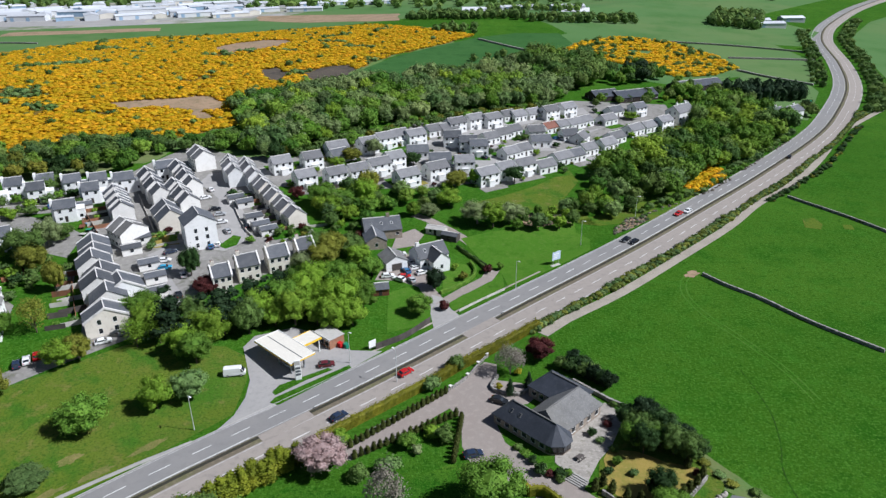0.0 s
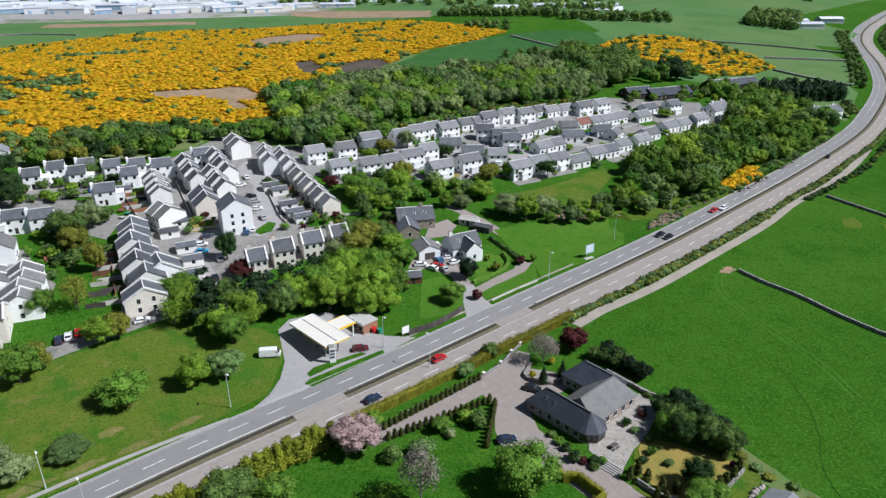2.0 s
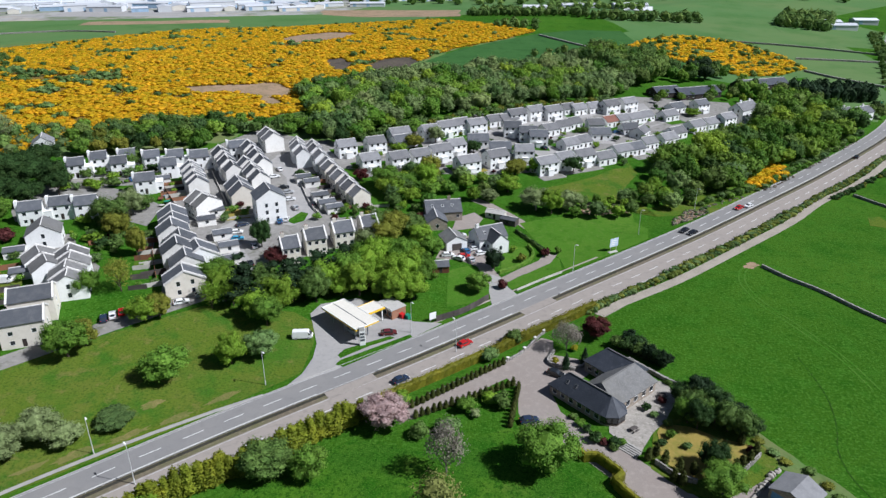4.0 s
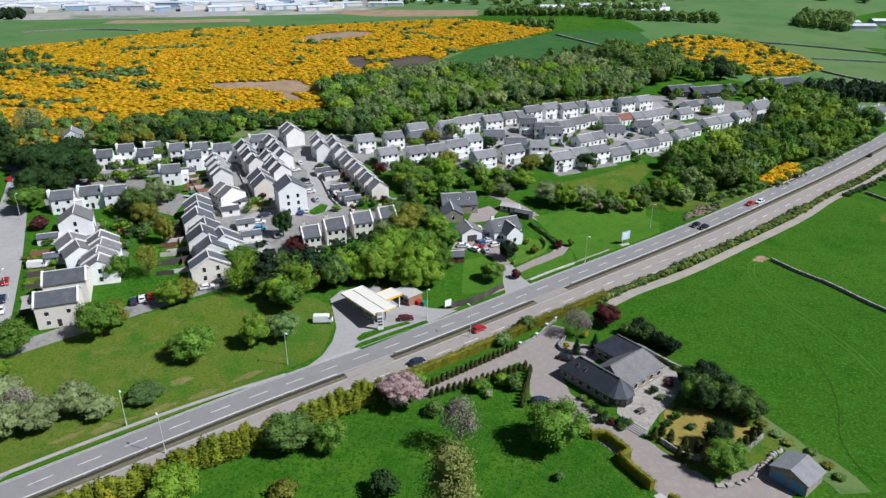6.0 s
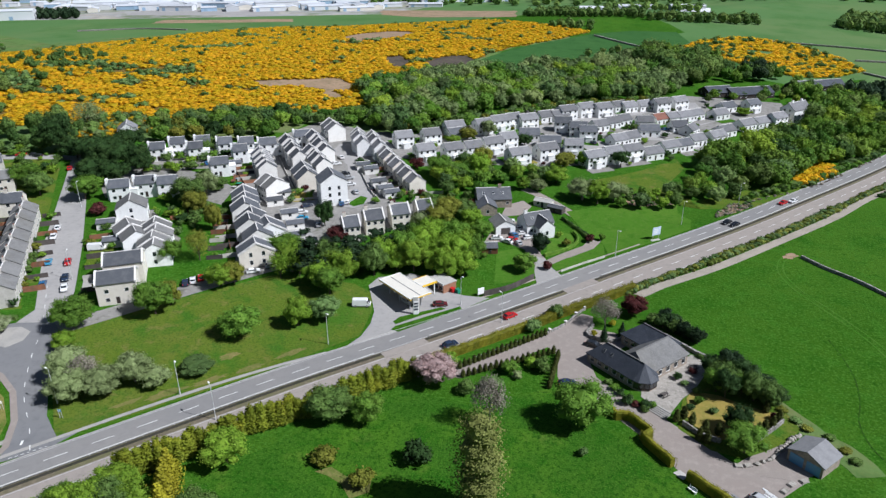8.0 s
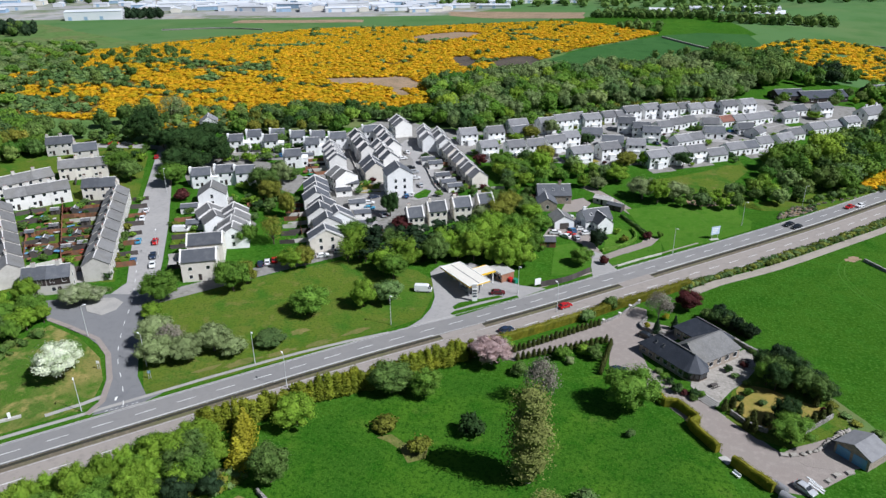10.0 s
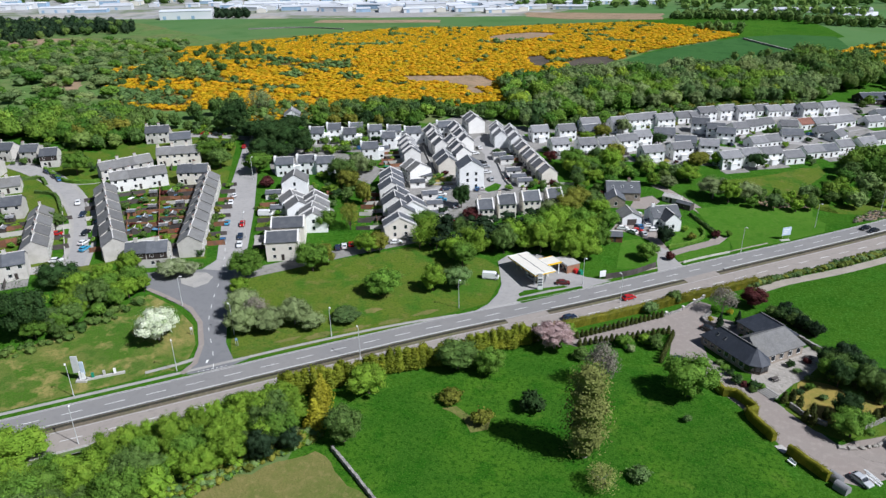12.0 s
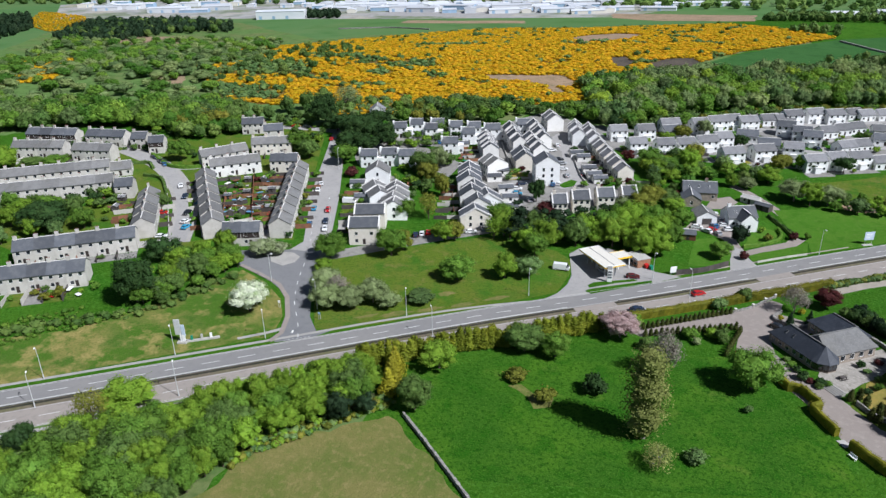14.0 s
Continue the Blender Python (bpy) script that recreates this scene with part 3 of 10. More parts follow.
PLANTS = {}
WORD = {"sycamore": "mid-green sycamore", "lime": "fresh yellow-green lime", "ash": "dull green ash", "willow": "pale grey-green willow", "olive": "olive-brown budding",
        "pine": "dark green pine", "holm": "very dark evergreen", "blossom_white": "white-blossomed", "blossom_pale": "pale green and white-blossomed", "blossom_pink": "pink-blossomed", "copper": "copper-red beech",
        "golden": "golden-yellow cypress", "cypress": "dark green clipped cypress", "poplar": "tall pale poplar", "bare": "nearly bare grey", "scrub": "dusty green"}


def plant_proto(kind, form, at):
    """The first plant of a kind and form, built where it stands: 10 m tall trees, 3 m shrubs; later ones are copies."""
    leafm = M["leaf_" + kind]
    seed = sum(map(ord, kind + form))
    bark = M["bark_grey"] if kind in ("willow", "bare", "blossom_pink", "poplar") else M["bark"]
    if form in ("tree", "tree2", "tree3"):
        shift = {"tree": 0, "tree2": 7, "tree3": 19}[form]
        blobs = round_blobs(seed + shift, 10, 9, {"tree": 1.4, "tree2": 0.9, "tree3": 2.0}[form], 24, 1.0, 0.22, 0.36, 0.84)
        q, t = crown(seed + shift, blobs, 0.36, 7.0 if form != "tree3" else 6.2, 0.86, ICO1, 0.36)
        trunk = trunk_mesh(seed, 1.9, 10, 0.26, bark)
    elif form in ("mid", "mid2"):
        k = 3 if form == "mid2" else 0
        q, t = crown(seed + k, round_blobs(seed + k, 10, 9, 0.9 + 0.2 * k, 10, 1.1), 0.7, 2.9, 0.82)
        trunk = trunk_mesh(seed, 1.5, 10, 0.25, bark, 3)
    elif form == "far":
        q, t = crown(seed, round_blobs(seed, 10, 9, 0.7, 8, 1.1), 1.05, 1.7, 0.84)
        trunk = trunk_mesh(seed, 1.2, 10, 0.25, bark, 3)
    elif form == "thin":
        q, t = crown(seed, round_blobs(seed, 10, 7.6, 0.8, 14), 0.34, 3.6, 0.02, ICO1)
        trunk = trunk_mesh(seed, 0.9, 11, 0.18, bark, 16, 2.9)
    elif form == "column":
        blobs = [((0.25 * math.sin(i * 2.4), 0.25 * math.cos(i * 2.4), 1.2 + i * 1.15), (1.5 - 0.1 * abs(i - 3), 1.5 - 0.1 * abs(i - 3), 1.3)) for i in range(8)]
        q, t = crown(seed, blobs, 0.17, 30, 0.76)
        trunk = trunk_mesh(seed, 0.8, 10, 0.22, bark, 3, 0.8)
    elif form == "cone":
        blobs = [((0, 0, 0.9 + i * 1.12), (2.3 * (1 - i / 8.6), 2.3 * (1 - i / 8.6), 1.15)) for i in range(8)]
        q, t = crown(seed, blobs, 0.5, 5.5, 0.82)
        trunk = trunk_mesh(seed, 0.6, 9, 0.2, bark, 0)
    elif form == "topiary":
        blobs = [((0, 0, 0.55), (0.52, 0.52, 0.6)), ((0, 0, 1.1), (0.47, 0.47, 0.65)), ((0, 0, 1.6), (0.34, 0.34, 0.6)), ((0, 0, 2.05), (0.19, 0.19, 0.45))]
        q, t = crown(seed, blobs, 0.2, 34, 0.9)
        trunk = trunk_mesh(seed, 0.2, 1.0, 0.06, bark, 0)
    elif form == "spire":
        blobs = [((0.05 * math.sin(i * 2), 0.05 * math.cos(i * 2), 0.7 + i * 0.95), (0.95 - 0.1 * i, 0.95 - 0.1 * i, 0.95)) for i in range(5)]
        q, t = crown(seed, blobs, 0.3, 15, 0.86)
        trunk = None
    elif form == "pine":
        rnd = random.Random(seed)
        blobs = [((rnd.uniform(-1.6, 1.6), rnd.uniform(-1.6, 1.6), 3.2 + i * 0.75), (1.9 - 0.12 * i, 1.9 - 0.12 * i, 0.8)) for i in range(9)]
        q, t = crown(seed, blobs, 0.55, 4.2, 0.75)
        trunk = trunk_mesh(seed, 3.5, 10, 0.24, bark, 4, 1.4)
    else:  # shrub, 3 m
        q, t = crown(seed, round_blobs(seed, 3, 3.6, 0.0, 8), 0.36, 8.5, 0.84)
        trunk = trunk_mesh(seed, 0.4, 2.2, 0.09, bark, 3, 0.6)
    word = WORD.get(kind, kind)
    what = "shrub" if form == "shrub" else "cypress" if form == "topiary" else "tree"
    look_of = {"topiary": "small clipped cone of dark green cypress beside gravel drive", "shrub": word + " rounded garden shrub in full leaf",
               "far": word + " woodland tree in dense full leaf", "thin": word + " open tree with thin spring leaves",
               "column": word + " tree, narrow and upright, on meadow", "cone": word + " conical tree with dense foliage",
               "pine": word + " tree with layered needle foliage", "spire": "olive-green conifer with yellow tips in a tall roadside hedge"}.get(form, word + " tree with broad domed leafy crown")
    name = {"topiary": "topiary_cypress", "shrub": "shrub", "pine": "pine_tree", "cone": "conifer", "spire": "hedge_conifer", "column": "columnar_tree"}.get(form, "tree")
    if form in ("shrub", "topiary", "spire"):
        return tagged(part(name, leaf_mesh(name, q, t, leafm), None, at=at), look_of, what)
    root = thing(name, look_of, what, at=at)
    part("trunk", trunk, None, root)
    part("crown", leaf_mesh("crown", q, t, leafm), None, root)
    return root


def plant(kind, form, x, y, height, width=None, turn=None, group="", sink=0.0):
    base = {"shrub": 3.0, "topiary": 2.5, "spire": 5.0}.get(form, 10.0)
    wide = {"shrub": 3.9, "topiary": 1.1, "column": 3.4, "cone": 4.8, "pine": 5.6, "thin": 8.0, "spire": 1.9}.get(form, 9.0)
    sz = height / base
    sx = (width / wide) if width else sz
    rz = (x * 37.1 + y * 17.3) % 360 if turn is None else turn
    m = pose(x, y, terrain(x, y) - sink, 0, 0, rz) @ Matrix.Diagonal((sx, sx, sz, 1))
    if (kind, form) not in PLANTS:
        ob = PLANTS[kind, form] = plant_proto(kind, form, m)
    else:
        ob = copy_thing(PLANTS[kind, form], Matrix.Identity(4))
        ob.matrix_basis = m
    if group:
        ob["group"] = group
    return ob


BUSHES = {}


def bush(kind, x, y, height):
    """A garden shrub among very many: noted now, built in one mesh a kind at the end."""
    BUSHES.setdefault(kind, []).append((x, y, height))


def hedge(line, width, height, kind, label, name="hedge", leaf=0.3, density=9.0, lumps=0.1, base=0.0):
    """A hedge along a line: a solid core under loose leaves, with an uneven top."""
    pts = smooth_line([(x, y, 0) for x, y in line], 1.2)
    rng = np.random.default_rng(int(abs(line[0][0] * 13 + line[0][1] * 7)) + 5)
    quads, tris = [], []
    prev = None
    for i, p in enumerate(pts):
        d = (pts[min(i + 1, len(pts) - 1)] - pts[max(i - 1, 0)]).normalized()
        nrm = np.array((-d.y, d.x, 0))
        z = terrain(p.x, p.y) + base
        h = height * (1 + lumps * math.sin(i * 1.7) + rng.uniform(-lumps, lumps))
        c = np.array((p.x, p.y, z))
        up = np.array((0, 0, 1.0))
        ring = np.array([c - nrm * width * 0.46 - up * 0.3, c - nrm * width * 0.44 + up * h * 0.8, c - nrm * width * 0.25 + up * h * 0.94,
                         c + nrm * width * 0.25 + up * h * 0.94, c + nrm * width * 0.44 + up * h * 0.8, c + nrm * width * 0.46 - up * 0.3])
        if prev is None or i == len(pts) - 1:
            for k in range(1, 5):
                tris.append([ring[0], ring[k], ring[k + 1]])
        if prev is not None:
            for k in range(5):
                tris += [[prev[k], prev[k + 1], ring[k + 1]], [prev[k], ring[k + 1], ring[k]]]
            n = int(density * 1.2 * (width + 2 * h))
            f = rng.uniform(-h, width + h, n)
            side = np.where(f < 0, -1.0, np.where(f > width, 1.0, 0.0))
            across = np.where(side == 0, f - width / 2, side * width / 2)
            over = np.where(side == 0, h * (1 + rng.normal(0, 0.04, n)), np.where(f < 0, -f, f - width))
            along = rng.uniform(-0.6, 0.6, n)
            cc = c + across[:, None] * nrm + over[:, None] * up + along[:, None] * np.array(d)
            nn = side[:, None] * nrm + (side == 0)[:, None] * up + 0.001
            quads.append(leaf_quads(rng, cc, nn, leaf))
        prev = ring
    return tagged(part(name, leaf_mesh(name, np.concatenate(quads), np.array(tris), M["leaf_" + kind]), None), label, "hedge")


def thicket(name, places, kind, low, high, label, spread=1.25, leaf=0.7, per=26, sub=ICO1, kindtag="stuff", category="bushes"):
    """Very many bushes or far trees in one mesh: a lumpy core and loose clumps each."""
    rng = np.random.default_rng(len(places) + 3)
    n = len(places)
    if n == 0:
        return None
    h = rng.uniform(low, high, n)
    base = np.array([(x, y, terrain(x, y)) for x, y in places])
    r = np.stack([h * spread / 2 * rng.uniform(0.8, 1.25, n), h * spread / 2 * rng.uniform(0.8, 1.25, n), h * 0.58], 1)
    c = base + np.stack([np.zeros(n), np.zeros(n), h * 0.42], 1)
    wob = rng.uniform(0.78, 1.1, (n, len(sub), 1, 1))
    tris = c[:, None, None, :] + sub[None] * r[:, None, None, :] * 0.86 * wob
    d = rng.normal(0, 1, (n * per, 3))
    d /= np.linalg.norm(d, axis=1)[:, None]
    d[:, 2] = np.abs(d[:, 2]) * 1.0 - 0.15
    cc = np.repeat(c, per, 0) + d * np.repeat(r, per, 0) * rng.uniform(0.86, 1.12, (n * per, 1))
    quads = leaf_quads(rng, cc, d, leaf)
    return tagged(part(name, leaf_mesh(name, quads, tris, M["leaf_" + kind], rng.uniform(-0.25, 0.25, n)), None), label, category, kind=kindtag)


# ---- buildings ----
WINDOWS = {}


def window_meshes(w, h, apart):
    """A framed window that faces -y, its glass set back in the frame; the pane is a mesh of its own where apart is set."""
    key = (round(w, 2), round(h, 2), apart)
    if key not in WINDOWS:
        bm = boxes((-w / 2, w / 2, -0.06, 0.04, -h / 2, h / 2))
        face = min(bm.faces, key=lambda f: f.calc_center_median().y)
        bmesh.ops.inset_region(bm, faces=[face], thickness=0.08, depth=0.0)
        for v in face.verts:
            v.co.y = -0.015
        face.material_index = 1
        pane = finish(boxes((-w / 2 + 0.08, w / 2 - 0.08, -0.03, -0.018, -h / 2 + 0.08, h / 2 - 0.08)), "pane", M["glass_dark"]) if apart else None
        WINDOWS[key] = (finish(bm, "window", [M["white_paint"], M["glass_dark"]]), pane)
    return WINDOWS[key]


def window(parent, x, y, z, w, h, turn, apart=False):
    f, p = window_meshes(w, h, apart)
    ob = part("window", f, None, parent, at=pose(x, y, z, 0, 0, turn))
    if apart:
        part("pane", p, None, ob, "dark glass pane")
    return ob


def roof_slopes(bm, L, Wd, E, R, over=0.3, thick=0.16, end=0.15):
    """Two roof slabs with thickness; the ridge lies along x."""
    k = (R - E) / (Wd / 2)
    yo, zo = Wd / 2 + over, E - over * k
    prism(bm, [(-yo, zo), (0, R), (0, R + thick), (-yo - 0.02, zo + thick)], -L / 2 - end, L / 2 + end)
    prism(bm, [(yo, zo), (yo + 0.02, zo + thick), (0, R + thick), (0, R)], -L / 2 - end, L / 2 + end)
    return bm


def gable_house(name, label, L, Wd, E, R, wall, roof, at, category="house", group="", chimney=(0.5,), front=3, back=3, gable=1, storeys=2, skew=0,
                door=True, porch=False, deep=2.2, rooflights=0, dark_upper=False):
    """A gabled house: walls down into the slope, roof slabs, chimneys, framed windows and a door. The ridge lies along x."""
    root = thing(name, label, category, group, at=at)
    bm = bmesh.new()
    prism(bm, [(-Wd / 2, -deep), (Wd / 2, -deep), (Wd / 2, E), (0, R), (-Wd / 2, E)], -L / 2, L / 2)
    part("wall", bm, M[wall], root)
    rf = part("roof", roof_slopes(bmesh.new(), L, Wd, E, R), M[roof], root)
    part("ridge", boxes((-L / 2 - 0.15, L / 2 + 0.15, -0.14, 0.14, R + 0.08, R + 0.24)), M["coping"], rf)
    for side in ((1,) if skew == 1 else (-1, 1) if skew == 2 else ()):
        bm = bmesh.new()
        x = side * L / 2
        prism(bm, [(-Wd / 2 - 0.3, E - 0.4), (0, R), (Wd / 2 + 0.3, E - 0.4), (Wd / 2 + 0.3, E + 0.25), (0, R + 0.55), (-Wd / 2 - 0.3, E + 0.25)], x - 0.24, x + 0.24)
        part("skew", bm, M["coping"], root, "pale raised gable coping")
    for f in chimney:
        x = (f - 0.5) * (L - 1.2)
        ch = part("chimney", boxes((x - 0.55, x + 0.55, -0.36, 0.36, R - 1.0, R + 1.15), (x - 0.62, x + 0.62, -0.43, 0.43, R + 1.15, R + 1.28)), M[wall], root)
        pots = bmesh.new()
        for k in (-0.28, 0.28):
            tube(pots, (x + k, 0, R + 1.26), (x + k, 0, R + 1.7), 0.14, 0.11)
        part("chimney_pot", pots, M["tile_red"], ch)
    lev = [1.35, 3.95, 6.5][:storeys]
    for side, count in ((-1, front), (1, back)):
        for z in lev:
            for i in range(count):
                x = (i + 0.5) / count * L - L / 2
                if side == -1 and door and z < 2 and i == count // 2 and count > 1:
                    continue
                if z + 0.8 > E:
                    continue
                window(root, x, side * (Wd / 2), z + 0.1, 1.15, 1.2, 0 if side == -1 else 180)
    if door:
        dr = part("door", boxes((-0.48, 0.48, -0.05, 0.03, 0, 2.05)), M["dark_wood"], root, at=pose(0, -Wd / 2, 0.05))
        part("door_handle", boxes((0.34, 0.4, -0.1, -0.05, 0.95, 1.1)), M["galvanised"], dr)
    for side in (-1, 1):
        for z in lev:
            if gable and z + 0.8 < E + 0.6:
                for i in range(gable):
                    y = (i + 0.5) / gable * Wd * 0.7 - Wd * 0.35
                    window(root, side * L / 2, y, z + 0.15, 1.05, 1.5, 90 if side == 1 else -90)
    if porch:
        part("porch", boxes((-1.3, 1.3, -Wd / 2 - 1.3, -Wd / 2 - 0.01, -1.0, 2.3), (-1.45, 1.45, -Wd / 2 - 1.45, -Wd / 2 - 0.01, 2.3, 2.45)), M[wall], root)
    if dark_upper:
        for side in (-1, 1):
            part("cladding", boxes((-L / 2 + 0.1, L / 2 - 0.1, min(side * Wd / 2, side * (Wd / 2 + 0.02)), max(side * Wd / 2, side * (Wd / 2 + 0.02)), 2.7, E - 0.15)), M["dark_wood"], root, "dark timber cladding")
    for i in range(rooflights):
        k = (R - E) / (Wd / 2)
        x = (i + 0.7) / (rooflights + 0.6) * L - L / 2
        y = -Wd / 4
        z = E + (Wd / 2 + y) * k + 0.2
        a = math.degrees(math.atan(k))
        rl = part("rooflight", boxes((-0.4, 0.4, -0.55, 0.55, -0.03, 0.06)), M["white_paint"], root, at=pose(x, y, z, a))
        part("pane", boxes((-0.32, 0.32, -0.47, 0.47, 0.04, 0.08)), M["glass_dark"], rl)
    return root


def plots(ax, ay, bx, by, n, near, far, seed):
    """Garden plots beside a row of houses, one a house, from near to far metres off its middle line, fenced apart."""
    rnd = random.Random(seed)
    a, d = Vector((ax, ay, 0)), Vector((bx - ax, by - ay, 0))
    side = Vector((-d.y, d.x, 0)).normalized()
    fences = thing("garden_fences", "weathered wooden fences dividing back gardens", "fence")
    yaw = math.degrees(math.atan2(side.y, side.x))
    for i in range(n):
        p, q = a + d * (i / n), a + d * ((i + 1) / n)
        o = (q - p).normalized() * 0.1
        quad = [p + o + side * near, q - o + side * near, q - o + side * far, p + o + side * far]
        patch("garden_plot", [(v.x, v.y) for v in quad], 0.05 + 0.002 * (i % 5), rnd.choice(("pasture", "paving", "meadow", "rough_grass", "pasture", "footway", "rough_grass", "meadow")), "small back garden plot behind a terrace house", "garden")
        c = p + side * (near + far) / 2
        ln = abs(far - near) / 2
        part("panel", boxes((-ln, ln, -0.04, 0.04, -0.4, 1.5 + 0.3 * (i % 2))), M[rnd.choice(("fence_wood", "fence_dark", "fence_dark", "harling_grey"))], fences, at=pose(c.x, c.y, terrain(c.x, c.y), 0, 0, yaw))
        if i % 2 == 0:
            bush(rnd.choice(("sycamore", "ash", "lime", "scrub")), c.x + o.x * 14, c.y + o.y * 14, rnd.uniform(1.0, 2.4))


def terrace(name, label, ax, ay, bx, by, n, Wd, E, R, wall, roof, group, jog=0.0, saw=0.0, **kw):
    """A row of joined houses from a to b, each stepped with the ground; one is built, the rest are copies."""
    d = Vector((bx - ax, by - ay, 0))
    yaw = math.degrees(math.atan2(d.y, d.x))
    L = d.length / n
    first = None
    side = Vector((-d.y, d.x, 0)).normalized()
    for i in range(n):
        p = Vector((ax, ay, 0)) + d * ((i + 0.5) / n) + side * (jog if i % 2 else 0.0)
        m = pose(p.x, p.y, terrain(p.x, p.y) + (saw if i % 2 else 0.0), 0, 0, yaw)
        if first is None:
            first = gable_house(name, label, L - 0.02, Wd, E, R, wall, roof, m, "house", group, **kw)
        else:
            copy_thing(first, m)


FOREST = {}


def forest(name, places, kind, low, high, label, spread=0.9):
    """A wood in one mesh: leafy trees of five shapes, turned and sized at random."""
    if not places:
        return None
    if not FOREST:
        for k in range(5):
            FOREST[k] = crown(60 + k, round_blobs(60 + k, 10, 9, 0.4 + 0.25 * k, 11 + k, 1.1, 0.3, 0.42, 0.84), 0.78, 1.75, 0.92, ICO1, 0.28)
    rng = np.random.default_rng(len(places) + len(kind))
    quads, tris, hue = [], [], rng.uniform(-0.34, 0.34, len(places))
    nq, ntri = min(len(q) for q, t in FOREST.values()), max(len(t) for q, t in FOREST.values())
    for i, (x, y) in enumerate(places):
        q, t = FOREST[i % 5]
        q, t = q[np.arange(nq) * len(q) // nq], t[np.arange(ntri) % len(t)]
        h = rng.uniform(low, high)
        a = rng.uniform(0, 2 * math.pi)
        sx = h / 10 * spread * rng.uniform(0.85, 1.2)
        m = np.array([[math.cos(a) * sx, -math.sin(a) * sx, 0], [math.sin(a) * sx, math.cos(a) * sx, 0], [0, 0, h / 10]])
        o = np.array((x, y, terrain(x, y)))
        quads.append(q @ m.T + o)
        tris.append(t @ m.T + o)
    return tagged(part(name, leaf_mesh(name, np.concatenate(quads), np.concatenate(tris), M["leaf_" + kind], hue), None), label, "trees", kind="stuff")


# ---- vehicles ----
CARS = {}


def car_proto(paint, form, at):
    colour = {"car_white": "white", "car_red": "red", "car_blue": "dark blue", "car_black": "black", "car_silver": "silver", "car_navy": "navy blue",
              "car_skyblue": "bright blue", "car_maroon": "maroon"}[paint]
    van = form == "van"
    Ln, Wd, H = {"car": (4.3, 1.78, 1.46), "van": (5.3, 2.0, 2.3), "pickup": (4.9, 1.85, 1.8)}[form]
    name = "van" if van else "car"
    root = thing(name, f"{colour} {'panel van with dark windscreen' if van else 'car with dark windows and four wheels'}", name, at=at)
    if van:
        side = [(-2.6, 0.35), (2.55, 0.35), (2.62, 0.9), (2.35, 1.15), (1.75, 2.0), (1.45, 2.25), (-2.55, 2.28), (-2.62, 1.0)]
        glass = [(1.62, 1.3), (2.2, 1.22), (1.72, 1.95), (1.62, 1.95)]
    else:
        side = [(-2.1, 0.3), (2.1, 0.3), (2.14, 0.62), (1.95, 0.82), (0.95, 0.95), (0.35, 1.38), (0.1, 1.44), (-1.25, 1.42), (-1.95, 0.98), (-2.12, 0.9)]
        glass = [(0.8, 0.98), (0.3, 1.34), (-1.2, 1.36), (-1.78, 1.0)]
    bm = bmesh.new()
    prism(bm, side, -Wd / 2, Wd / 2)
    for v in bm.verts:
        if v.co.z > 1.1:
            v.co.x *= 0.86
    bmesh.ops.bevel(bm, geom=bm.edges[:], offset=0.06, segments=2, affect="EDGES")
    part("body", bm, M[paint], root, at=pose(0, 0, 0, 0, 0, -90))
    for sx in (-1, 1):
        bm = bmesh.new()
        prism(bm, glass, sx * Wd * 0.455 - 0.05, sx * Wd * 0.455 + 0.03)
        part("side_window", bm, M["glass_dark"], root, at=pose(0, 0, 0, 0, 0, -90))
    if van:
        screen = [(2.36, 1.2), (1.83, 1.95)]
    else:
        screen = [(0.93, 1.0), (0.42, 1.37)]
    bm = bmesh.new()
    (ya, za), (yb, zb) = screen
    prism(bm, [(ya + 0.06, za), (yb + 0.06, zb), (yb - 0.05, zb), (ya - 0.05, za)], -Wd * 0.39, Wd * 0.39)
    part("windscreen", bm, M["glass_dark"], root, at=pose(0, 0, 0, 0, 0, -90))
    if not van:
        bm = bmesh.new()
        prism(bm, [(-1.36, 1.39), (-1.9, 1.05), (-1.84, 1.0), (-1.3, 1.34)], -Wd * 0.37, Wd * 0.37)
        part("rear_window", bm, M["glass_dark"], root, at=pose(0, 0, 0, 0, 0, -90))
    for wx in (-Ln * 0.3, Ln * 0.31):
        for sy in (-1, 1):
            bm = bmesh.new()
            tube(bm, (0, -0.1, 0), (0, 0.1, 0), 0.33, 0.33, 14)
            wheel = part("wheel", bm, M["rubber"], root, at=pose(-wx, sy * (Wd / 2 - 0.09), 0.33))
            bm = bmesh.new()
            tube(bm, (0, sy * 0.1, 0), (0, sy * 0.115, 0), 0.2, 0.2, 10)
            part("rim", bm, M["galvanised"], wheel)
    for sy in (-1, 1):
        part("headlight", boxes((Ln / 2 - 0.1, Ln / 2 + 0.02, sy * Wd * 0.34 - 0.16, sy * Wd * 0.34 + 0.16, 0.58, 0.74)), M["chrome_lamp"], root)
        part("tail_light", boxes((-Ln / 2 - 0.02, -Ln / 2 + 0.08, sy * Wd * 0.38 - 0.1, sy * Wd * 0.38 + 0.1, 0.7, 0.88)), M["red_paint"], root)
    return root


def car(paint, x, y, yaw, form="car", lift=0.06):
    m = pose(x, y, terrain(x, y) + lift, 0, 0, yaw)
    if (paint, form) not in CARS:
        CARS[paint, form] = car_proto(paint, form, m)
        return CARS[paint, form]
    return copy_thing(CARS[paint, form], m)

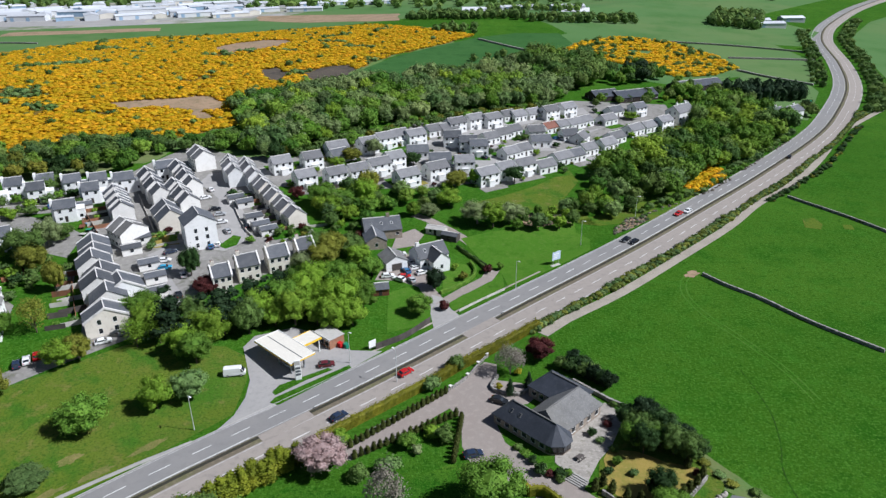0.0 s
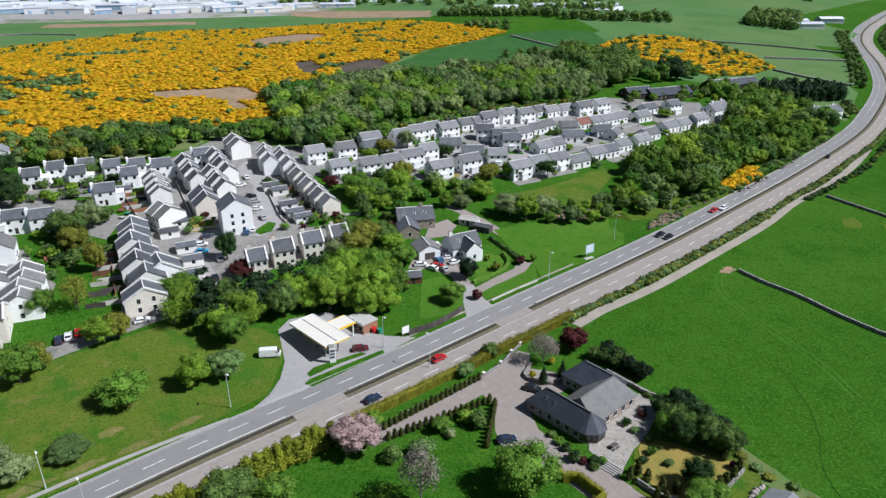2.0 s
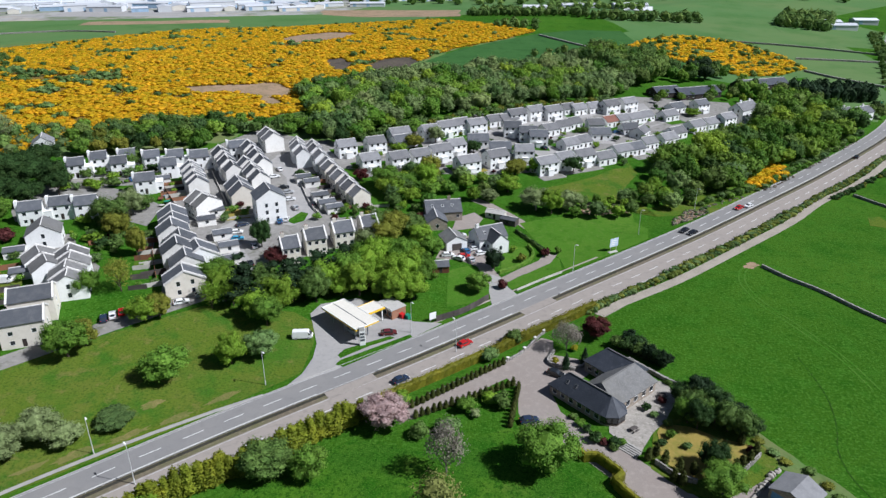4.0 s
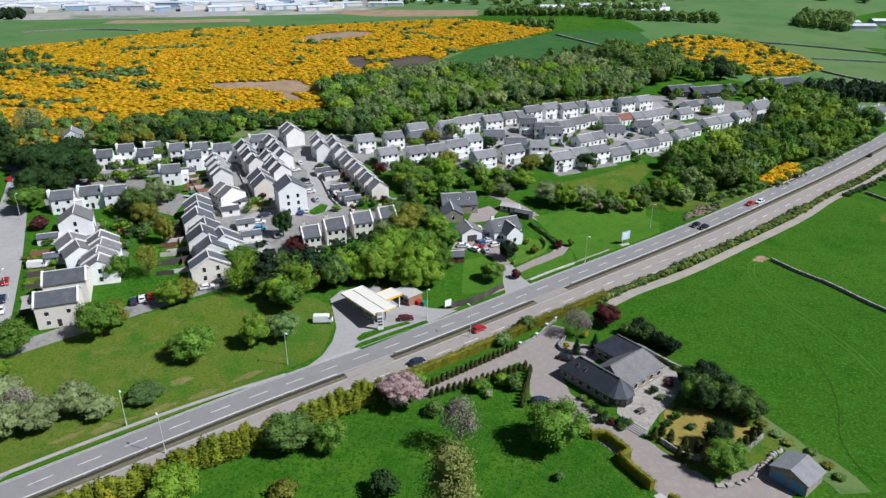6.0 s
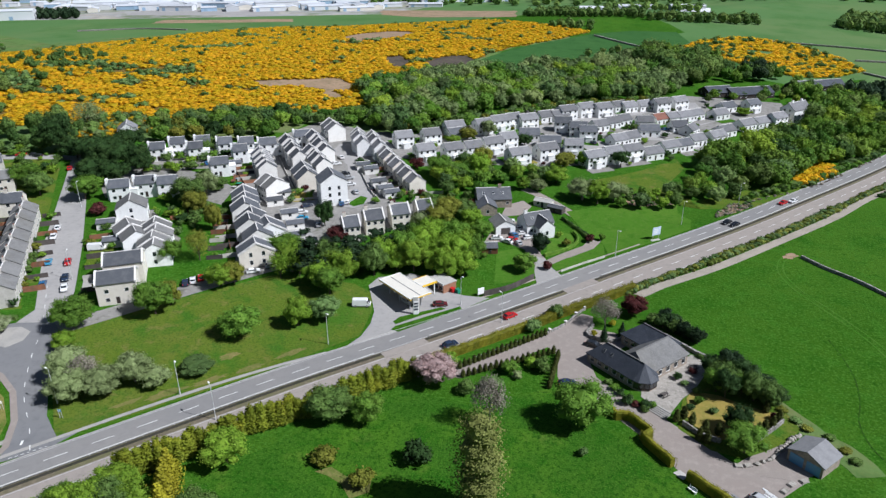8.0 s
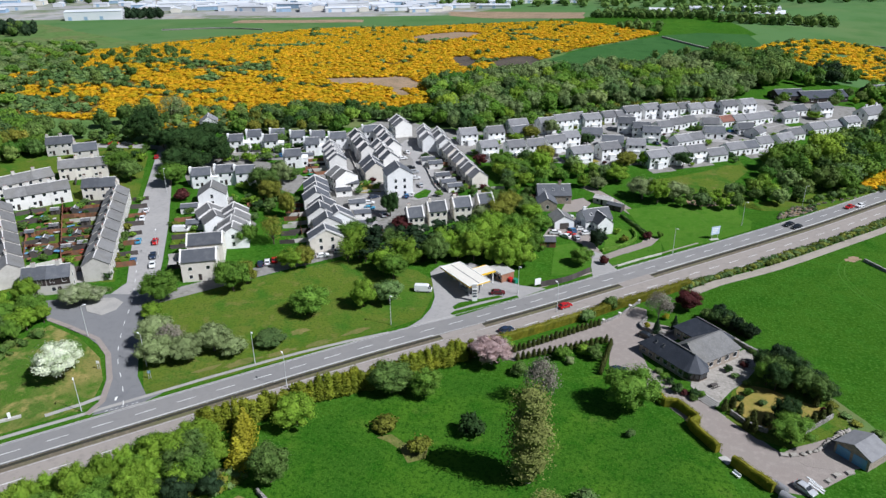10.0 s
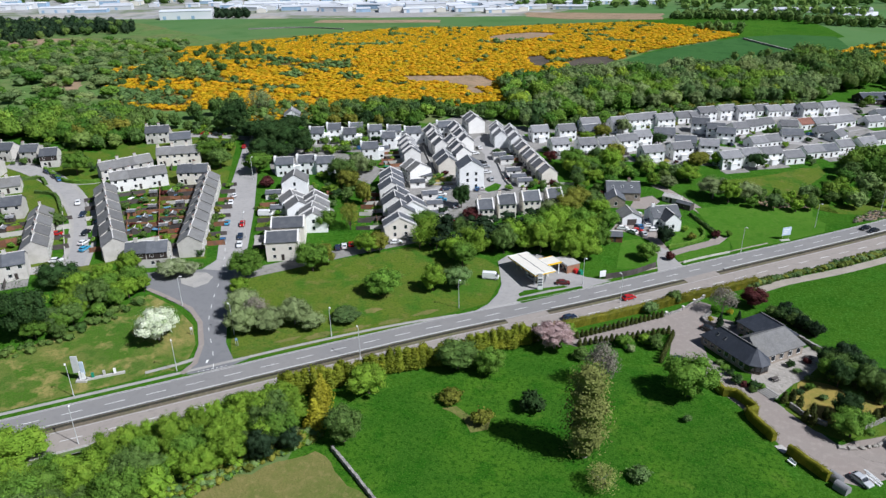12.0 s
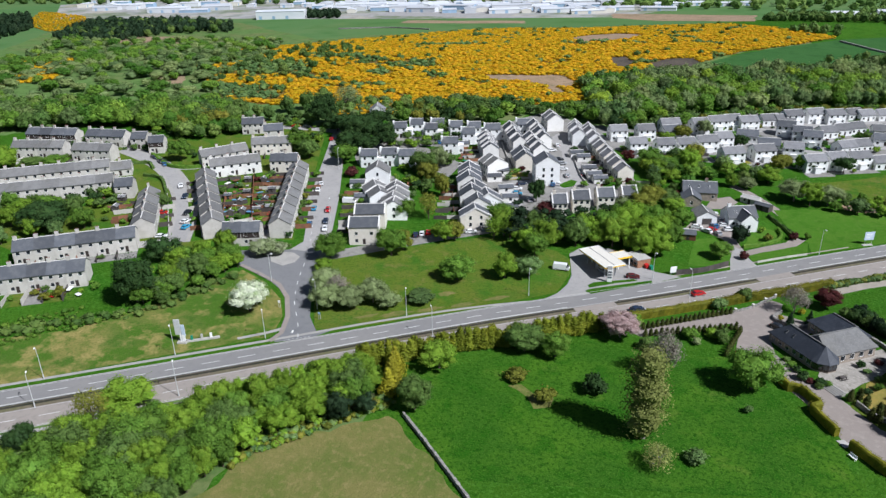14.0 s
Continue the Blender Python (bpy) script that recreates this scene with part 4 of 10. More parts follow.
# ---- ground ----
def ground_sheet():
    us = [-4500, -2200, -1200, -700, -450, -300] + list(range(-200, 401, 50)) + [500, 700, 1000, 1500, 2500, 4500]
    ss = [-4500, -2200, -1000, -500, -250, -120, 0, 60, 100, 124, 200, 300, 400, 470, 560, 691.8, 900, 1300, 2200, 4500]
    bm = bmesh.new()
    grid = [[bm.verts.new((*W(u, s), terrain(*W(u, s)))) for u in us] for s in ss]
    for a, b in zip(grid, grid[1:]):
        for i in range(len(us) - 1):
            bm.faces.new((a[i], a[i + 1], b[i + 1], b[i]))
    return tagged(part("ground", bm, M["pasture"]), "bright green grass ground rising gently to a gorse hill", "ground", kind="structure")


ground_sheet()


def ragged(outline, seed):
    """An outline with its edges broken up, as natural edges of ground are."""
    rnd = random.Random(seed)
    out = []
    for a, b in zip(outline, outline[1:] + outline[:1]):
        a, b = Vector(a), Vector(b)
        d = b - a
        n = max(1, min(14, int(d.length / 2.5)))
        side = Vector((-d.y, d.x)).normalized()
        amp = min(2.6, 0.07 * d.length)
        ph = rnd.uniform(0, 6.28)
        for k in range(n):
            t = k / n
            q = a + d * t + side * amp * ((math.sin(ph + t * 9) * 0.5 + rnd.uniform(-0.5, 0.5)) if k else rnd.uniform(-0.4, 0.4))
            out.append((q.x, q.y))
    return out


def patch(name, outline, lift, material, label, category):
    if material in ("bare_earth", "burnt_heath", "dry_grass", "lawn_gold", "heath", "gorse_floor") and category != "garden":
        outline = ragged(list(outline), len(outline) + int(abs(outline[0][0])))
    return tagged(drape(name, outline, lift, M[material]), label, category, kind="structure")


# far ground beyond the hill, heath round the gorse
patch("far_field", [W(-1500, 600), W(2500, 600), W(4000, 2500), W(-3000, 2500)], 0.04, "hazed_grass", "pale green flat fields behind the gorse hill", "field")
patch("far_pasture", [W(420, 175), W(560, 245), W(740, 330), W(2500, 420), W(2500, 600), W(640, 600), W(560, 420), W(480, 300)], 0.01, "hazed_grass", "pale green pastures beside the far road", "field")
patch("far_pasture", [W(470, 90), W(560, 120), W(660, 170), W(760, 215), W(900, 240), W(2500, 280), W(2500, -600), W(700, -300)], 0.01, "hazed_grass", "pale green pastures beside the far road", "field")
patch("field_east", [(38.2, 546.1), (105.5, 647.8), (191.3, 705.3), (249.5, 697.2), (290.0, 648.3), (292.4, 565.1), (257.0, 484.8), (214.4, 502.5), (147.3, 466.0), (84.8, 505.6)], 0.06, "hazed_grass", "smooth pale green pasture with low walls", "field")
patch("heath", [(-346.8, 140.3), (-717.9, 373.2), (-894.4, 578.3), (-678.0, 670.5), (-455.3, 546.3), (-400.2, 614.5), (-192.2, 673.4), (-13.8, 656.3), (7.1, 578.2), (-34.1, 532.7), (-76.4, 428.3), (-105.8, 334.5), (-162.6, 279.5), (-213.7, 224.4), (-264.4, 221.3), (-321.0, 169.4)], 0.05, "heath", "rough brown-green heath under gorse scrub", "heath")
patch("gorse_floor", [(-395.2, 323.4), (-453.6, 438.2), (-427.8, 484.8), (-393.7, 567.5), (-341.4, 661.3), (-288.7, 693.2), (-218.9, 676.3), (-141.3, 705.3), (-73.3, 719.3), (-19.5, 641.4), (22.1, 617.7), (-15.2, 558.5), (-41.1, 523.2), (-65.3, 465.8), (-80.8, 418.9), (-115.5, 363.7), (-104.7, 338.0), (-137.2, 305.5), (-175.0, 285.9), (-214.2, 282.1), (-259.6, 246.9), (-296.5, 243.6), (-327.2, 261.8)], 0.065, "gorse_floor", "dark peaty heath floor under the gorse", "heath")
for outline in ([(-183.9, 368.1), (-168.9, 375.7), (-151.6, 382.8), (-138.8, 391.1), (-129.9, 385.1), (-120.9, 371.3), (-123.3, 360.6), (-130.1, 360.2), (-121.0, 349.5), (-123.9, 342.2), (-133.3, 349.3), (-136.6, 358.5), (-151.6, 362.2), (-168.8, 356.7), (-177.8, 360.7)], [(-184.2, 551.9), (-177.8, 585.0), (-156.9, 603.9), (-134.0, 593.9), (-121.9, 565.7), (-127.7, 536.0), (-140.3, 521.6), (-155.2, 508.6), (-169.2, 520.1)],
                [(-680.1, 469.7), (-679.9, 507.3), (-614.6, 520.7), (-572.5, 472.5), (-619.7, 448.7)], [(-374.6, 262.0), (-361.2, 279.5), (-345.3, 260.0), (-356.6, 251.0)]):
    patch("bare_ground", outline, 0.12, "bare_earth", "bare pinkish-brown earth clearing in the gorse", "clearing")

patch("park_ground", [(-1010.0, 640.0), (-760.0, 700.0), (-600.0, 735.0), (-470.0, 770.0), (-330.0, 815.0), (-215.0, 850.0), (-180.0, 960.0), (-260.0, 1120.0), (-700.0, 1120.0), (-1200.0, 1000.0), (-1300.0, 860.0)], 0.06, "hardstanding", "pale hardstandings and verges of the far business park", "tarmac")
patch("far_apron", [(-541.4, 797.9), (-355.3, 814.2), (-361.8, 885.7), (-564.2, 884.6)], 0.08, "street", "pale grey tarmac apron of the far works", "tarmac")
for outline in ([(-222.8, 839.3), (-54.1, 773.9), (-63.4, 907.7), (-237.2, 896.2)], [(-455.6, 714.5), (-303.1, 750.8), (-314.0, 779.4), (-461.8, 748.1)]):
    patch("stubble_field", outline, 0.085, "bare_earth", "pale brown far stubble field", "field")
for outline in ([(15.4, 858.7), (66.0, 827.2), (73.5, 931.3), (17.2, 988.1)], [(121.2, 784.1), (153.5, 793.2), (159.6, 828.9), (132.1, 861.0)]):
    patch("crop_cover", outline, 0.3, "crop_cover", "white plastic crop covers on a far field", "crop cover")
patch("far_pasture", [(188.9, 472.5), (219.3, 512.9), (251.7, 486.4), (248.2, 462.7), (208.0, 390.9), (196.7, 394.4), (184.2, 449.1)], 0.07, "hazed_grass", "pale green pasture behind the shelter belt", "field")
patch("far_pasture", [(264.1, 752.1), (350.4, 779.6), (368.7, 717.6), (313.6, 632.1), (247.7, 639.9)], 0.07, "hazed_grass", "pale green pasture beside the far road", "field")
patch("heath", [(-184.9, 248.7), (-192.6, 268.7), (-169.4, 297.9), (-131.2, 313.0), (-98.1, 321.9), (-88.5, 352.3), (-81.9, 393.2), (-64.1, 413.2), (-72.8, 345.0), (-79.9, 294.8), (-92.9, 291.5), (-117.6, 307.6), (-128.0, 280.8), (-157.2, 255.5)], 0.055, "heath", "rough dark heath ground behind the houses", "heath")
# Pasture under a passing cloud, with the shade in its colour.
patch("hill_pasture", [(-72.0, 436.0), (-55.0, 480.0), (-38.0, 520.0), (-12.0, 560.0), (26.0, 612.0), (60.0, 640.0), (100.0, 648.0), (105.0, 600.0), (88.0, 566.0), (112.0, 540.0), (138.0, 516.0), (108.0, 486.0), (70.0, 505.0), (18.0, 470.0), (-15.0, 445.0), (-45.0, 430.0), (-60.0, 418.0)], 0.08, "hill_pasture", "hill-shoulder pasture, dulled and darkened in colour as cloud shade", "field")
# grass by the main road
patch("rough_lawn", [(-99.7, 69.5), (-89.9, 78.3), (-64.3, 102.3), (-47.4, 121.0), (-47.6, 134.2), (-49.8, 143.4), (-56.6, 147.7), (-73.5, 148.6), (-82.4, 146.6), (-118.2, 114.5), (-123.2, 110.1), (-122.8, 102.3), (-109.0, 81.9)], 0.03, "rough_grass", "rough grass green with brown dry patches", "grass")
patch("rough_lawn", [(-170.5, 16.1), (-175.0, 28.1), (-162.1, 39.4), (-152.6, 56.6), (-147.3, 71.4), (-142.5, 88.7), (-130.6, 85.8), (-119.9, 79.9), (-113.4, 72.7), (-109.4, 62.9), (-127.8, 44.0), (-142.0, 29.2), (-159.8, 9.7)], 0.03, "straw_verge", "rough verge grass green with straw-brown patches", "grass")
def blotch(x, y, along, across, seed):
    rnd = random.Random(seed)
    ring = [(math.cos(a) * along * r, math.sin(a) * across * r) for a, r in ((k * math.tau / 22, rnd.uniform(0.6, 1.1)) for k in range(22))]
    return [(x + (a - b) * R2, y + (a + b) * R2) for a, b in ring]


for _k, ((_x, _y), _la, _lc) in enumerate(zip([(-77.4, 95.1), (-69.6, 101.8), (-85.0, 88.5), (-62.2, 110.0), (-91.7, 83.9), (-77.2, 105.6)], (5, 4, 6, 5, 4, 3), (1.2, 1.4, 1.5, 1.2, 1.0, 1.6))):
    patch("dry_patch", blotch(_x, _y, _la, _lc, 40 + _k), 0.045, "dry_grass", "straw-brown dry patch in the rough lawn", "grass")
patch("meadow", [(-66.6, 47.1), (-64.3, 63.5), (-48.4, 81.1), (-29.8, 98.0), (-14.6, 95.3), (3.4, 104.9), (17.1, 90.0), (28.3, 77.9), (33.5, 63.0), (-41.0, 33.9)], 0.03, "meadow", "lush tussocky green meadow behind the hedge", "meadow")
patch("dry_field", [(-81.5, 5.3), (-81.9, 23.2), (-72.9, 34.8), (-61.5, 47.0), (-43.9, 35.8), (-33.1, 29.0)], 0.04, "dry_grass", "dry olive-brown field corner beside stone wall", "field")
patch("scrub_floor", [(-124.1, -15.5), (-141.0, -1.3), (-131.2, 13.5), (-111.4, 34.1), (-87.2, 53.8), (-65.5, 53.5), (-66.2, 42.5), (-83.0, 22.6), (-81.5, 5.3)], 0.02, "heath", "shaded rough ground under roadside trees", "ground")
patch("embankment", [(27.3, 249.0), (40.3, 265.0), (53.6, 246.2), (57.8, 233.6), (80.3, 239.0), (114.8, 277.9), (93.4, 270.7), (69.9, 250.6), (47.4, 235.1), (30.3, 233.5)], 0.02, "rough_grass", "rough scrubby grass bank above the lawn", "bank")

patch("grass_slope", [(12.4, 251.5), (23.1, 258.5), (38.4, 271.6), (55.5, 291.8), (57.5, 278.9), (45.8, 252.9), (35.9, 244.6), (17.8, 240.5)], 0.03, "rough_grass", "sunny yellow-green grass slope before white houses", "grass")
for _q in ([(33.4, 242.0), (42.7, 241.6), (50.2, 239.6), (47.4, 235.5), (34.2, 230.3), (30.0, 231.0), (29.0, 238.0)], [(62.3, 228.7), (69.7, 239.8), (77.7, 243.4), (78.0, 240.0), (70.2, 231.4), (62.0, 225.5)]):
    patch("bare_bank", _q, 0.06, "bare_earth", "brown earth bank with scrub above the lawn", "bank")

# ---- the main road ----
MEDIAN = [W(u, s) for u, s in ((-900, 118), (-500, 113), (-250, 110.5), (-84, 109.9), (14, 109.7), (48, 108.6), (76, 107.2), (100, 106.5), (140, 105.9), (170, 105.2), (207, 105.0), (250, 106.1),
                               (305, 108.0), (385, 113.6), (444, 123), (533, 145), (616, 178), (733, 233), (869, 268), (1100, 300), (1600, 330))]
road = tagged(ribbon("road", MEDIAN, 7.6, 0.0, 0.05, M["asphalt"]), "grey asphalt northern carriageway of a dual road", "road", kind="structure")
road_south = tagged(ribbon("road", MEDIAN, -2.4, -10.6, 0.05, M["asphalt_old"]), "paler worn southern carriageway of a dual road", "road", kind="structure")
median = tagged(ribbon("median", MEDIAN, 0.0, -2.4, 0.09, M["median_soil"]), "narrow brown earth strip between carriageways", "median", kind="structure")
# The barrier's shade and darker soil, both put into one dark strip.
tagged(ribbon("median_edge", MEDIAN, -0.3, -1.15, 0.125, M["shaded_soil"]), "dark strip of soil and weeds by the median kerb, barrier shade in its colour", "median", kind="structure")
for gap_u in (58, 120):
    gap = [W(gap_u - 6, 108.2 if gap_u < 100 else 106.5), W(gap_u + 7, 107.7 if gap_u < 100 else 106.5)]
    tagged(ribbon("median_gap", gap, 0.05, -2.7, 0.155, M["asphalt_old"]), "asphalt gap for turning through the median", "road", kind="structure")


def line_marks(name, line, offset, width, dash, gap, lift, label, start=0.0, stop=1e9):
    pts = smooth_line([(x, y, 0) for x, y in line], 3.0)
    bm = bmesh.new()
    run, period = 0.0, dash + gap
    dist = [0.0]
    for a, b in zip(pts, pts[1:]):
        dist.append(dist[-1] + (b - a).length)
    total = dist[-1]

    def at_len(d):
        d = min(max(d, 0), total - 0.01)
        i = next(k for k in range(len(dist) - 1) if dist[k + 1] > d)
        t = (d - dist[i]) / (dist[i + 1] - dist[i])
        dirn = (pts[i + 1] - pts[i]).normalized()
        return pts[i].lerp(pts[i + 1], t), Vector((-dirn.y, dirn.x, 0))
    d = start
    while d < min(total, stop):
        e = min(d + dash, total)
        k = max(1, int((e - d) / 12))
        prev = None
        for j in range(k + 1):
            p, nn = at_len(d + (e - d) * j / k)
            a, b = p + nn * (offset + width / 2), p + nn * (offset - width / 2)
            row = [bm.verts.new((q.x, q.y, terrain(q.x, q.y) + lift)) for q in (a, b)]
            if prev:
                bm.faces.new((prev[0], prev[1], row[1], row[0]))
            prev = row
        d += period
    return tagged(part(name, bm, M["worn_line" if name == "edge_line" else "white_line"]), label, "marking", kind="structure")


for off in (3.8, -6.5):
    line_marks("lane_marks", MEDIAN, off, 0.17, 4.4, 4.6, 0.1, "broken white lane line painted on asphalt", 300, 1900)
for off in (7.15, 0.35, -2.8, -10.2):
    line_marks("edge_line", MEDIAN, off, 0.17, 60, 0, 0.1, "solid white edge line painted on asphalt", 300, 1900)

# footways and verges beside the road
NORTH_PATH = [W(-500, 122.6), W(-84, 120.1), W(0, 120.0), W(30, 118.2), W(41, 116.6)]
tagged(ribbon("footway", NORTH_PATH, 0.55, -0.55, 0.07, M["footway"]), "pale narrow tarmac footway beside the road", "footway", kind="structure")
tagged(ribbon("footway", [W(88, 117), W(132, 116.3), W(160, 115.6)], 0.35, -0.35, 0.06, M["track"]), "thin pale footway beside the road", "footway", kind="structure")
tagged(ribbon("kerb", MEDIAN, 7.78, 7.6, 0.13, M["concrete"]), "low concrete kerb along the carriageway", "kerb", kind="structure")
tagged(ribbon("kerb", MEDIAN, -10.6, -10.78, 0.13, M["concrete"]), "low concrete kerb along the carriageway", "kerb", kind="structure")
SOUTH_PATH = [W(-500, 102.5), W(-84, 97.5), W(-60, 97)]
tagged(ribbon("footway", SOUTH_PATH, 0.7, -0.7, 0.07, M["footway"]), "pale footway behind the southern verge", "footway", kind="structure")

for _ln, _d, _g, _w in (([(-102.3, 65.6), (-107.6, 72.3), (-116.2, 81.8), (-123.4, 93.5), (-130.5, 107.3), (-142.7, 126.1)], 2.0, 4.0, 0.15), ([(-104.9, 62.7), (-102.4, 64.9), (-99.7, 67.5)], 0.6, 0.5, 0.14), ([(-105.4, 66.8), (-106.0, 68.2)], 1.6, 0.4, 0.5)):
    line_marks("street_marks", _ln, 0.0, _w, _d, _g, 0.105, "broken white line at the side street mouth")

# ---- side streets ----
patch("side_street", [(-106.8, 60.8), (-107.9, 66.7), (-114.6, 77.3), (-120.7, 83.1), (-128.9, 86.7), (-142.9, 90.2), (-152.2, 92.5), (-153.5, 98.3), (-145.2, 103.0), (-138.0, 107.2), (-137.6, 114.1), (-162.5, 152.1), (-186.6, 195.7), (-199.2, 218.0), (-203.7, 229.4), (-192.1, 219.6), (-166.2, 179.3), (-149.2, 152.3), (-135.9, 129.6), (-130.2, 119.5), (-124.5, 104.9), (-113.6, 86.9), (-106.4, 76.3), (-99.5, 70.3), (-96.0, 73.3), (-99.4, 66.3)], 0.045, "asphalt_side", "wide grey side street joining the main road", "street")
patch("traffic_island", [(-137.9, 97.2), (-132.8, 96.7), (-130.8, 100.4), (-131.6, 104.4), (-135.3, 105.8), (-140.9, 103.8), (-141.3, 100.8)], 0.13, "footway", "rounded concrete island with blossom trees", "traffic island")
tagged(ribbon("footway", [(-107.4, 60.6), (-107.5, 65.9), (-111.4, 73.7), (-118.6, 82.4), (-125.9, 87.4), (-136.6, 90.1), (-145.1, 91.7)], 1.4, 0.0, 0.12, M["gravel"]), "brick-edged footway round the junction corner", "footway", kind="structure")
tagged(ribbon("footway", [(-117.1, 58.0), (-112.0, 63.7), (-109.3, 67.6)], 0.6, -0.6, 0.06, M["footway"]), "narrow path across the verge", "footway", kind="structure")
CRESCENT = [(-276.7, 154.9), (-254.1, 150.6), (-231.4, 141.9), (-206.8, 126.1), (-188.2, 108.2), (-176.6, 93.1)]
tagged(ribbon("street", CRESCENT, 3.0, -3.0, 0.045, M["street"]), "curved grey residential street with parked cars", "street", kind="structure")
tagged(ribbon("footway", CRESCENT, 4.6, 3.0, 0.1, M["footway"]), "pale footway beside the residential street", "footway", kind="structure")
tagged(ribbon("footway", CRESCENT, -3.0, -4.6, 0.1, M["footway"]), "pale footway beside the residential street", "footway", kind="structure")
tagged(ribbon("street", [(-232.5, 146.9), (-225.6, 151.1), (-216.0, 167.6)], 2.2, -2.2, 0.05, M["street"]), "short grey spur between terraces", "street", kind="structure")
tagged(ribbon("street", [(-202.0, 69.6), (-192.6, 80.0), (-185.0, 87.8), (-177.7, 95.0)], 2.6, -2.6, 0.05, M["street"]), "short grey street before the terrace", "street", kind="structure")
LANE = [(-125.2, 106.8), (-113.0, 120.5), (-99.3, 135.9), (-83.0, 153.0)]
tagged(ribbon("street", LANE, 3.6, -2.4, 0.05, M["paving"]), "pinkish-grey lane with parked cars above the lawn", "street", kind="structure")

patch("upper_street", [(-138.0, 107.2), (-137.6, 114.1), (-162.5, 152.1), (-186.6, 195.7), (-199.2, 218.0), (-203.7, 229.4), (-192.1, 219.6), (-166.2, 179.3), (-149.2, 152.3), (-135.9, 129.6), (-130.2, 119.5), (-127.1, 110.0)], 0.06, "street", "pale grey upper street with parked cars", "street")
tagged(ribbon("street", [(-198.5, 222.8), (-209.3, 221.7), (-226.4, 216.8), (-240.4, 214.3)], 2.6, -2.6, 0.06, M["street"]), "narrow grey road at the head of the street", "street", kind="structure")
# estate grounds
patch("estate_ground", [(-94.4, 147.3), (-106.7, 175.4), (-120.5, 201.2), (-126.6, 235.5), (-130.8, 248.4), (-142.2, 225.3), (-165.5, 219.9), (-174.7, 235.7), (-152.5, 246.1), (-133.7, 255.1), (-127.4, 279.2), (-117.0, 305.8), (-79.5, 293.1), (-72.9, 276.2), (-69.2, 249.0), (-48.9, 225.5), (-43.6, 212.9), (-44.9, 197.6), (-67.0, 175.3), (-74.4, 168.9), (-84.1, 160.0), (-81.5, 153.3)], 0.03, "paving", "pale paved courts and paths between terraces", "paving")
patch("estate_ground", [(-71.5, 259.0), (-75.0, 285.6), (-66.4, 296.4), (-40.4, 332.0), (-2.8, 364.1), (75.1, 413.4), (131.7, 413.3), (130.0, 382.6), (80.8, 333.7), (57.7, 308.4), (16.5, 272.8), (-12.7, 262.3), (-42.0, 261.0)], 0.03, "paving", "grey streets and drives between white houses", "paving")
patch("estate_street", [(-98.8, 269.9), (-76.6, 281.0), (-71.9, 271.7), (-86.6, 259.1), (-68.8, 221.0), (-68.2, 208.5), (-72.6, 201.4), (-83.6, 203.1), (-92.2, 197.1), (-82.2, 180.6), (-74.1, 169.0), (-76.0, 165.5), (-84.4, 175.8), (-96.0, 196.3), (-89.6, 208.1), (-78.7, 218.8), (-87.4, 244.7), (-99.5, 259.7)], 0.06, "street", "grey estate road and parking court", "street")
patch("estate_street", [(-61.9, 287.2), (-47.2, 296.9), (-30.3, 319.6), (-11.0, 334.6), (6.6, 355.2), (18.7, 353.0), (44.9, 377.1), (79.6, 398.9), (80.9, 386.9), (40.6, 362.1), (18.2, 335.1), (-10.3, 318.0), (-27.0, 313.8), (-43.8, 291.7), (-50.3, 281.8)], 0.06, "street", "grey estate road between white houses", "street")
patch("estate_street", [(-10.9, 273.6), (6.6, 295.8), (34.7, 322.0), (59.4, 342.8), (87.6, 371.3), (86.8, 363.4), (54.7, 327.1), (30.6, 301.7), (6.6, 275.5)], 0.06, "street", "grey estate road between white houses", "street")
patch("council_ground", [(-242.8, 64.1), (-328.3, 139.8), (-310.2, 164.2), (-251.7, 179.1), (-260.8, 217.2), (-219.7, 232.5), (-201.4, 214.8), (-160.3, 146.7), (-141.5, 113.7), (-166.0, 103.5), (-168.4, 92.5), (-192.6, 80.0), (-209.2, 62.2)], 0.02, "rough_grass", "mixed garden plots and lawns between terraces", "gardens")
patch("garden_ground", [(-177.0, 116.8), (-200.1, 143.2), (-192.0, 156.8), (-182.7, 163.1), (-169.4, 142.0), (-157.8, 123.8), (-165.1, 117.3)], 0.04, "rough_grass", "grassy garden plots with sheds", "gardens")
patch("lawn", [(-110.3, 144.1), (-117.6, 164.8), (-120.5, 181.4), (-112.2, 183.2), (-104.1, 167.6), (-104.2, 156.0), (-98.5, 153.5)], 0.04, "pasture", "bright green communal lawn between gardens", "lawn")
patch("lawn", [(-75.7, 204.8), (-72.8, 213.4), (-69.9, 212.4), (-69.7, 206.1), (-72.6, 202.9)], 0.08, "pasture", "small rounded lawn in the parking court", "lawn")

patch("bare_ground", [(-42.0, 69.2), (-39.1, 71.1), (-35.3, 68.7), (-30.3, 69.1), (-29.8, 65.3), (-32.9, 63.2), (-35.8, 66.6), (-39.1, 68.4)], 0.07, "dry_grass", "dry earth ring round two meadow bushes", "clearing")
patch("lawn", [(6.0, 218.0), (16.6, 224.6), (33.5, 230.2), (49.0, 235.9), (48.1, 227.1), (52.1, 220.9), (50.6, 211.8), (35.2, 196.8), (20.4, 183.7), (18.9, 193.2), (13.6, 197.6), (10.3, 207.5)], 0.036, "mown_grass", "bright mown lawn between drive and main road", "lawn")
patch("lawn", [(1.4, 175.0), (10.0, 184.8), (14.1, 191.6), (18.9, 193.2), (19.1, 183.5), (12.4, 176.6), (3.0, 169.4)], 0.036, "mown_grass", "bright mown lawn between drive and main road", "lawn")
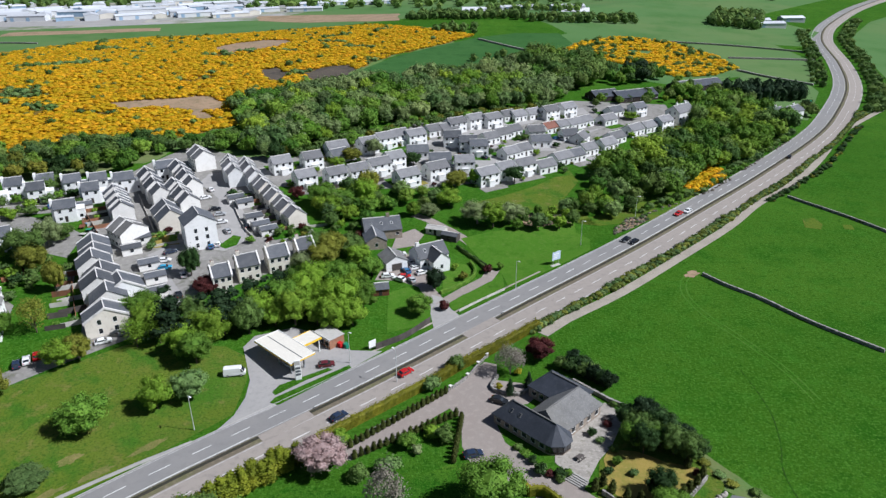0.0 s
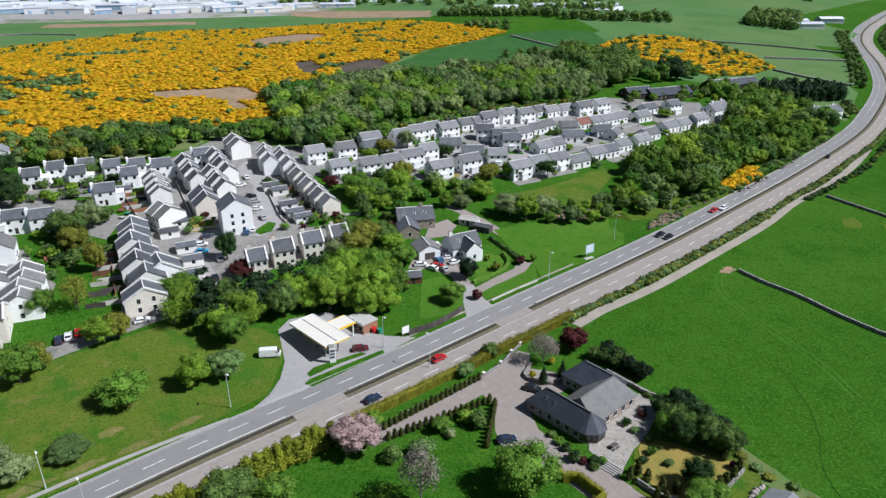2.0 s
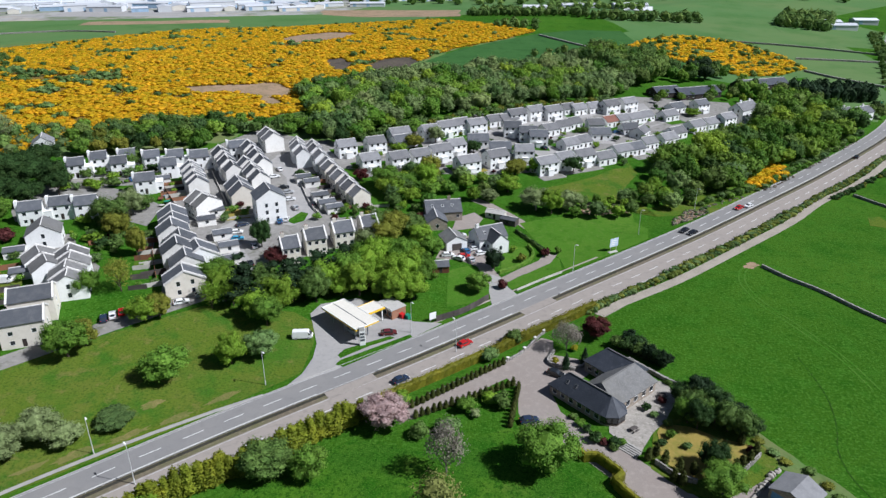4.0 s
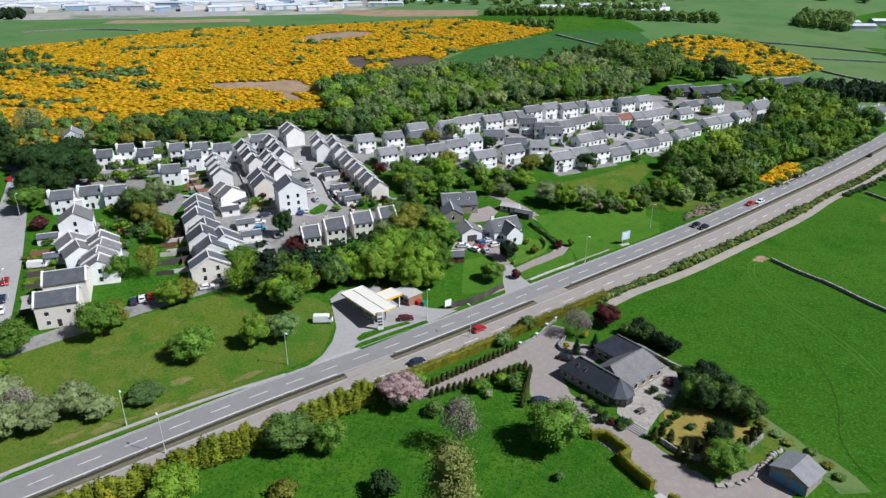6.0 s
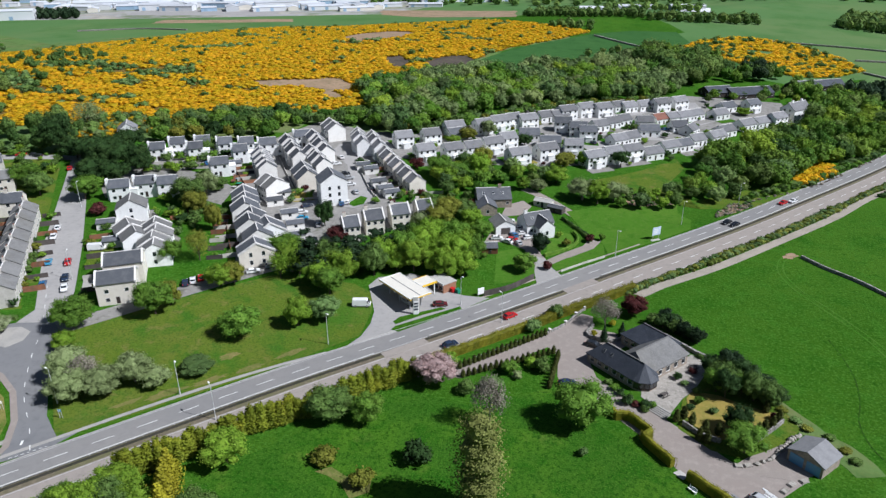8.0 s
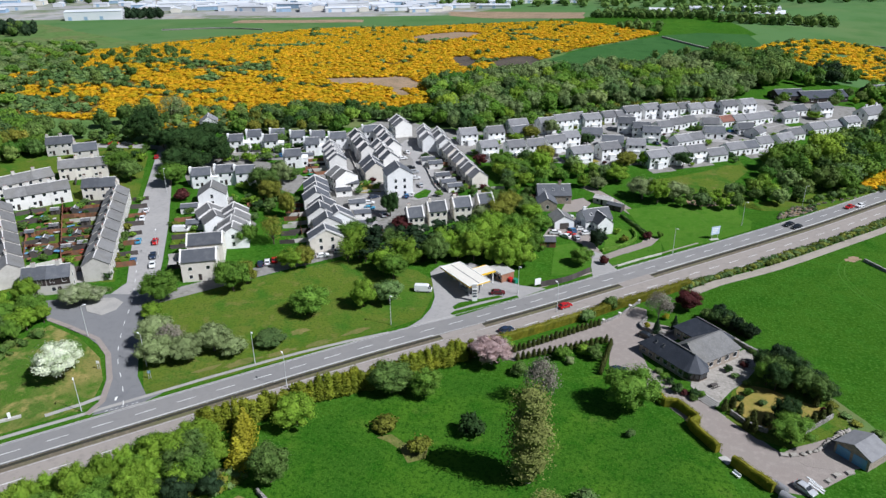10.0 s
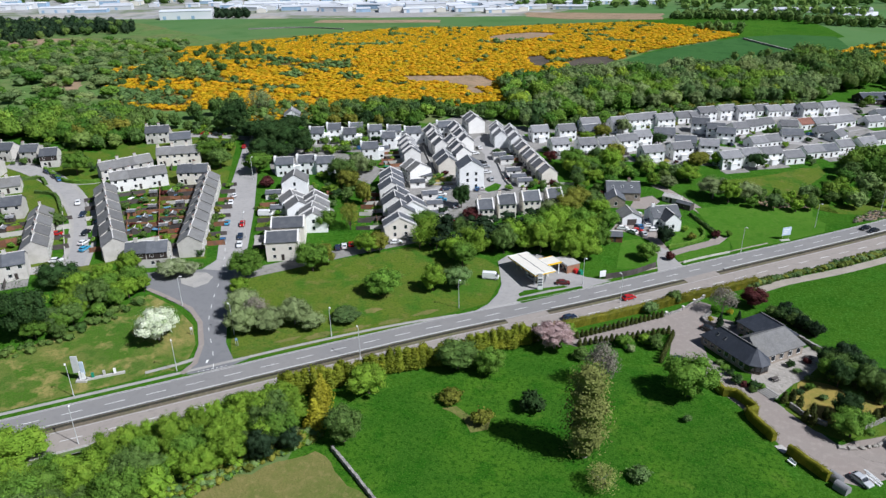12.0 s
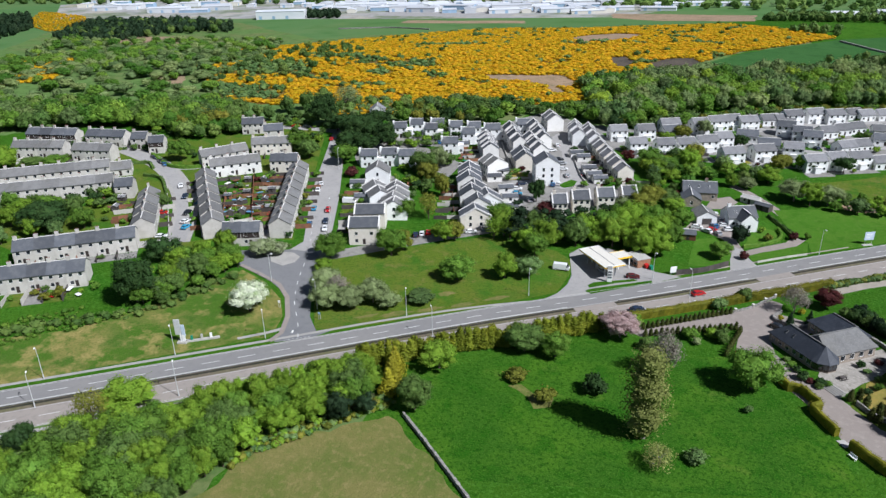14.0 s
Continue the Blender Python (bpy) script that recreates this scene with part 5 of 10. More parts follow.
patch("lawn", [(-0.1, 181.4), (4.8, 185.2), (8.8, 190.4), (9.5, 194.4), (7.5, 198.7), (1.9, 199.9), (-0.0, 193.9)], 0.036, "mown_grass", "bright garden lawn inside the clipped hedge", "lawn")
patch("lawn", [(-16.5, 178.7), (-10.3, 182.8), (-6.7, 177.9), (-3.6, 173.1), (-3.0, 164.2), (-8.8, 159.5), (-15.1, 156.7)], 0.036, "mown_grass", "bright garden lawn beside the cabin", "lawn")
patch("drive_mouth", [(-3.4, 178.6), (-0.3, 177.1), (2.4, 170.4), (5.0, 166.1), (-0.1, 160.5), (-2.3, 159.3), (-3.4, 167.5)], 0.048, "street", "worn asphalt mouth of the drive at the main road", "drive")
# petrol station forecourt
patch("forecourt", [(-49.3, 115.3), (-47.0, 120.6), (-46.2, 127.3), (-46.8, 133.9), (-49.7, 141.6), (-52.1, 147.7), (-50.4, 153.0), (-40.9, 157.9), (-32.0, 154.6), (-27.3, 150.0), (-23.5, 147.9), (-15.5, 147.5), (-22.8, 139.5), (-32.3, 131.0), (-39.5, 122.6)], 0.055, "street", "grey asphalt forecourt of a petrol station", "forecourt")
patch("grass_island", [(-39.9, 125.3), (-39.1, 127.3), (-23.4, 141.0), (-22.5, 139.5), (-37.7, 124.4)], 0.13, "pasture", "narrow kerbed grass strip by the forecourt", "grass")
patch("grass_island", [(-40.3, 129.5), (-39.2, 132.3), (-28.6, 139.7), (-27.2, 138.9), (-33.0, 134.5), (-39.3, 128.2)], 0.13, "pasture", "narrow kerbed grass strip by the forecourt", "grass")

# drives and tracks
TRACK = [(27.5, 155.8), (34.7, 163.5), (54.3, 180.1), (78.6, 204.3), (105.5, 231.9), (125.2, 255.5), (143.8, 273.4), (165.5, 298.4), (183.0, 321.4), (205.8, 353.9), (228.9, 381.0), (265.1, 417.7)]
tagged(ribbon("farm_track", TRACK, 1.7, -1.7, 0.05, M["track"]), "pale earth track along the field edge", "track", kind="structure")
DRIVE = [(-2.5, 169.9), (0.4, 174.0), (6.6, 181.5), (13.7, 189.1), (16.8, 197.0), (14.6, 205.6), (9.7, 214.2), (2.3, 224.1), (-5.5, 232.4), (-11.3, 236.9)]
tagged(ribbon("driveway", DRIVE, 2.0, -2.0, 0.05, M["gravel"]), "curving grey drive up to the houses", "driveway", kind="structure")
patch("house_yard", [(-21.2, 186.0), (-19.5, 196.1), (-11.5, 204.8), (-5.2, 199.1), (-3.6, 184.3), (0.3, 176.4), (-1.8, 169.6), (-4.4, 173.2), (-7.4, 182.7), (-14.0, 186.3)], 0.06, "gravel", "gravel yard with parked cars before garage", "yard")
patch("house_yard", [(-16.6, 218.8), (-10.6, 224.5), (-7.1, 219.8), (-9.8, 211.0), (-17.8, 207.3)], 0.06, "gravel", "pinkish paved terrace before the dark-roofed house", "yard")
patch("gravel_yard", [(-22.0, 106.7), (-18.2, 105.6), (-8.3, 113.4), (2.2, 123.1), (4.8, 119.4), (4.9, 110.0), (7.0, 103.7), (12.5, 100.8), (17.2, 97.1), (22.3, 91.3), (25.9, 86.7), (29.7, 79.8), (36.8, 73.1), (43.5, 73.0), (48.5, 77.4), (53.5, 82.0), (54.5, 84.8), (47.1, 84.5), (40.2, 85.2), (33.9, 91.9), (29.9, 95.8), (26.9, 99.2), (21.8, 102.5), (14.2, 111.1), (12.3, 119.1), (14.8, 123.1), (20.4, 124.8), (24.3, 129.5), (19.6, 133.0), (13.8, 134.3), (14.1, 141.1), (11.1, 142.3), (2.1, 130.9), (-8.9, 120.2), (-19.0, 111.6)], 0.05, "gravel", "broad pinkish gravel drive and yard round the house", "driveway")
patch("stone_terrace", [(24.4, 108.1), (29.0, 116.1), (38.2, 125.2), (41.0, 121.6), (40.5, 117.5), (36.4, 109.4), (33.2, 105.6), (29.8, 99.4), (26.8, 101.0), (24.0, 104.9)], 0.09, "flagstone", "pale flagstone terrace beside the house", "terrace")
patch("garden_bank", [(30.8, 94.5), (34.3, 110.1), (41.8, 120.3), (48.9, 114.3), (54.7, 105.5), (56.6, 98.1), (52.1, 93.0), (47.7, 89.9), (42.6, 86.7), (36.5, 88.3)], 0.08, "rough_grass", "rough grassy garden bank below the evergreens", "garden")
patch("weedy_strip", [(40.5, 124.5), (48.0, 119.5), (55.5, 107.5), (60.0, 100.5), (66.5, 92.0), (69.0, 86.0), (63.0, 84.5), (58.0, 95.0), (53.0, 102.5), (46.5, 115.5)], 0.045, "heath", "rank brown and green weeds along the field edge", "weeds")
patch("gold_lawn", [(32.7, 99.9), (35.6, 108.5), (41.4, 108.2), (46.8, 104.8), (52.5, 103.2), (50.8, 99.7), (44.6, 95.2), (38.8, 91.7), (34.7, 95.6)], 0.14, "lawn_gold", "sunburnt golden garden lawn", "lawn")
patch("gravel_yard", [(41.2, 85.2), (48.9, 92.2), (52.4, 93.1), (57.0, 85.1), (51.8, 81.7), (44.7, 81.9)], 0.07, "gravel", "grey gravel apron before the stone shed", "driveway")

WHEELS = [(79.0, 192.0), (75.6, 188.0), (73.2, 178.6), (74.9, 166.7), (80.1, 153.8), (84.9, 140.9), (86.6, 133.1), (87.6, 125.8)]
for _o in (-0.85, 0.85):
    tagged(ribbon("wheel_track", WHEELS, _o + 0.22, _o - 0.22, 0.03, M["worn_pasture"], step=2.0), "faint pale wheel track across the pasture", "track", kind="structure")
for _q in ([(133.0, 231.0), (136.0, 239.5), (140.5, 240.5), (141.0, 234.0), (138.0, 229.0)], [(146.5, 229.0), (148.0, 233.5), (151.0, 233.0), (150.0, 228.5)]):
    patch("worn_patch", _q, 0.03, "rough_grass", "yellowed patch of thin grass in the pasture", "grass")
tagged(ribbon("trodden_path", [(74.6, 138.4), (75.2, 128.7), (74.8, 119.8), (72.6, 110.4), (69.8, 102.7), (69.3, 95.1), (71.1, 88.4)], 0.13, -0.13, 0.03, M["dark_grass"], step=2.0), "thin dark trodden line across the pasture", "track", kind="structure")
patch("gateway", blotch(79.5, 192.3, 3.4, 2.0, 5), 0.04, "bare_earth", "bare trodden earth at the field gateway", "clearing")

# ---- east estate: white houses ----
EAST = 30.0


def east_house(x, y, yaw, length, roof, tall=True):
    lab = {"tile_grey": "white rendered house with grey tiled gable roof", "slate": "white rendered house with dark slate gable roof", "tile_red": "white rendered house with brown-red tiled roof"}[roof]
    key = (roof, tall, length > 9.3)
    m = pose(x, y, terrain(x, y), 0, 0, yaw)
    if key in EAST_PROTO:
        return copy_thing(EAST_PROTO[key], m)
    EAST_PROTO[key] = gable_house("house", lab, 9.8 if length > 9.3 else 8.4, 7.6, 4.9 if tall else 3.0, 7.2 if tall else 5.4, "harling_white", roof, m,
                                  group="white estate houses", chimney=(), storeys=2 if tall else 1, front=3, back=0, gable=1, porch=tall)
    return EAST_PROTO[key]


EAST_PROTO = {}


def east_plot(x, y, yaw, length, seed):
    """Drive, lawn and shrubs round one detached house."""
    rnd = random.Random(seed)
    m = pose(x, y, 0, 0, 0, yaw)
    for y0, y1, choice in ((-8.6, -3.9, ("paving", "pasture", "street")), (3.9, 9.2, ("pasture", "pasture", "meadow", "paving"))):
        quad = [m @ Vector(c) for c in ((-length / 2 - 1, y0, 0), (length / 2 + 1, y0, 0), (length / 2 + 1, y1, 0), (-length / 2 - 1, y1, 0))]
        patch("garden_plot", [(v.x, v.y) for v in quad], 0.065, rnd.choice(choice), "small garden of a white estate house", "garden")
    for _ in range(2):
        v = m @ Vector((rnd.choice((-1, 1)) * (length / 2 + rnd.uniform(0.6, 2.0)), rnd.uniform(-8, 9), 0))
        h = rnd.uniform(1.2, 3.4)
        bush(rnd.choice(("sycamore", "ash", "lime", "scrub", "holm", "olive")), v.x, v.y, h)


for _i, (x, y, yaw, length, roof, tall) in enumerate((
        (-56.9, 261.1, 33, 8.2, "tile_grey", True),
        (-45.1, 265.6, 32, 8.9, "tile_grey", True),
        (-36.8, 270.7, 33, 7.6, "tile_grey", True),
        (-28.7, 278.8, 34, 9.5, "tile_grey", True),
        (-22.7, 287.9, 33, 8.6, "tile_grey", True),
        (-15.9, 267.0, 33, 10.4, "tile_grey", True),
        (-4.0, 276.9, 33, 9.9, "tile_grey", True),
        (-69.8, 275.9, 31, 7.8, "tile_grey", True),
        (-58.1, 283.1, 31, 8.3, "tile_grey", True),
        (-49.5, 298.4, 30, 10.2, "tile_grey", True),
        (-48.0, 293.4, 38, 9.1, "slate", False),
        (-36.3, 306.1, 34, 9.1, "tile_grey", True),
        (-29.0, 314.4, 35, 9.5, "tile_grey", True),
        (-22.8, 320.1, 35, 7.5, "tile_grey", True),
        (-15.2, 321.1, 34, 10.3, "tile_grey", True),
        (-12.9, 302.9, 8, 10.4, "slate", False),
        (-2.4, 293.6, 6, 11.2, "slate", False),
        (3.1, 320.9, 4, 7.7, "slate", True),
        (10.6, 314.6, 4, 8.7, "slate", True),
        (15.4, 309.2, 4, 7.5, "slate", True),
        (8.4, 286.5, 6, 8.7, "tile_grey", True),
        (-6.1, 336.2, 34, 10.2, "tile_grey", False),
        (0.6, 339.6, 34, 10.7, "tile_grey", False),
        (4.5, 343.4, 34, 10.0, "tile_grey", True),
        (14.4, 351.7, 35, 10.3, "tile_grey", True),
        (23.6, 354.3, 35, 9.6, "tile_grey", True),
        (32.8, 367.8, 35, 8.3, "tile_grey", False),
        (38.4, 368.2, 35, 8.3, "tile_grey", False),
        (46.9, 373.5, 35, 9.3, "tile_grey", False),
)):
    east_house(x, y, yaw, length, roof, tall)
    east_plot(x, y, yaw, min(max(length, 7.5), 10), 700 + _i)
for _i, (x, y, yaw, length, roof, tall) in enumerate((
        (56.4, 374.1, 35, 11.3, "tile_grey", True),
        (67.1, 381.5, 35, 10.5, "tile_grey", True),
        (21.1, 327.4, 36, 7.9, "tile_grey", False),
        (27.4, 334.7, 36, 9.3, "tile_grey", False),
        (33.5, 341.0, 37, 9.1, "tile_grey", False),
        (45.4, 341.6, 10, 7.9, "tile_grey", False),
        (53.5, 349.0, 38, 9.9, "tile_red", False),
        (60.1, 353.0, 37, 8.2, "tile_grey", False),
        (67.0, 357.6, 37, 9.8, "tile_grey", False),
        (73.8, 363.3, 37, 9.2, "tile_grey", False),
        (46.2, 326.2, 8, 11.5, "slate", False),
        (62.0, 338.2, 18, 8.9, "slate", False),
        (66.9, 333.5, 60, 5.4, "tile_grey", False),
        (35.6, 311.7, 36, 8.1, "tile_grey", False),
        (29.4, 306.1, 36, 6.4, "tile_grey", False),
        (16.9, 272.4, 34, 11.0, "tile_grey", True),
        (25.2, 280.2, 34, 7.8, "tile_grey", True),
        (34.1, 286.0, 34, 9.7, "tile_grey", True),
        (43.6, 290.2, 34, 11.2, "tile_grey", False),
        (52.9, 302.0, 35, 10.7, "tile_grey", False),
        (59.8, 306.8, 35, 7.2, "slate", False),
        (67.4, 316.6, 36, 9.1, "tile_grey", False),
        (78.3, 325.4, 38, 11.3, "tile_grey", False),
        (84.8, 336.7, 38, 12.3, "tile_grey", False),
        (97.7, 351.3, 38, 12.5, "tile_grey", False),
        (106.7, 357.9, 38, 12.8, "tile_grey", False),
        (116.1, 362.7, 38, 12.6, "tile_grey", True),
        (87.2, 368.1, 36, 9.4, "tile_grey", False),
        (94.4, 384.9, 36, 9.7, "slate", False),
        (108.5, 388.1, 30, 8.5, "slate", True),
)):
    east_house(x, y, yaw, length, roof, tall)
    east_plot(x, y, yaw, min(max(length, 7.5), 10), 800 + _i)
gable_house("house", "large white three-storey house with hipped grey roof ends", 15, 9, 7.2, 10.5, "harling_white", "tile_grey", pose(128.8, 375.4, terrain(128.8, 375.4), 0, 0, 42), storeys=3, front=5, back=5, gable=2, chimney=(0.2, 0.8))

# ---- central estate: stepped grey terraces ----
GR = "stepped terrace houses"
TL = "grey harled terrace house with slate roof and raised skews"
KW = dict(skew=1, chimney=(), front=2, back=2, gable=0)
terrace("terrace_house", TL, -112.3, 218.7, -121.4, 234.4, 6, 7.2, 5.6, 8.2, "harling_pale", "slate", GR, jog=0.7, saw=0.5, **KW)
terrace("terrace_house", TL, -104.2, 233.8, -116.9, 253.3, 4, 6.6, 5.6, 8.2, "harling_pale", "slate", GR, jog=0.8, saw=0.6, **KW)
terrace("terrace_house", TL, -95.4, 242.9, -108.1, 262.7, 4, 6.4, 5.6, 8.2, "harling_pale", "slate", GR, jog=0.8, saw=0.6, **KW)
terrace("terrace_house", TL, -91.4, 226.8, -102.2, 241.9, 4, 7.0, 5.8, 8.6, "harling_pale", "slate", GR, jog=0.8, saw=0.6, **KW)
terrace("terrace_house", TL, -93.6, 214.0, -100.4, 224.7, 2, 9.0, 4.6, 8.0, "harling_cream", "slate", GR, **KW)
terrace("terrace_house", TL, -51.9, 221.6, -73.4, 254.2, 7, 6.8, 4.4, 7.0, "harling_cream", "tile_grey", GR, jog=0.9, saw=0.5, **KW)
terrace("terrace_house", TL, -83.2, 257.1, -90.7, 273.0, 3, 6.4, 5.4, 8.0, "harling_white", "tile_grey", GR, jog=0.8, saw=0.6, **KW)
terrace("terrace_house", TL, -74.7, 254.6, -83.3, 270.7, 3, 6.4, 5.4, 8.0, "harling_white", "tile_grey", GR, jog=0.8, saw=0.6, **KW)
terrace("terrace_house", TL, -100.9, 273.8, -107.1, 281.9, 2, 8.5, 5.6, 8.4, "harling_pale", "tile_grey", GR, **KW)
terrace("terrace_house", TL, -106.0, 184.0, -112.2, 195.3, 2, 9, 5.2, 7.8, "harling_pale", "slate", GR, **KW)
terrace("terrace_house", TL, -91.3, 159.6, -105.1, 183.7, 4, 9.4, 5.0, 8.0, "harling_pale", "slate", GR, jog=1.6, saw=0.9, **KW)
terrace("terrace_house", TL, -102.0, 203.0, -108.8, 208.3, 2, 10, 5.0, 7.8, "harling_pale", "slate_light", GR, **KW)
terrace("terrace_house", "cream harled end house with stepped slate roofs", -88.4, 151.1, -91.6, 156.5, 1, 11, 4.6, 7.6, "harling_cream", "slate", GR, skew=2, chimney=(), front=2, back=2, gable=2)
terrace("terrace_house", "white gabled house with broad blank gable wall", -89.6, 165.6, -94.2, 172.3, 1, 11, 4.2, 7.6, "harling_white", "slate", GR, skew=2, chimney=(), front=2, back=2, gable=0)
gable_house("flat_block", "tall cream three-storey block with slate gable roof", 9, 10.0, 9.0, 12.2, "harling_white", "slate", pose(-81.7, 206.0, terrain(-81.7, 206.0), 0, 0, 120), "flats", storeys=3, front=2, back=2, gable=2, chimney=())
for x, y, yaw, length in ((-66.4, 178.0, 31, 7.0), (-60.4, 185.2, 21, 8.0), (-52.8, 191.9, 35, 8.0), (-45.3, 198.0, 38, 7.0)):
    gable_house("house", "cream villa with slate roof and tall windows", length - 1.4, 7.5, 5.3, 7.8, "harling_cream", "slate", pose(x, y, terrain(x, y), 0, 0, 27), group="row of cream villas", storeys=2, front=3, skew=2, chimney=(0.05,))
# white cubic houses at the back
for x, y, yaw, length in ((-166.5, 231.0, 24, 6.0), (-161.9, 239.4, 26, 6.0), (-151.9, 236.0, 27, 6.0), (-152.6, 244.4, 14, 6.0), (-142.7, 245.0, 27, 6.0),
                          (-132.6, 237.9, 25, 6.0), (-134.0, 247.9, 26, 6.0), (-124.9, 249.4, 29, 11.0), (-114.2, 264.0, 24, 7.0), (-134.0, 221.2, 21, 7.0),
                          (-158.2, 189.3, 39, 9.0), (-151.0, 195.1, 32, 9.0), (-143.3, 197.1, 41, 8.0)):
    _cube = gable_house("house", "white cubic house with steep slate roof and flat annex", min(length, 7.2), 6.6, 5.2, 7.4, "harling_white", "slate", pose(x, y, terrain(x, y), 0, 0, 27), group="white back-row houses", front=2, back=0, chimney=())
    _h = min(length, 7.2) / 2
    part("annex", boxes((_h + 0.01, _h + 2.6, -2.6, 2.4, -2.0, 3.7), (_h + 0.01, _h + 2.7, -2.7, 2.5, 3.7, 3.95)), M["harling_white"], _cube, "low flat-roofed white annex")
    part("fin_wall", boxes((-_h - 0.9, -_h - 0.01, -1.3, 1.1, -2.0, 7.9)), M["harling_white"], _cube, "tall white chimney wall")
    window(_cube, _h + 1.3, -2.6, 1.4, 1.2, 1.2, 0)
gable_house("house", "white cottage with gable wall among dark trees", 9, 8, 4.2, 7.0, "harling_white", "tile_grey", pose(-194.9, 254.5, terrain(-194.9, 254.5), 0, 0, 120), chimney=())
gable_house("house", "white house with broad gable and slate roof", 9, 10, 4.6, 7.8, "harling_white", "slate_light", pose(-144.9, 175.2, terrain(-144.9, 175.2), 0, 0, 118), chimney=())
terrace("terrace_house", "white harled terrace house stepping down the street", -118.5, 143.9, -128.0, 163.3, 4, 9.5, 4.6, 7.4, "harling_white", "slate_light", "white street terrace", jog=0.8, skew=1, chimney=(), front=2, back=2)
terrace("terrace_house", "white harled terrace house stepping down the street", -129.1, 152.2, -138.2, 162.5, 2, 9, 4.0, 6.6, "harling_white", "slate_light", "white street terrace", jog=0.8, skew=1, chimney=(), front=2, back=2)
for x, y, yaw, length in ((-119.1, 125.5, 26, 9.4), (-123.3, 135.8, 29, 9.8)):
    gable_house("corner_house", "cream harled corner house with dark slate roof", length + 1.0, 8.5, 6.4, 8.6, "harling_cream", "slate", pose(x, y, terrain(x, y), 0, 0, 27), "house", storeys=2, front=2, back=3, gable=1, skew=2, chimney=())

# ---- grey council terraces by the crescent ----
CG = "grey council terraces"
CL = "grey-brown harled terrace house with slate roof and chimney"
for ax, ay, bx, by, n, wall, roof in (
        (-322.5, 141.1, -299.7, 150.7, 4, "harling_grey", "slate"), (-294.8, 152.7, -276.8, 159.5, 3, "harling_grey", "slate"),
        (-272.0, 159.0, -265.5, 162.3, 1, "harling_grey", "slate"), (-260.2, 158.2, -254.5, 162.1, 1, "harling_grey", "slate"),
        (-310.3, 125.1, -289.2, 135.9, 4, "harling_grey", "slate_light"), (-282.7, 135.7, -265.8, 142.6, 3, "harling_grey", "slate_light"),
        (-287.9, 89.7, -250.4, 127.8, 8, "harling_grey", "slate_light"), (-272.7, 80.5, -234.9, 116.9, 8, "harling_grey", "slate_light"),
        (-229.4, 113.4, -224.0, 117.6, 1, "harling_grey", "slate"), (-211.7, 114.4, -189.1, 90.6, 4, "harling_grey", "slate_light"),
        (-207.5, 139.7, -167.0, 102.0, 6, "harling_grey", "slate_light"), (-178.0, 164.9, -146.3, 112.6, 8, "harling_grey", "slate_light"),
        (-224.3, 153.8, -213.2, 171.3, 3, "harling_grey", "slate_light"), (-212.3, 147.3, -197.9, 162.8, 3, "harling_pale", "slate_light"),
        (-215.7, 178.2, -201.2, 188.5, 3, "harling_cream", "slate_light"), (-241.1, 200.2, -232.4, 206.3, 2, "harling_grey", "slate"),
        (-224.2, 196.6, -217.0, 202.4, 1, "harling_grey", "slate"), (-193.4, 165.1, -182.9, 170.5, 2, "harling_cream", "slate")):
    terrace("terrace_house", CL, ax, ay, bx, by, n, 7.6, 5.0, 7.4, wall, roof, CG, chimney=(0.04,), front=2, back=2, gable=0, dark_upper=ax in (-322.5, -260.2))
terrace("terrace_house", "brown timber-fronted house with slate roof", -161.7, 101.6, -150.8, 108.2, 2, 7.6, 5.0, 7.4, "harling_grey", "slate", CG, chimney=(0.5,), front=2, back=2, dark_upper=True)
terrace("terrace_house", CL, -212.8, 59.2, -186.2, 85.4, 6, 8, 5.0, 7.5, "harling_grey", "slate", CG, chimney=(0.04,), front=2, back=2, gable=0)
terrace("terrace_house", CL, -206.0, 39.9, -180.9, 61.8, 6, 8, 5.0, 7.5, "harling_grey", "slate", CG, chimney=(0.04,), front=2, back=2, gable=0)
gable_house("bungalow", "small grey bungalow with light slate roof", 9, 8, 2.8, 5.4, "harling_grey", "slate_light", pose(-248.9, 131.7, terrain(-248.9, 131.7), 0, 0, 45), storeys=1)
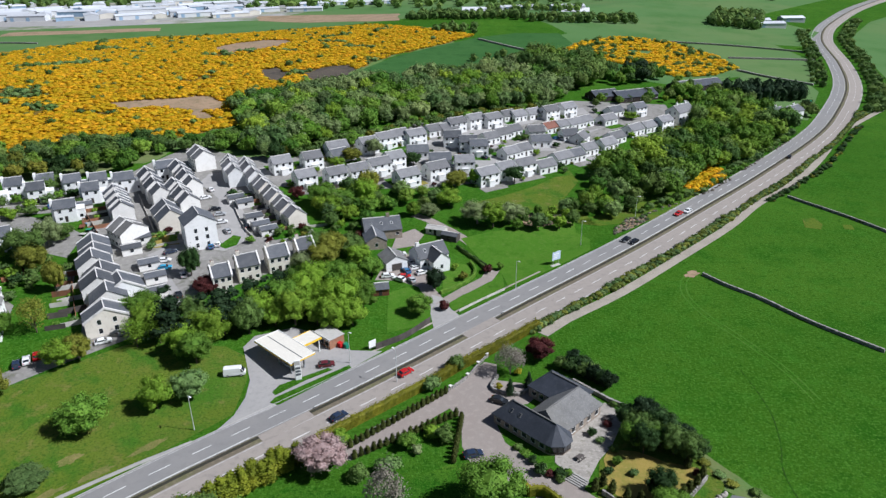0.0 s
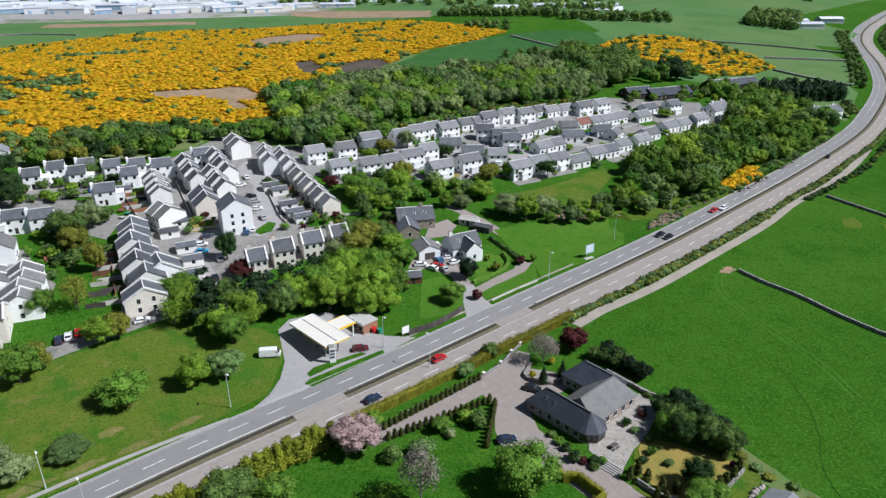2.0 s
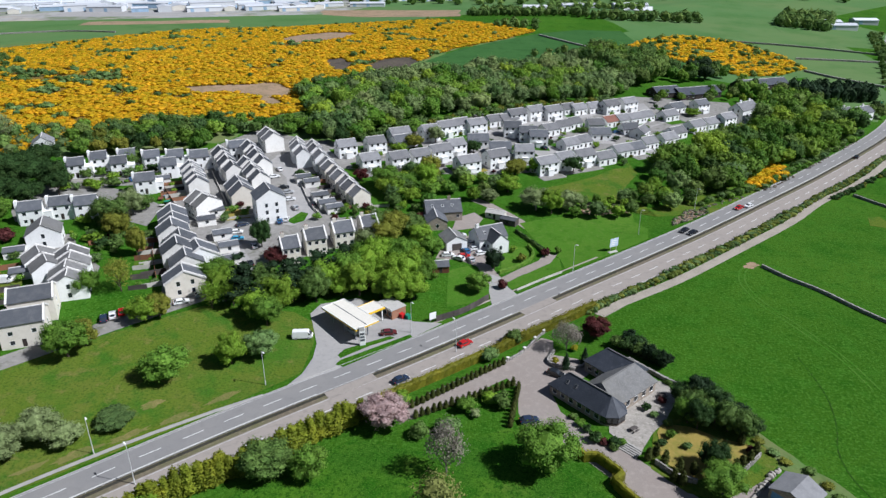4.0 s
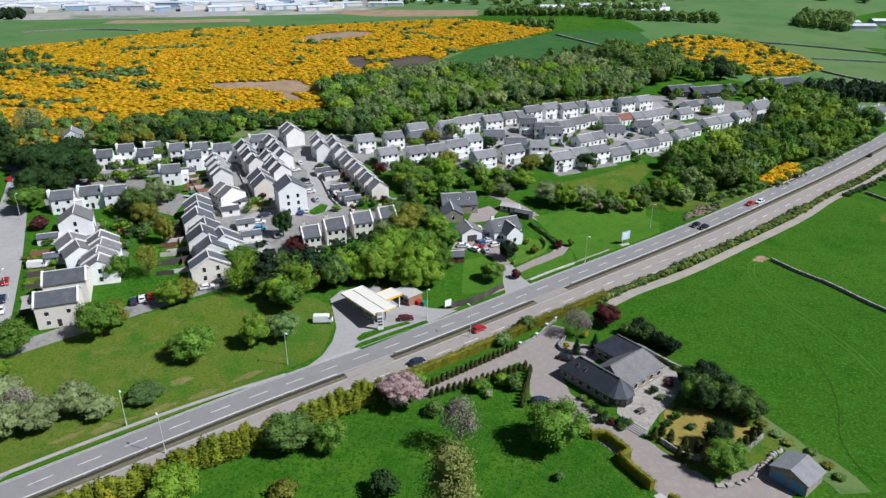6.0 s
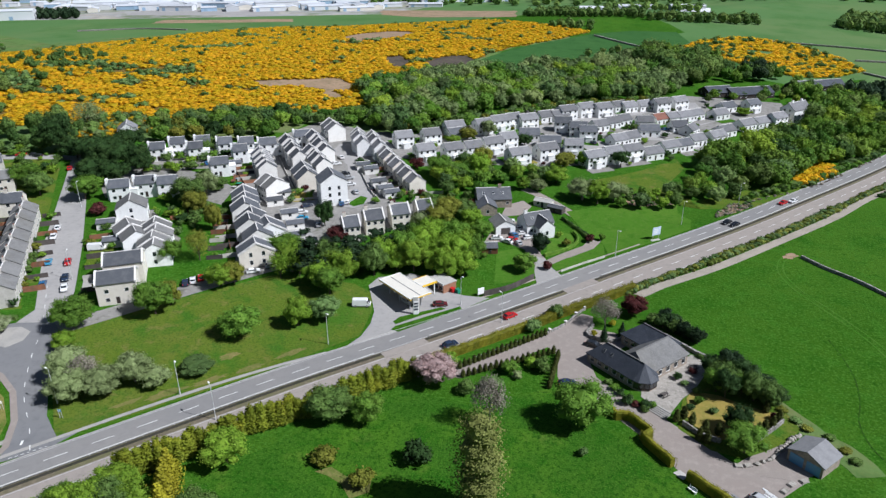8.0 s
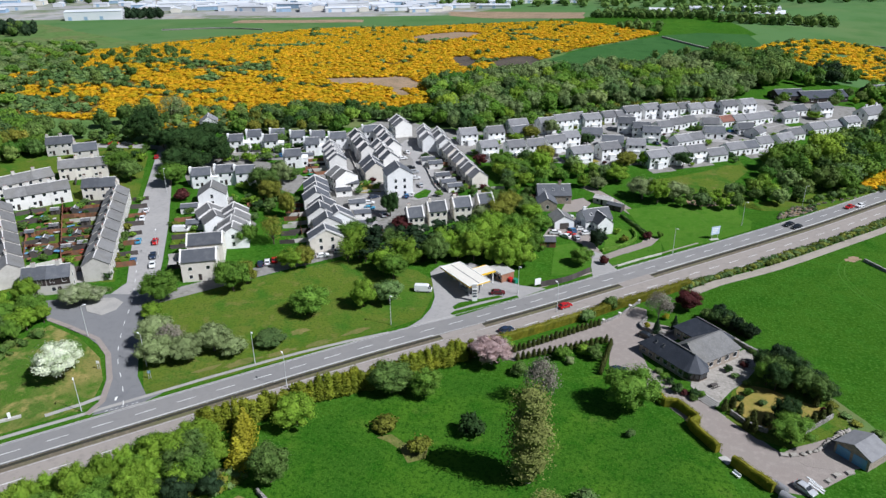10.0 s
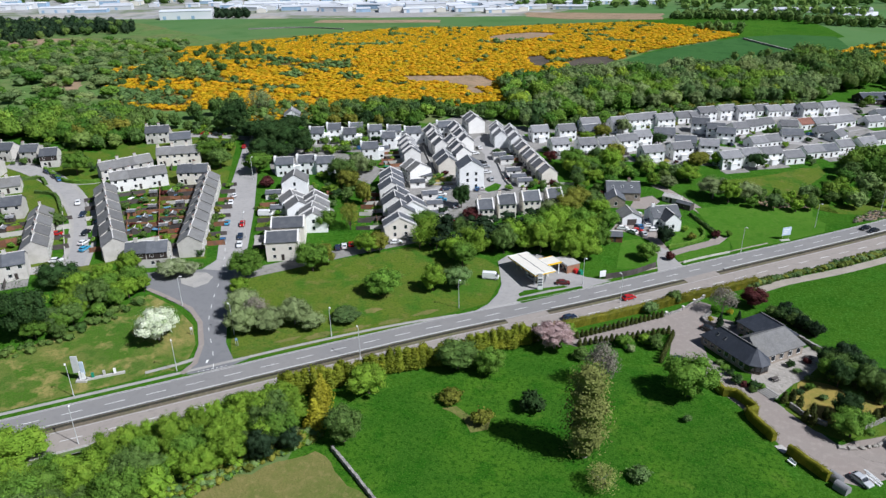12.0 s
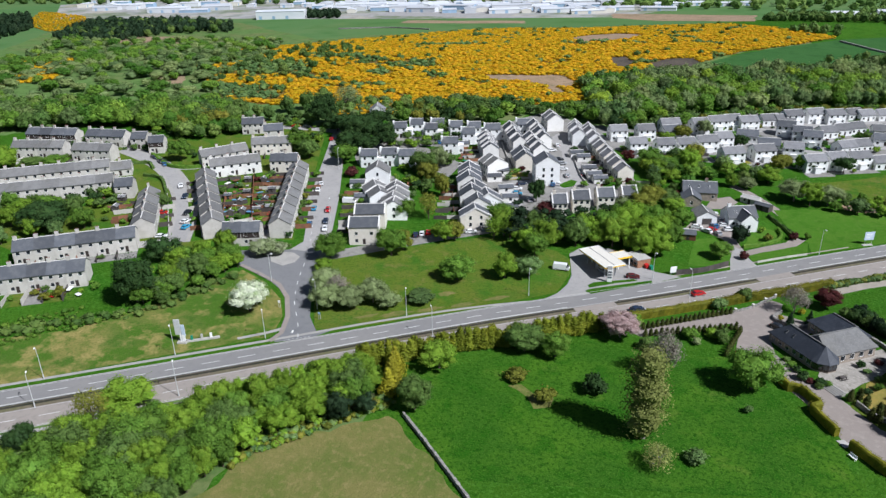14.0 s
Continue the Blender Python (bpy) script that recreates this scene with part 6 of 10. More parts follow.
for _i, (ax, ay, bx, by, n, near, far) in enumerate((
        (-322.5, 141.1, -299.7, 150.7, 4, -4.2, -11), (-294.8, 152.7, -276.8, 159.5, 3, -4.2, -11), (-310.3, 125.1, -289.2, 135.9, 4, -4.2, -12), (-282.7, 135.7, -265.8, 142.6, 3, -4.2, -10),
        (-287.9, 89.7, -250.4, 127.8, 8, -4.2, -7.0), (-272.7, 80.5, -234.9, 116.9, 8, -4.2, -14), (-211.7, 114.4, -189.1, 90.6, 4, -4.2, -13), (-211.7, 114.4, -189.1, 90.6, 4, 4.2, 9),
        (-207.5, 139.7, -167.0, 102.0, 6, 4.2, 14), (-207.5, 139.7, -167.0, 102.0, 6, -4.2, -8), (-178.0, 164.9, -146.3, 112.6, 8, -4.2, -15), (-178.0, 164.9, -146.3, 112.6, 8, 4.2, 10),
        (-224.3, 153.8, -213.2, 171.3, 3, -4.2, -9), (-212.3, 147.3, -197.9, 162.8, 3, -4.2, -12), (-215.7, 178.2, -201.2, 188.5, 3, -4.2, -10), (-212.8, 59.2, -186.2, 85.4, 6, -4.3, -9),
        (-206.0, 39.9, -180.9, 61.8, 6, -4.3, -12), (-112.3, 218.7, -121.4, 234.4, 6, 4.6, 12), (-91.3, 159.6, -105.1, 183.7, 4, 5.8, 13), (-51.9, 221.6, -73.4, 254.2, 7, 4.3, 9))):
    plots(ax, ay, bx, by, n, near, far, 300 + _i)
patch("estate_ground", [(-169.5, 227.8), (-137.5, 218.7), (-122.5, 209.2), (-120.3, 192.4), (-141.2, 199.1), (-161.4, 184.9), (-170.2, 195.0), (-177.0, 209.1)], 0.035, "paving", "paved courts between the white back-row houses", "paving")
plots(-132.0, 124.5, -153.0, 161.0, 6, -1.0, -8.5, 351)
plots(-104.5, 152.0, -118.0, 186.0, 6, -3.5, 1.5, 352)
patch("estate_ground", [(-124.0, 141.0), (-133.5, 150.0), (-143.0, 163.0), (-150.0, 176.0), (-141.0, 183.0), (-131.0, 170.0), (-121.0, 163.5), (-116.0, 148.0)], 0.04, "paving", "paved courts and paths round the white terrace", "paving")

# ---- petrol station ----
ST = pose(-39.7, 142.2, terrain(-39.7, 142.2), 0, 0, -43)


def petrol_canopy():
    root = thing("petrol_canopy", "flat white petrol canopy with yellow fascia on columns", "canopy", at=ST @ Matrix.Diagonal((1, 1, 0.86, 1)))
    top = part("canopy_roof", boxes((-7.9, 7.9, -3.55, 3.55, 5.05, 5.32)), M["canopy_top"], root)
    part("gutter", boxes((-7.7, 7.7, -0.12, 0.12, 5.325, 5.35)), M["slate"], top)
    for a in ((-8.0, 8.0, -3.68, -3.55, 4.75, 5.42), (-8.0, 8.0, 3.55, 3.68, 4.75, 5.42), (-8.0, -7.9, -3.55, 3.55, 4.75, 5.42), (7.9, 8.0, -3.55, 3.55, 4.75, 5.42)):
        part("fascia", boxes(a), M["yellow_paint"], root)
        x0, x1, y0, y1, z0, z1 = a
        part("fascia_band", boxes((x0 - 0.01, x1 + 0.01, y0 - 0.01, y1 + 0.01, 5.2, 5.43)), M["white_paint"], root)
    for x in (-5.2, 0, 5.2):
        for y in (-1.9, 1.9):
            part("column", boxes((x - 0.16, x + 0.16, y - 0.16, y + 0.16, -0.3, 5.05), bevel=0.03), M["steel_sheet"], root)
    low = part("low_canopy", boxes((-2.3, 2.6, 3.8, 9.6, 4.45, 4.75), (-2.4, 2.7, 9.6, 9.7, 4.2, 4.85)), M["canopy_top"], root)
    part("fascia", boxes((2.6, 2.72, 3.8, 9.7, 4.2, 4.85), (-2.42, -2.3, 3.8, 9.7, 4.2, 4.85)), M["yellow_paint"], low)
    for y in (5.0, 9.0):
        part("column", boxes((2.1, 2.35, y - 0.12, y + 0.12, -0.3, 4.45)), M["white_paint"], root)
    return root


petrol_canopy()


def fuel_pump(m):
    root = thing("fuel_pump", "white and yellow fuel pump on a kerbed island", "fuel pump", "fuel pumps", at=m)
    part("island", boxes((-1.1, 1.1, -0.55, 0.55, -0.1, 0.17), bevel=0.03), M["concrete"], root)
    body = part("cabinet", boxes((-0.5, 0.5, -0.3, 0.3, 0.17, 1.75), bevel=0.04), M["white_paint"], root)
    part("display", boxes((-0.35, 0.35, -0.33, 0.33, 1.25, 1.6)), M["glass_dark"], body)
    part("hose_rest", boxes((-0.62, -0.5, -0.2, 0.2, 0.6, 1.4), (0.5, 0.62, -0.2, 0.2, 0.6, 1.4)), M["rubber"], body)
    part("topper", boxes((-0.55, 0.55, -0.12, 0.12, 1.75, 2.05)), M["yellow_paint"], root)
    return root


_pump = fuel_pump(ST @ pose(-5.2, 0.0, 0.05))
for _x in (-1.8, 1.8, 5.2):
    copy_thing(_pump, ST @ pose(_x, 0.0, 0.05))

shop = thing("station_shop", "small flat-roofed brick petrol station shop", "shop", at=pose(-30.1, 152.0, terrain(-30.1, 152.0), 0, 0, -43) @ Matrix.Diagonal((0.72, 0.8, 0.78, 1)))
part("wall", boxes((-4.6, 4.6, -3.0, 3.0, -1.0, 3.3)), M["brick"], shop)
part("roof", boxes((-4.8, 4.8, -3.2, 3.2, 3.3, 3.55)), M["concrete"], shop)
part("parapet", boxes((-4.8, 4.8, -3.32, -3.2, 3.1, 3.9)), M["white_paint"], shop)
for _x in (-3.0, 0.2, 3.0):
    _f = part("window", boxes((_x - 1.1, _x + 1.1, -3.06, -3.0, 0.7, 2.4)), M["white_paint"], shop)
    part("pane", boxes((_x - 1.0, _x + 1.0, -3.09, -3.06, 0.8, 2.3)), M["glass_dark"], _f)
part("door", boxes((-1.8, -0.95, -3.07, -3.0, 0.0, 2.1)), M["glass_dark"], shop)

pylon = thing("price_sign", "tall white petrol price sign on the grass strip", "sign", at=pose(-34.9, 134.6, 0.1, 0, 0, 20))
part("slab", boxes((-0.75, 0.75, -0.14, 0.14, 0.0, 5.6), bevel=0.05), M["white_paint"], pylon)
part("emblem", boxes((-0.6, 0.6, -0.17, 0.17, 4.3, 5.4)), M["concrete"], pylon, "plain pale emblem panel")
for _z in (1.3, 2.2, 3.1):
    part("price_panel", boxes((-0.6, 0.6, -0.165, 0.165, _z, _z + 0.6)), M["slate"], pylon)

# ---- street furniture ----
def lamp_post(m, h=9.2):
    root = thing("street_lamp", "tall pale steel street lamp with short arm", "street lamp", "street lamps", at=m)
    bm = bmesh.new()
    tube(bm, (0, 0, -0.2), (0, 0, 1.3), 0.13, 0.12, 8)
    tube(bm, (0, 0, 1.3), (0, 0, h), 0.085, 0.055, 8)
    part("pole", bm, M["lamp_steel"], root)
    part("arm", tube(bmesh.new(), (0, 0, h - 0.05), (0.9, 0, h + 0.1), 0.045, 0.04, 6), M["lamp_steel"], root)
    part("lantern", boxes((0.55, 1.3, -0.16, 0.16, h + 0.05, h + 0.22), bevel=0.04), M["white_paint"], root)
    part("door_plate", boxes((-0.1, 0.1, -0.14, -0.12, 0.4, 1.0)), M["galvanised"], root)
    return root


_lamp = lamp_post(pose(-54.3, 115.5, 0.03, 0, 0, -45))
for x, y, yaw in ((-81.5, 89.0, -45), (-110.2, 61.5, -45), (-126.2, 44.5, -45), (-147.8, 22.0, -45), (-106.7, 80.4, 160), (-129.4, 87.2, 30),
                  (-111.0, 31.4, 135), (-138.4, 13.2, 135), (-68.9, 81.4, 135), (-10.7, 133.7, 135), (22.5, 183.4, -45), (47.9, 215.7, -45), (72.8, 240.3, -45),
                  (-23.2, 142.0, -45), (-138.2, 131.1, 100), (-167.5, 178.6, 100)):
    copy_thing(_lamp, pose(x, y, terrain(x, y) + 0.02, 0, 0, yaw))


def barrier(u0, u1, off):
    root = thing("crash_barrier", "galvanised steel crash barrier on the median", "barrier", "median barriers")
    n = max(2, int((u1 - u0) / 3.2))
    pts = smooth_line([(x, y, 0) for x, y in MEDIAN], 2.0)
    keep = [p for p in pts if u0 <= (p.x + p.y) * R2 <= u1]
    bm, rows = bmesh.new(), []
    for i, p in enumerate(keep):
        d = (keep[min(i + 1, len(keep) - 1)] - keep[max(i - 1, 0)]).normalized()
        nn = Vector((-d.y, d.x, 0))
        c = p + nn * off
        z = terrain(c.x, c.y)
        row = [bm.verts.new((c + nn * a) + Vector((0, 0, z + b))) for a, b in ((0.05, 0.45), (-0.03, 0.52), (0.05, 0.6), (-0.03, 0.68), (0.05, 0.75), (0.12, 0.75), (0.12, 0.45))]
        if rows:
            for k in range(7):
                bm.faces.new((rows[-1][k], rows[-1][(k + 1) % 7], row[(k + 1) % 7], row[k]))
        rows.append(row)
    part("beam", bm, M["galvanised"], root)
    me = finish(boxes((-0.06, 0.06, -0.06, 0.06, -0.3, 0.7)), "post", M["galvanised"])
    for i in range(0, len(keep), 2):
        d = (keep[min(i + 1, len(keep) - 1)] - keep[max(i - 1, 0)]).normalized()
        c = keep[i] + Vector((-d.y, d.x, 0)) * (off + 0.16)
        part("post", me, None, root, at=pose(c.x, c.y, terrain(c.x, c.y)))
    return root


barrier(-160, 51, -0.25)
barrier(66, 112, -0.25)
barrier(129, 330, -0.25)


def board_sign(x, y, yaw, w, z0, z1, face, label):
    root = thing("road_sign", label, "sign", at=pose(x, y, terrain(x, y), 0, 0, yaw))
    for k in (-w * 0.35, w * 0.35):
        part("post", tube(bmesh.new(), (k, 0.08, -0.2), (k, 0.08, z1), 0.06, 0.06), M["galvanised"], root)
    p = part("panel", boxes((-w / 2, w / 2, -0.04, 0.04, z0, z1), bevel=0.02), M[face], root)
    for i in range(3):
        z = z0 + (z1 - z0) * (0.25 + 0.22 * i)
        part("text_bar", boxes((-w * 0.36, w * (0.1 + 0.1 * i), -0.05, -0.04, z, z + (z1 - z0) * 0.09)), M["white_paint"], p)
    return root


board_sign(37.2, 200.4, 35, 3.6, 1.6, 4.6, "sign_blue", "pale blue hoarding on posts in the lawn")
part("plinth", boxes((-1.8, 1.8, -0.6, 0.6, -0.3, 0.25), bevel=0.05), M["concrete"], None, at=pose(36.9, 199.4, terrain(36.9, 199.4), 0, 0, 35))
tagged(bpy.data.objects["plinth"], "low concrete plinth under the hoarding", "plinth")
board_sign(220.9, 418.9, 20, 4.0, 1.0, 5.0, "green_paint", "green direction sign beside the road")
board_sign(-18.2, 148.8, 40, 2.2, 0.5, 2.6, "white_paint", "white notice board by the station fence")

board_sign(-102.8, 76.2, 20, 0.7, 1.7, 2.4, "blue_paint", "small blue traffic sign on a post")
board_sign(-117.1, 76.0, 20, 0.7, 1.7, 2.4, "white_paint", "small white traffic sign on a post")
totem = thing("estate_totem", "tall pale steel and blue business park totem", "sign", at=pose(-129.2, 49.9, 0.0, 0, 0, 25))
part("plinth", boxes((-1.2, 1.4, -0.9, 0.9, -0.3, 0.7), bevel=0.05), M["concrete"], totem)
part("mast", boxes((-0.35, 0.05, -0.2, 0.2, 0.7, 3.0)), M["white_paint"], totem)
part("panel", boxes((-1.5, 0.1, -0.16, 0.16, 2.6, 7.2), bevel=0.04), M["lamp_steel"], totem, "grey steel panel")
part("blue_panel", boxes((0.2, 1.2, -0.12, 0.12, 2.2, 5.6), bevel=0.03), M["sign_blue"], totem)
part("white_panel", boxes((0.25, 0.95, -0.2, 0.2, 0.7, 2.6)), M["white_paint"], totem)
nameplate = thing("sign_wall", "low stone wall with pale letters-bar panels", "wall", at=pose(-125.2, 53.2, 0.0, 0, 0, 42))
part("wall", boxes((-4.6, 4.6, -0.35, 0.35, -0.3, 0.7), bevel=0.04), M["concrete"], nameplate)
for _x, _m in ((-2.6, "green_paint"), (0.0, "concrete"), (2.4, "white_paint")):
    part("pillar", boxes((_x - 0.3, _x + 0.3, -0.2, 0.2, 0.7, 2.0)), M[_m], nameplate)

# ---- stone house and yard ----
def hip_wing(bm_roof, bm_wall, L, Wd, E, R, hip0, hip1):
    """Walls and a roof along x whose ends are hipped back by hip0 and hip1."""
    box(bm_wall, -L / 2, L / 2, -Wd / 2, Wd / 2, -0.5, E)
    o = 0.35
    z = E - o * (R - E) / (Wd / 2)
    a = [(-L / 2 - o, -Wd / 2 - o, z), (L / 2 + o, -Wd / 2 - o, z), (L / 2 + o, Wd / 2 + o, z), (-L / 2 - o, Wd / 2 + o, z)]
    r = [(-L / 2 + hip0, 0, R), (L / 2 - hip1, 0, R)]
    low = [bm_roof.verts.new(p) for p in a]
    top = [bm_roof.verts.new((p[0], p[1], p[2] + 0.18)) for p in a]
    rd = [bm_roof.verts.new((p[0], p[1], p[2] + 0.18)) for p in r]
    for f in ((top[0], top[1], rd[1], rd[0]), (top[2], top[3], rd[0], rd[1]), (top[1], top[2], rd[1]), (top[3], top[0], rd[0])):
        bm_roof.faces.new(f)
    for i in range(4):
        bm_roof.faces.new((low[i], low[(i + 1) % 4], top[(i + 1) % 4], top[i]))
    bm_roof.faces.new(low[::-1])


villa = thing("stone_house", "long granite steading house with hipped slate roofs", "house", at=pose(24.0, 116.0, 0.1))
VILLA = villa.matrix_basis.inverted()
# Pale slate on the sunlit wing, dark slate on the shaded: lighting as colour.
for _l, _w, _e, _r, _h0, _h1, _m, _roof in ((14.8, 9.4, 2.9, 6.1, 0.5, 2.2, VILLA @ pose(27.75, 118.85, 0.1, 0, 0, 45), "slate_light"),
                                            (11.6, 8.6, 2.9, 5.9, 3.2, 0.5, VILLA @ pose(28.0, 126.8, 0.1, 0, 0, -46), "slate_dark")):
    _br, _bw = bmesh.new(), bmesh.new()
    hip_wing(_br, _bw, _l, _w, _e, _r, _h0, _h1)
    _wing = part("wall", _bw, M["granite"], villa, at=_m)
    _rf = part("roof", _br, M[_roof], villa, at=_m)
    part("ridge", boxes((-_l / 2 + _h0, _l / 2 - _h1, -0.15, 0.15, _r + 0.1, _r + 0.28)), M["slate_light"], _rf)
    for _i in range(5):
        _x = -_l / 2 + 1.6 + _i * (_l - 3.2) / 4
        for _s in (-1, 1):
            window(_wing, _x, _s * _w / 2, 1.5, 1.3, 1.4, 0 if _s < 0 else 180, True)
    for _y in (-1.8, 1.8):
        window(_wing, _l / 2, _y, 1.5, 1.2, 1.4, 90, True)


def rounded_wing():
    """The front wing: a hipped end, and a half-octagon sun room under the same roof at the other. The ridge lies along x."""
    at = VILLA @ pose(19.55, 115.25, 0.1, 0, 0, -45)
    L, half, E, R, over = 14.6, 3.3, 2.6, 5.5, 0.4
    end = L / 2

    def outline(grow):
        k = half + grow
        bow = [(end + k * math.sin(a), -k * math.cos(a)) for a in (radians(q) for q in (22.5, 67.5, 112.5, 157.5))]
        return [(-end - grow, -k), (end, -k)] + bow + [(end, k), (-end - grow, k)]
    wall, roof = bmesh.new(), bmesh.new()
    low, up = ([wall.verts.new((x, y, z)) for x, y in outline(0.0)] for z in (-0.4, E))
    n = len(low)
    for i in range(n):
        wall.faces.new((low[i], low[(i + 1) % n], up[(i + 1) % n], up[i]))
    wall.faces.new(up)
    z = E - over * (R - E) / half
    rim = [roof.verts.new((x, y, z + 0.18)) for x, y in outline(over)]
    under = [roof.verts.new((x, y, z)) for x, y in outline(over)]
    a, b = roof.verts.new((-end + 3.0, 0, R + 0.18)), roof.verts.new((end, 0, R + 0.18))
    roof.faces.new((rim[0], rim[1], b, a))
    for i in range(1, n - 2):
        roof.faces.new((rim[i], rim[i + 1], b))
    roof.faces.new((rim[n - 2], rim[n - 1], a, b))
    roof.faces.new((rim[n - 1], rim[0], a))
    for i in range(n):
        roof.faces.new((under[i], under[(i + 1) % n], rim[(i + 1) % n], rim[i]))
    roof.faces.new(under[::-1])
    body = part("wall", wall, M["granite"], villa, at=at)
    # Dark slate stands in for the shade on this wing's roof.
    top = part("roof", roof, M["slate_dark"], villa, at=at)
    part("ridge", boxes((-end + 3.0, end, -0.14, 0.14, R + 0.12, R + 0.27)), M["slate_light"], top)
    for i in range(1, n - 2):
        (x0, y0), (x1, y1) = outline(0.02)[i], outline(0.02)[i + 1]
        turn = math.degrees(math.atan2(y1 - y0, x1 - x0))
        ln = math.hypot(x1 - x0, y1 - y0)
        glazed = part("glazed_bay", boxes((-ln / 2, ln / 2, -0.05, 0.06, 0.35, E - 0.1)), M["dark_wood"], body, "dark-framed glazed bay", at=pose((x0 + x1) / 2, (y0 + y1) / 2, 0, 0, 0, turn))
        for side in (-1, 1):
            part("pane", boxes((side * ln / 4 - ln / 4 + 0.12, side * ln / 4 + ln / 4 - 0.12, -0.065, -0.05, 0.8, E - 0.3)), M["glass_dark"], glazed)
    for i in range(6):
        x = -end + 1.5 + i * (L - 2.6) / 5
        for side in (-1, 1):
            window(body, x, side * half, 1.45, 1.3, 1.4, 0 if side < 0 else 180, True)
    slope = math.degrees(math.atan((R - E) / half))
    for x in (-3.6, -1.2):
        light = part("rooflight", boxes((-0.35, 0.35, -0.5, 0.5, -0.04, 0.07)), M["slate_light"], villa, at=at @ pose(x, -half * 0.5, E + (R - E) * 0.5 + 0.2, slope))
        part("pane", boxes((-0.28, 0.28, -0.42, 0.42, 0.05, 0.09)), M["glass_dark"], light)


rounded_wing()

shed = thing("farm_shed", "grey fibre-sheet roofed farm shed with blue doors", "shed", at=pose(55.9, 87.8, 0.05, 0, 0, 45))
_b = bmesh.new()
prism(_b, [(-3.6, -0.3), (3.6, -0.3), (3.6, 2.6), (0, 4.1), (-3.6, 2.6)], -3.3, 3.3)
part("wall", _b, M["granite"], shed)
part("roof", roof_slopes(bmesh.new(), 6.6, 7.2, 2.6, 4.1), M["fibre_sheet"], shed)
for _y in (-1.7, 1.7):
    part("door", boxes((-3.36, -3.3, _y - 1.4, _y + 1.4, 0, 2.3)), M["blue_paint"], shed)

# plots above the road
_x, _y = -16.4, 193.6
garage = gable_house("garage", "white gabled garage with dark roller door", 8, 7.2, 2.9, 4.8, "harling_white", "slate_light", pose(_x, _y + 3, terrain(_x, _y), 0, 0, 114), "garage", chimney=(), storeys=1, front=2, back=2, gable=0, door=False)
part("garage_door", boxes((-4.06, -4.0, -1.7, 1.7, 0.0, 2.3)), M["fence_dark"], garage)
_x, _y = -4.8, 199.8
gable_house("house", "white house with slate roof and front gable", 10.5, 8, 3.6, 6.6, "harling_white", "slate", pose(_x, _y, terrain(_x, _y), 0, 0, 30), chimney=(0.05,), storeys=1, front=3, rooflights=2)
gable_house("house_wing", "white gabled house wing with slate roof", 6.5, 6, 3.6, 6.2, "harling_white", "slate", pose(_x + 2.8, _y - 4.0, terrain(_x, _y), 0, 0, 120), "house", chimney=(), storeys=1, front=1, back=1, door=False)
_x, _y = -22.1, 220.0
gable_house("house", "dark-roofed stone bungalow with three rooflights", 13, 10, 3.0, 6.0, "granite", "slate", pose(_x, _y, terrain(_x, _y), 0, 0, 14), chimney=(0.7,), storeys=1, front=4, rooflights=3)
gable_house("house_wing", "dark-roofed garage wing of a bungalow", 8.5, 7, 2.8, 4.8, "granite", "slate", pose(_x - 1.5, _y - 9.0, terrain(_x, _y - 9), 0, 0, 104), "house", chimney=(), storeys=1, front=2, door=False)
_x, _y = -19.0, 178.7
cabin = gable_house("log_cabin", "small red-brown timber cabin with felt roof", 5.2, 4.2, 2.1, 3.2, "cedar", "slate", pose(_x, _y, terrain(_x, _y), 0, 0, 12), "cabin", chimney=(), storeys=1, front=2, gable=0)
_x, _y = -2.6, 221.5
gable_house("outbuilding", "long grey felt-roofed store by the drive", 7, 3.4, 2.2, 2.9, "harling_grey", "concrete", pose(_x, _y, terrain(_x, _y), 0, 0, -20), "shed", chimney=(), storeys=1, front=2, gable=0)
_x, _y = 2.3, 217.2
gable_house("outbuilding", "small dark timber shed by the drive", 6, 3.2, 2.0, 2.6, "fence_dark", "slate", pose(_x, _y, terrain(_x, _y), 0, 0, -25), "shed", chimney=(), storeys=1, front=2, gable=0)

# large dark-roofed school behind the estate
for _x, _y, _L, _W2 in ((95.3, 421.2, 17, 13), (110.5, 422.7, 20, 15), (121.2, 428.7, 15, 13), (164.0, 459.4, 36, 12), (156.5, 454.0, 24, 10)):
    gable_house("school_block", "low dark-roofed school block among trees", _L, _W2, 2.7, 5.6, "dark_wood", "slate_dark", pose(_x, _y, terrain(_x, _y), 0, 0, 22), "school", chimney=(), storeys=1, front=6, back=6, gable=2)
for _x, _y, _L in ((187.4, 389.8, 10), (200.4, 396.1, 11)):
    gable_house("house", "isolated white house with slate roof by the road", _L, 8, 4.6, 7.2, "harling_white", "slate", pose(_x, _y, terrain(_x, _y), 0, 0, 30), chimney=(0.5,))

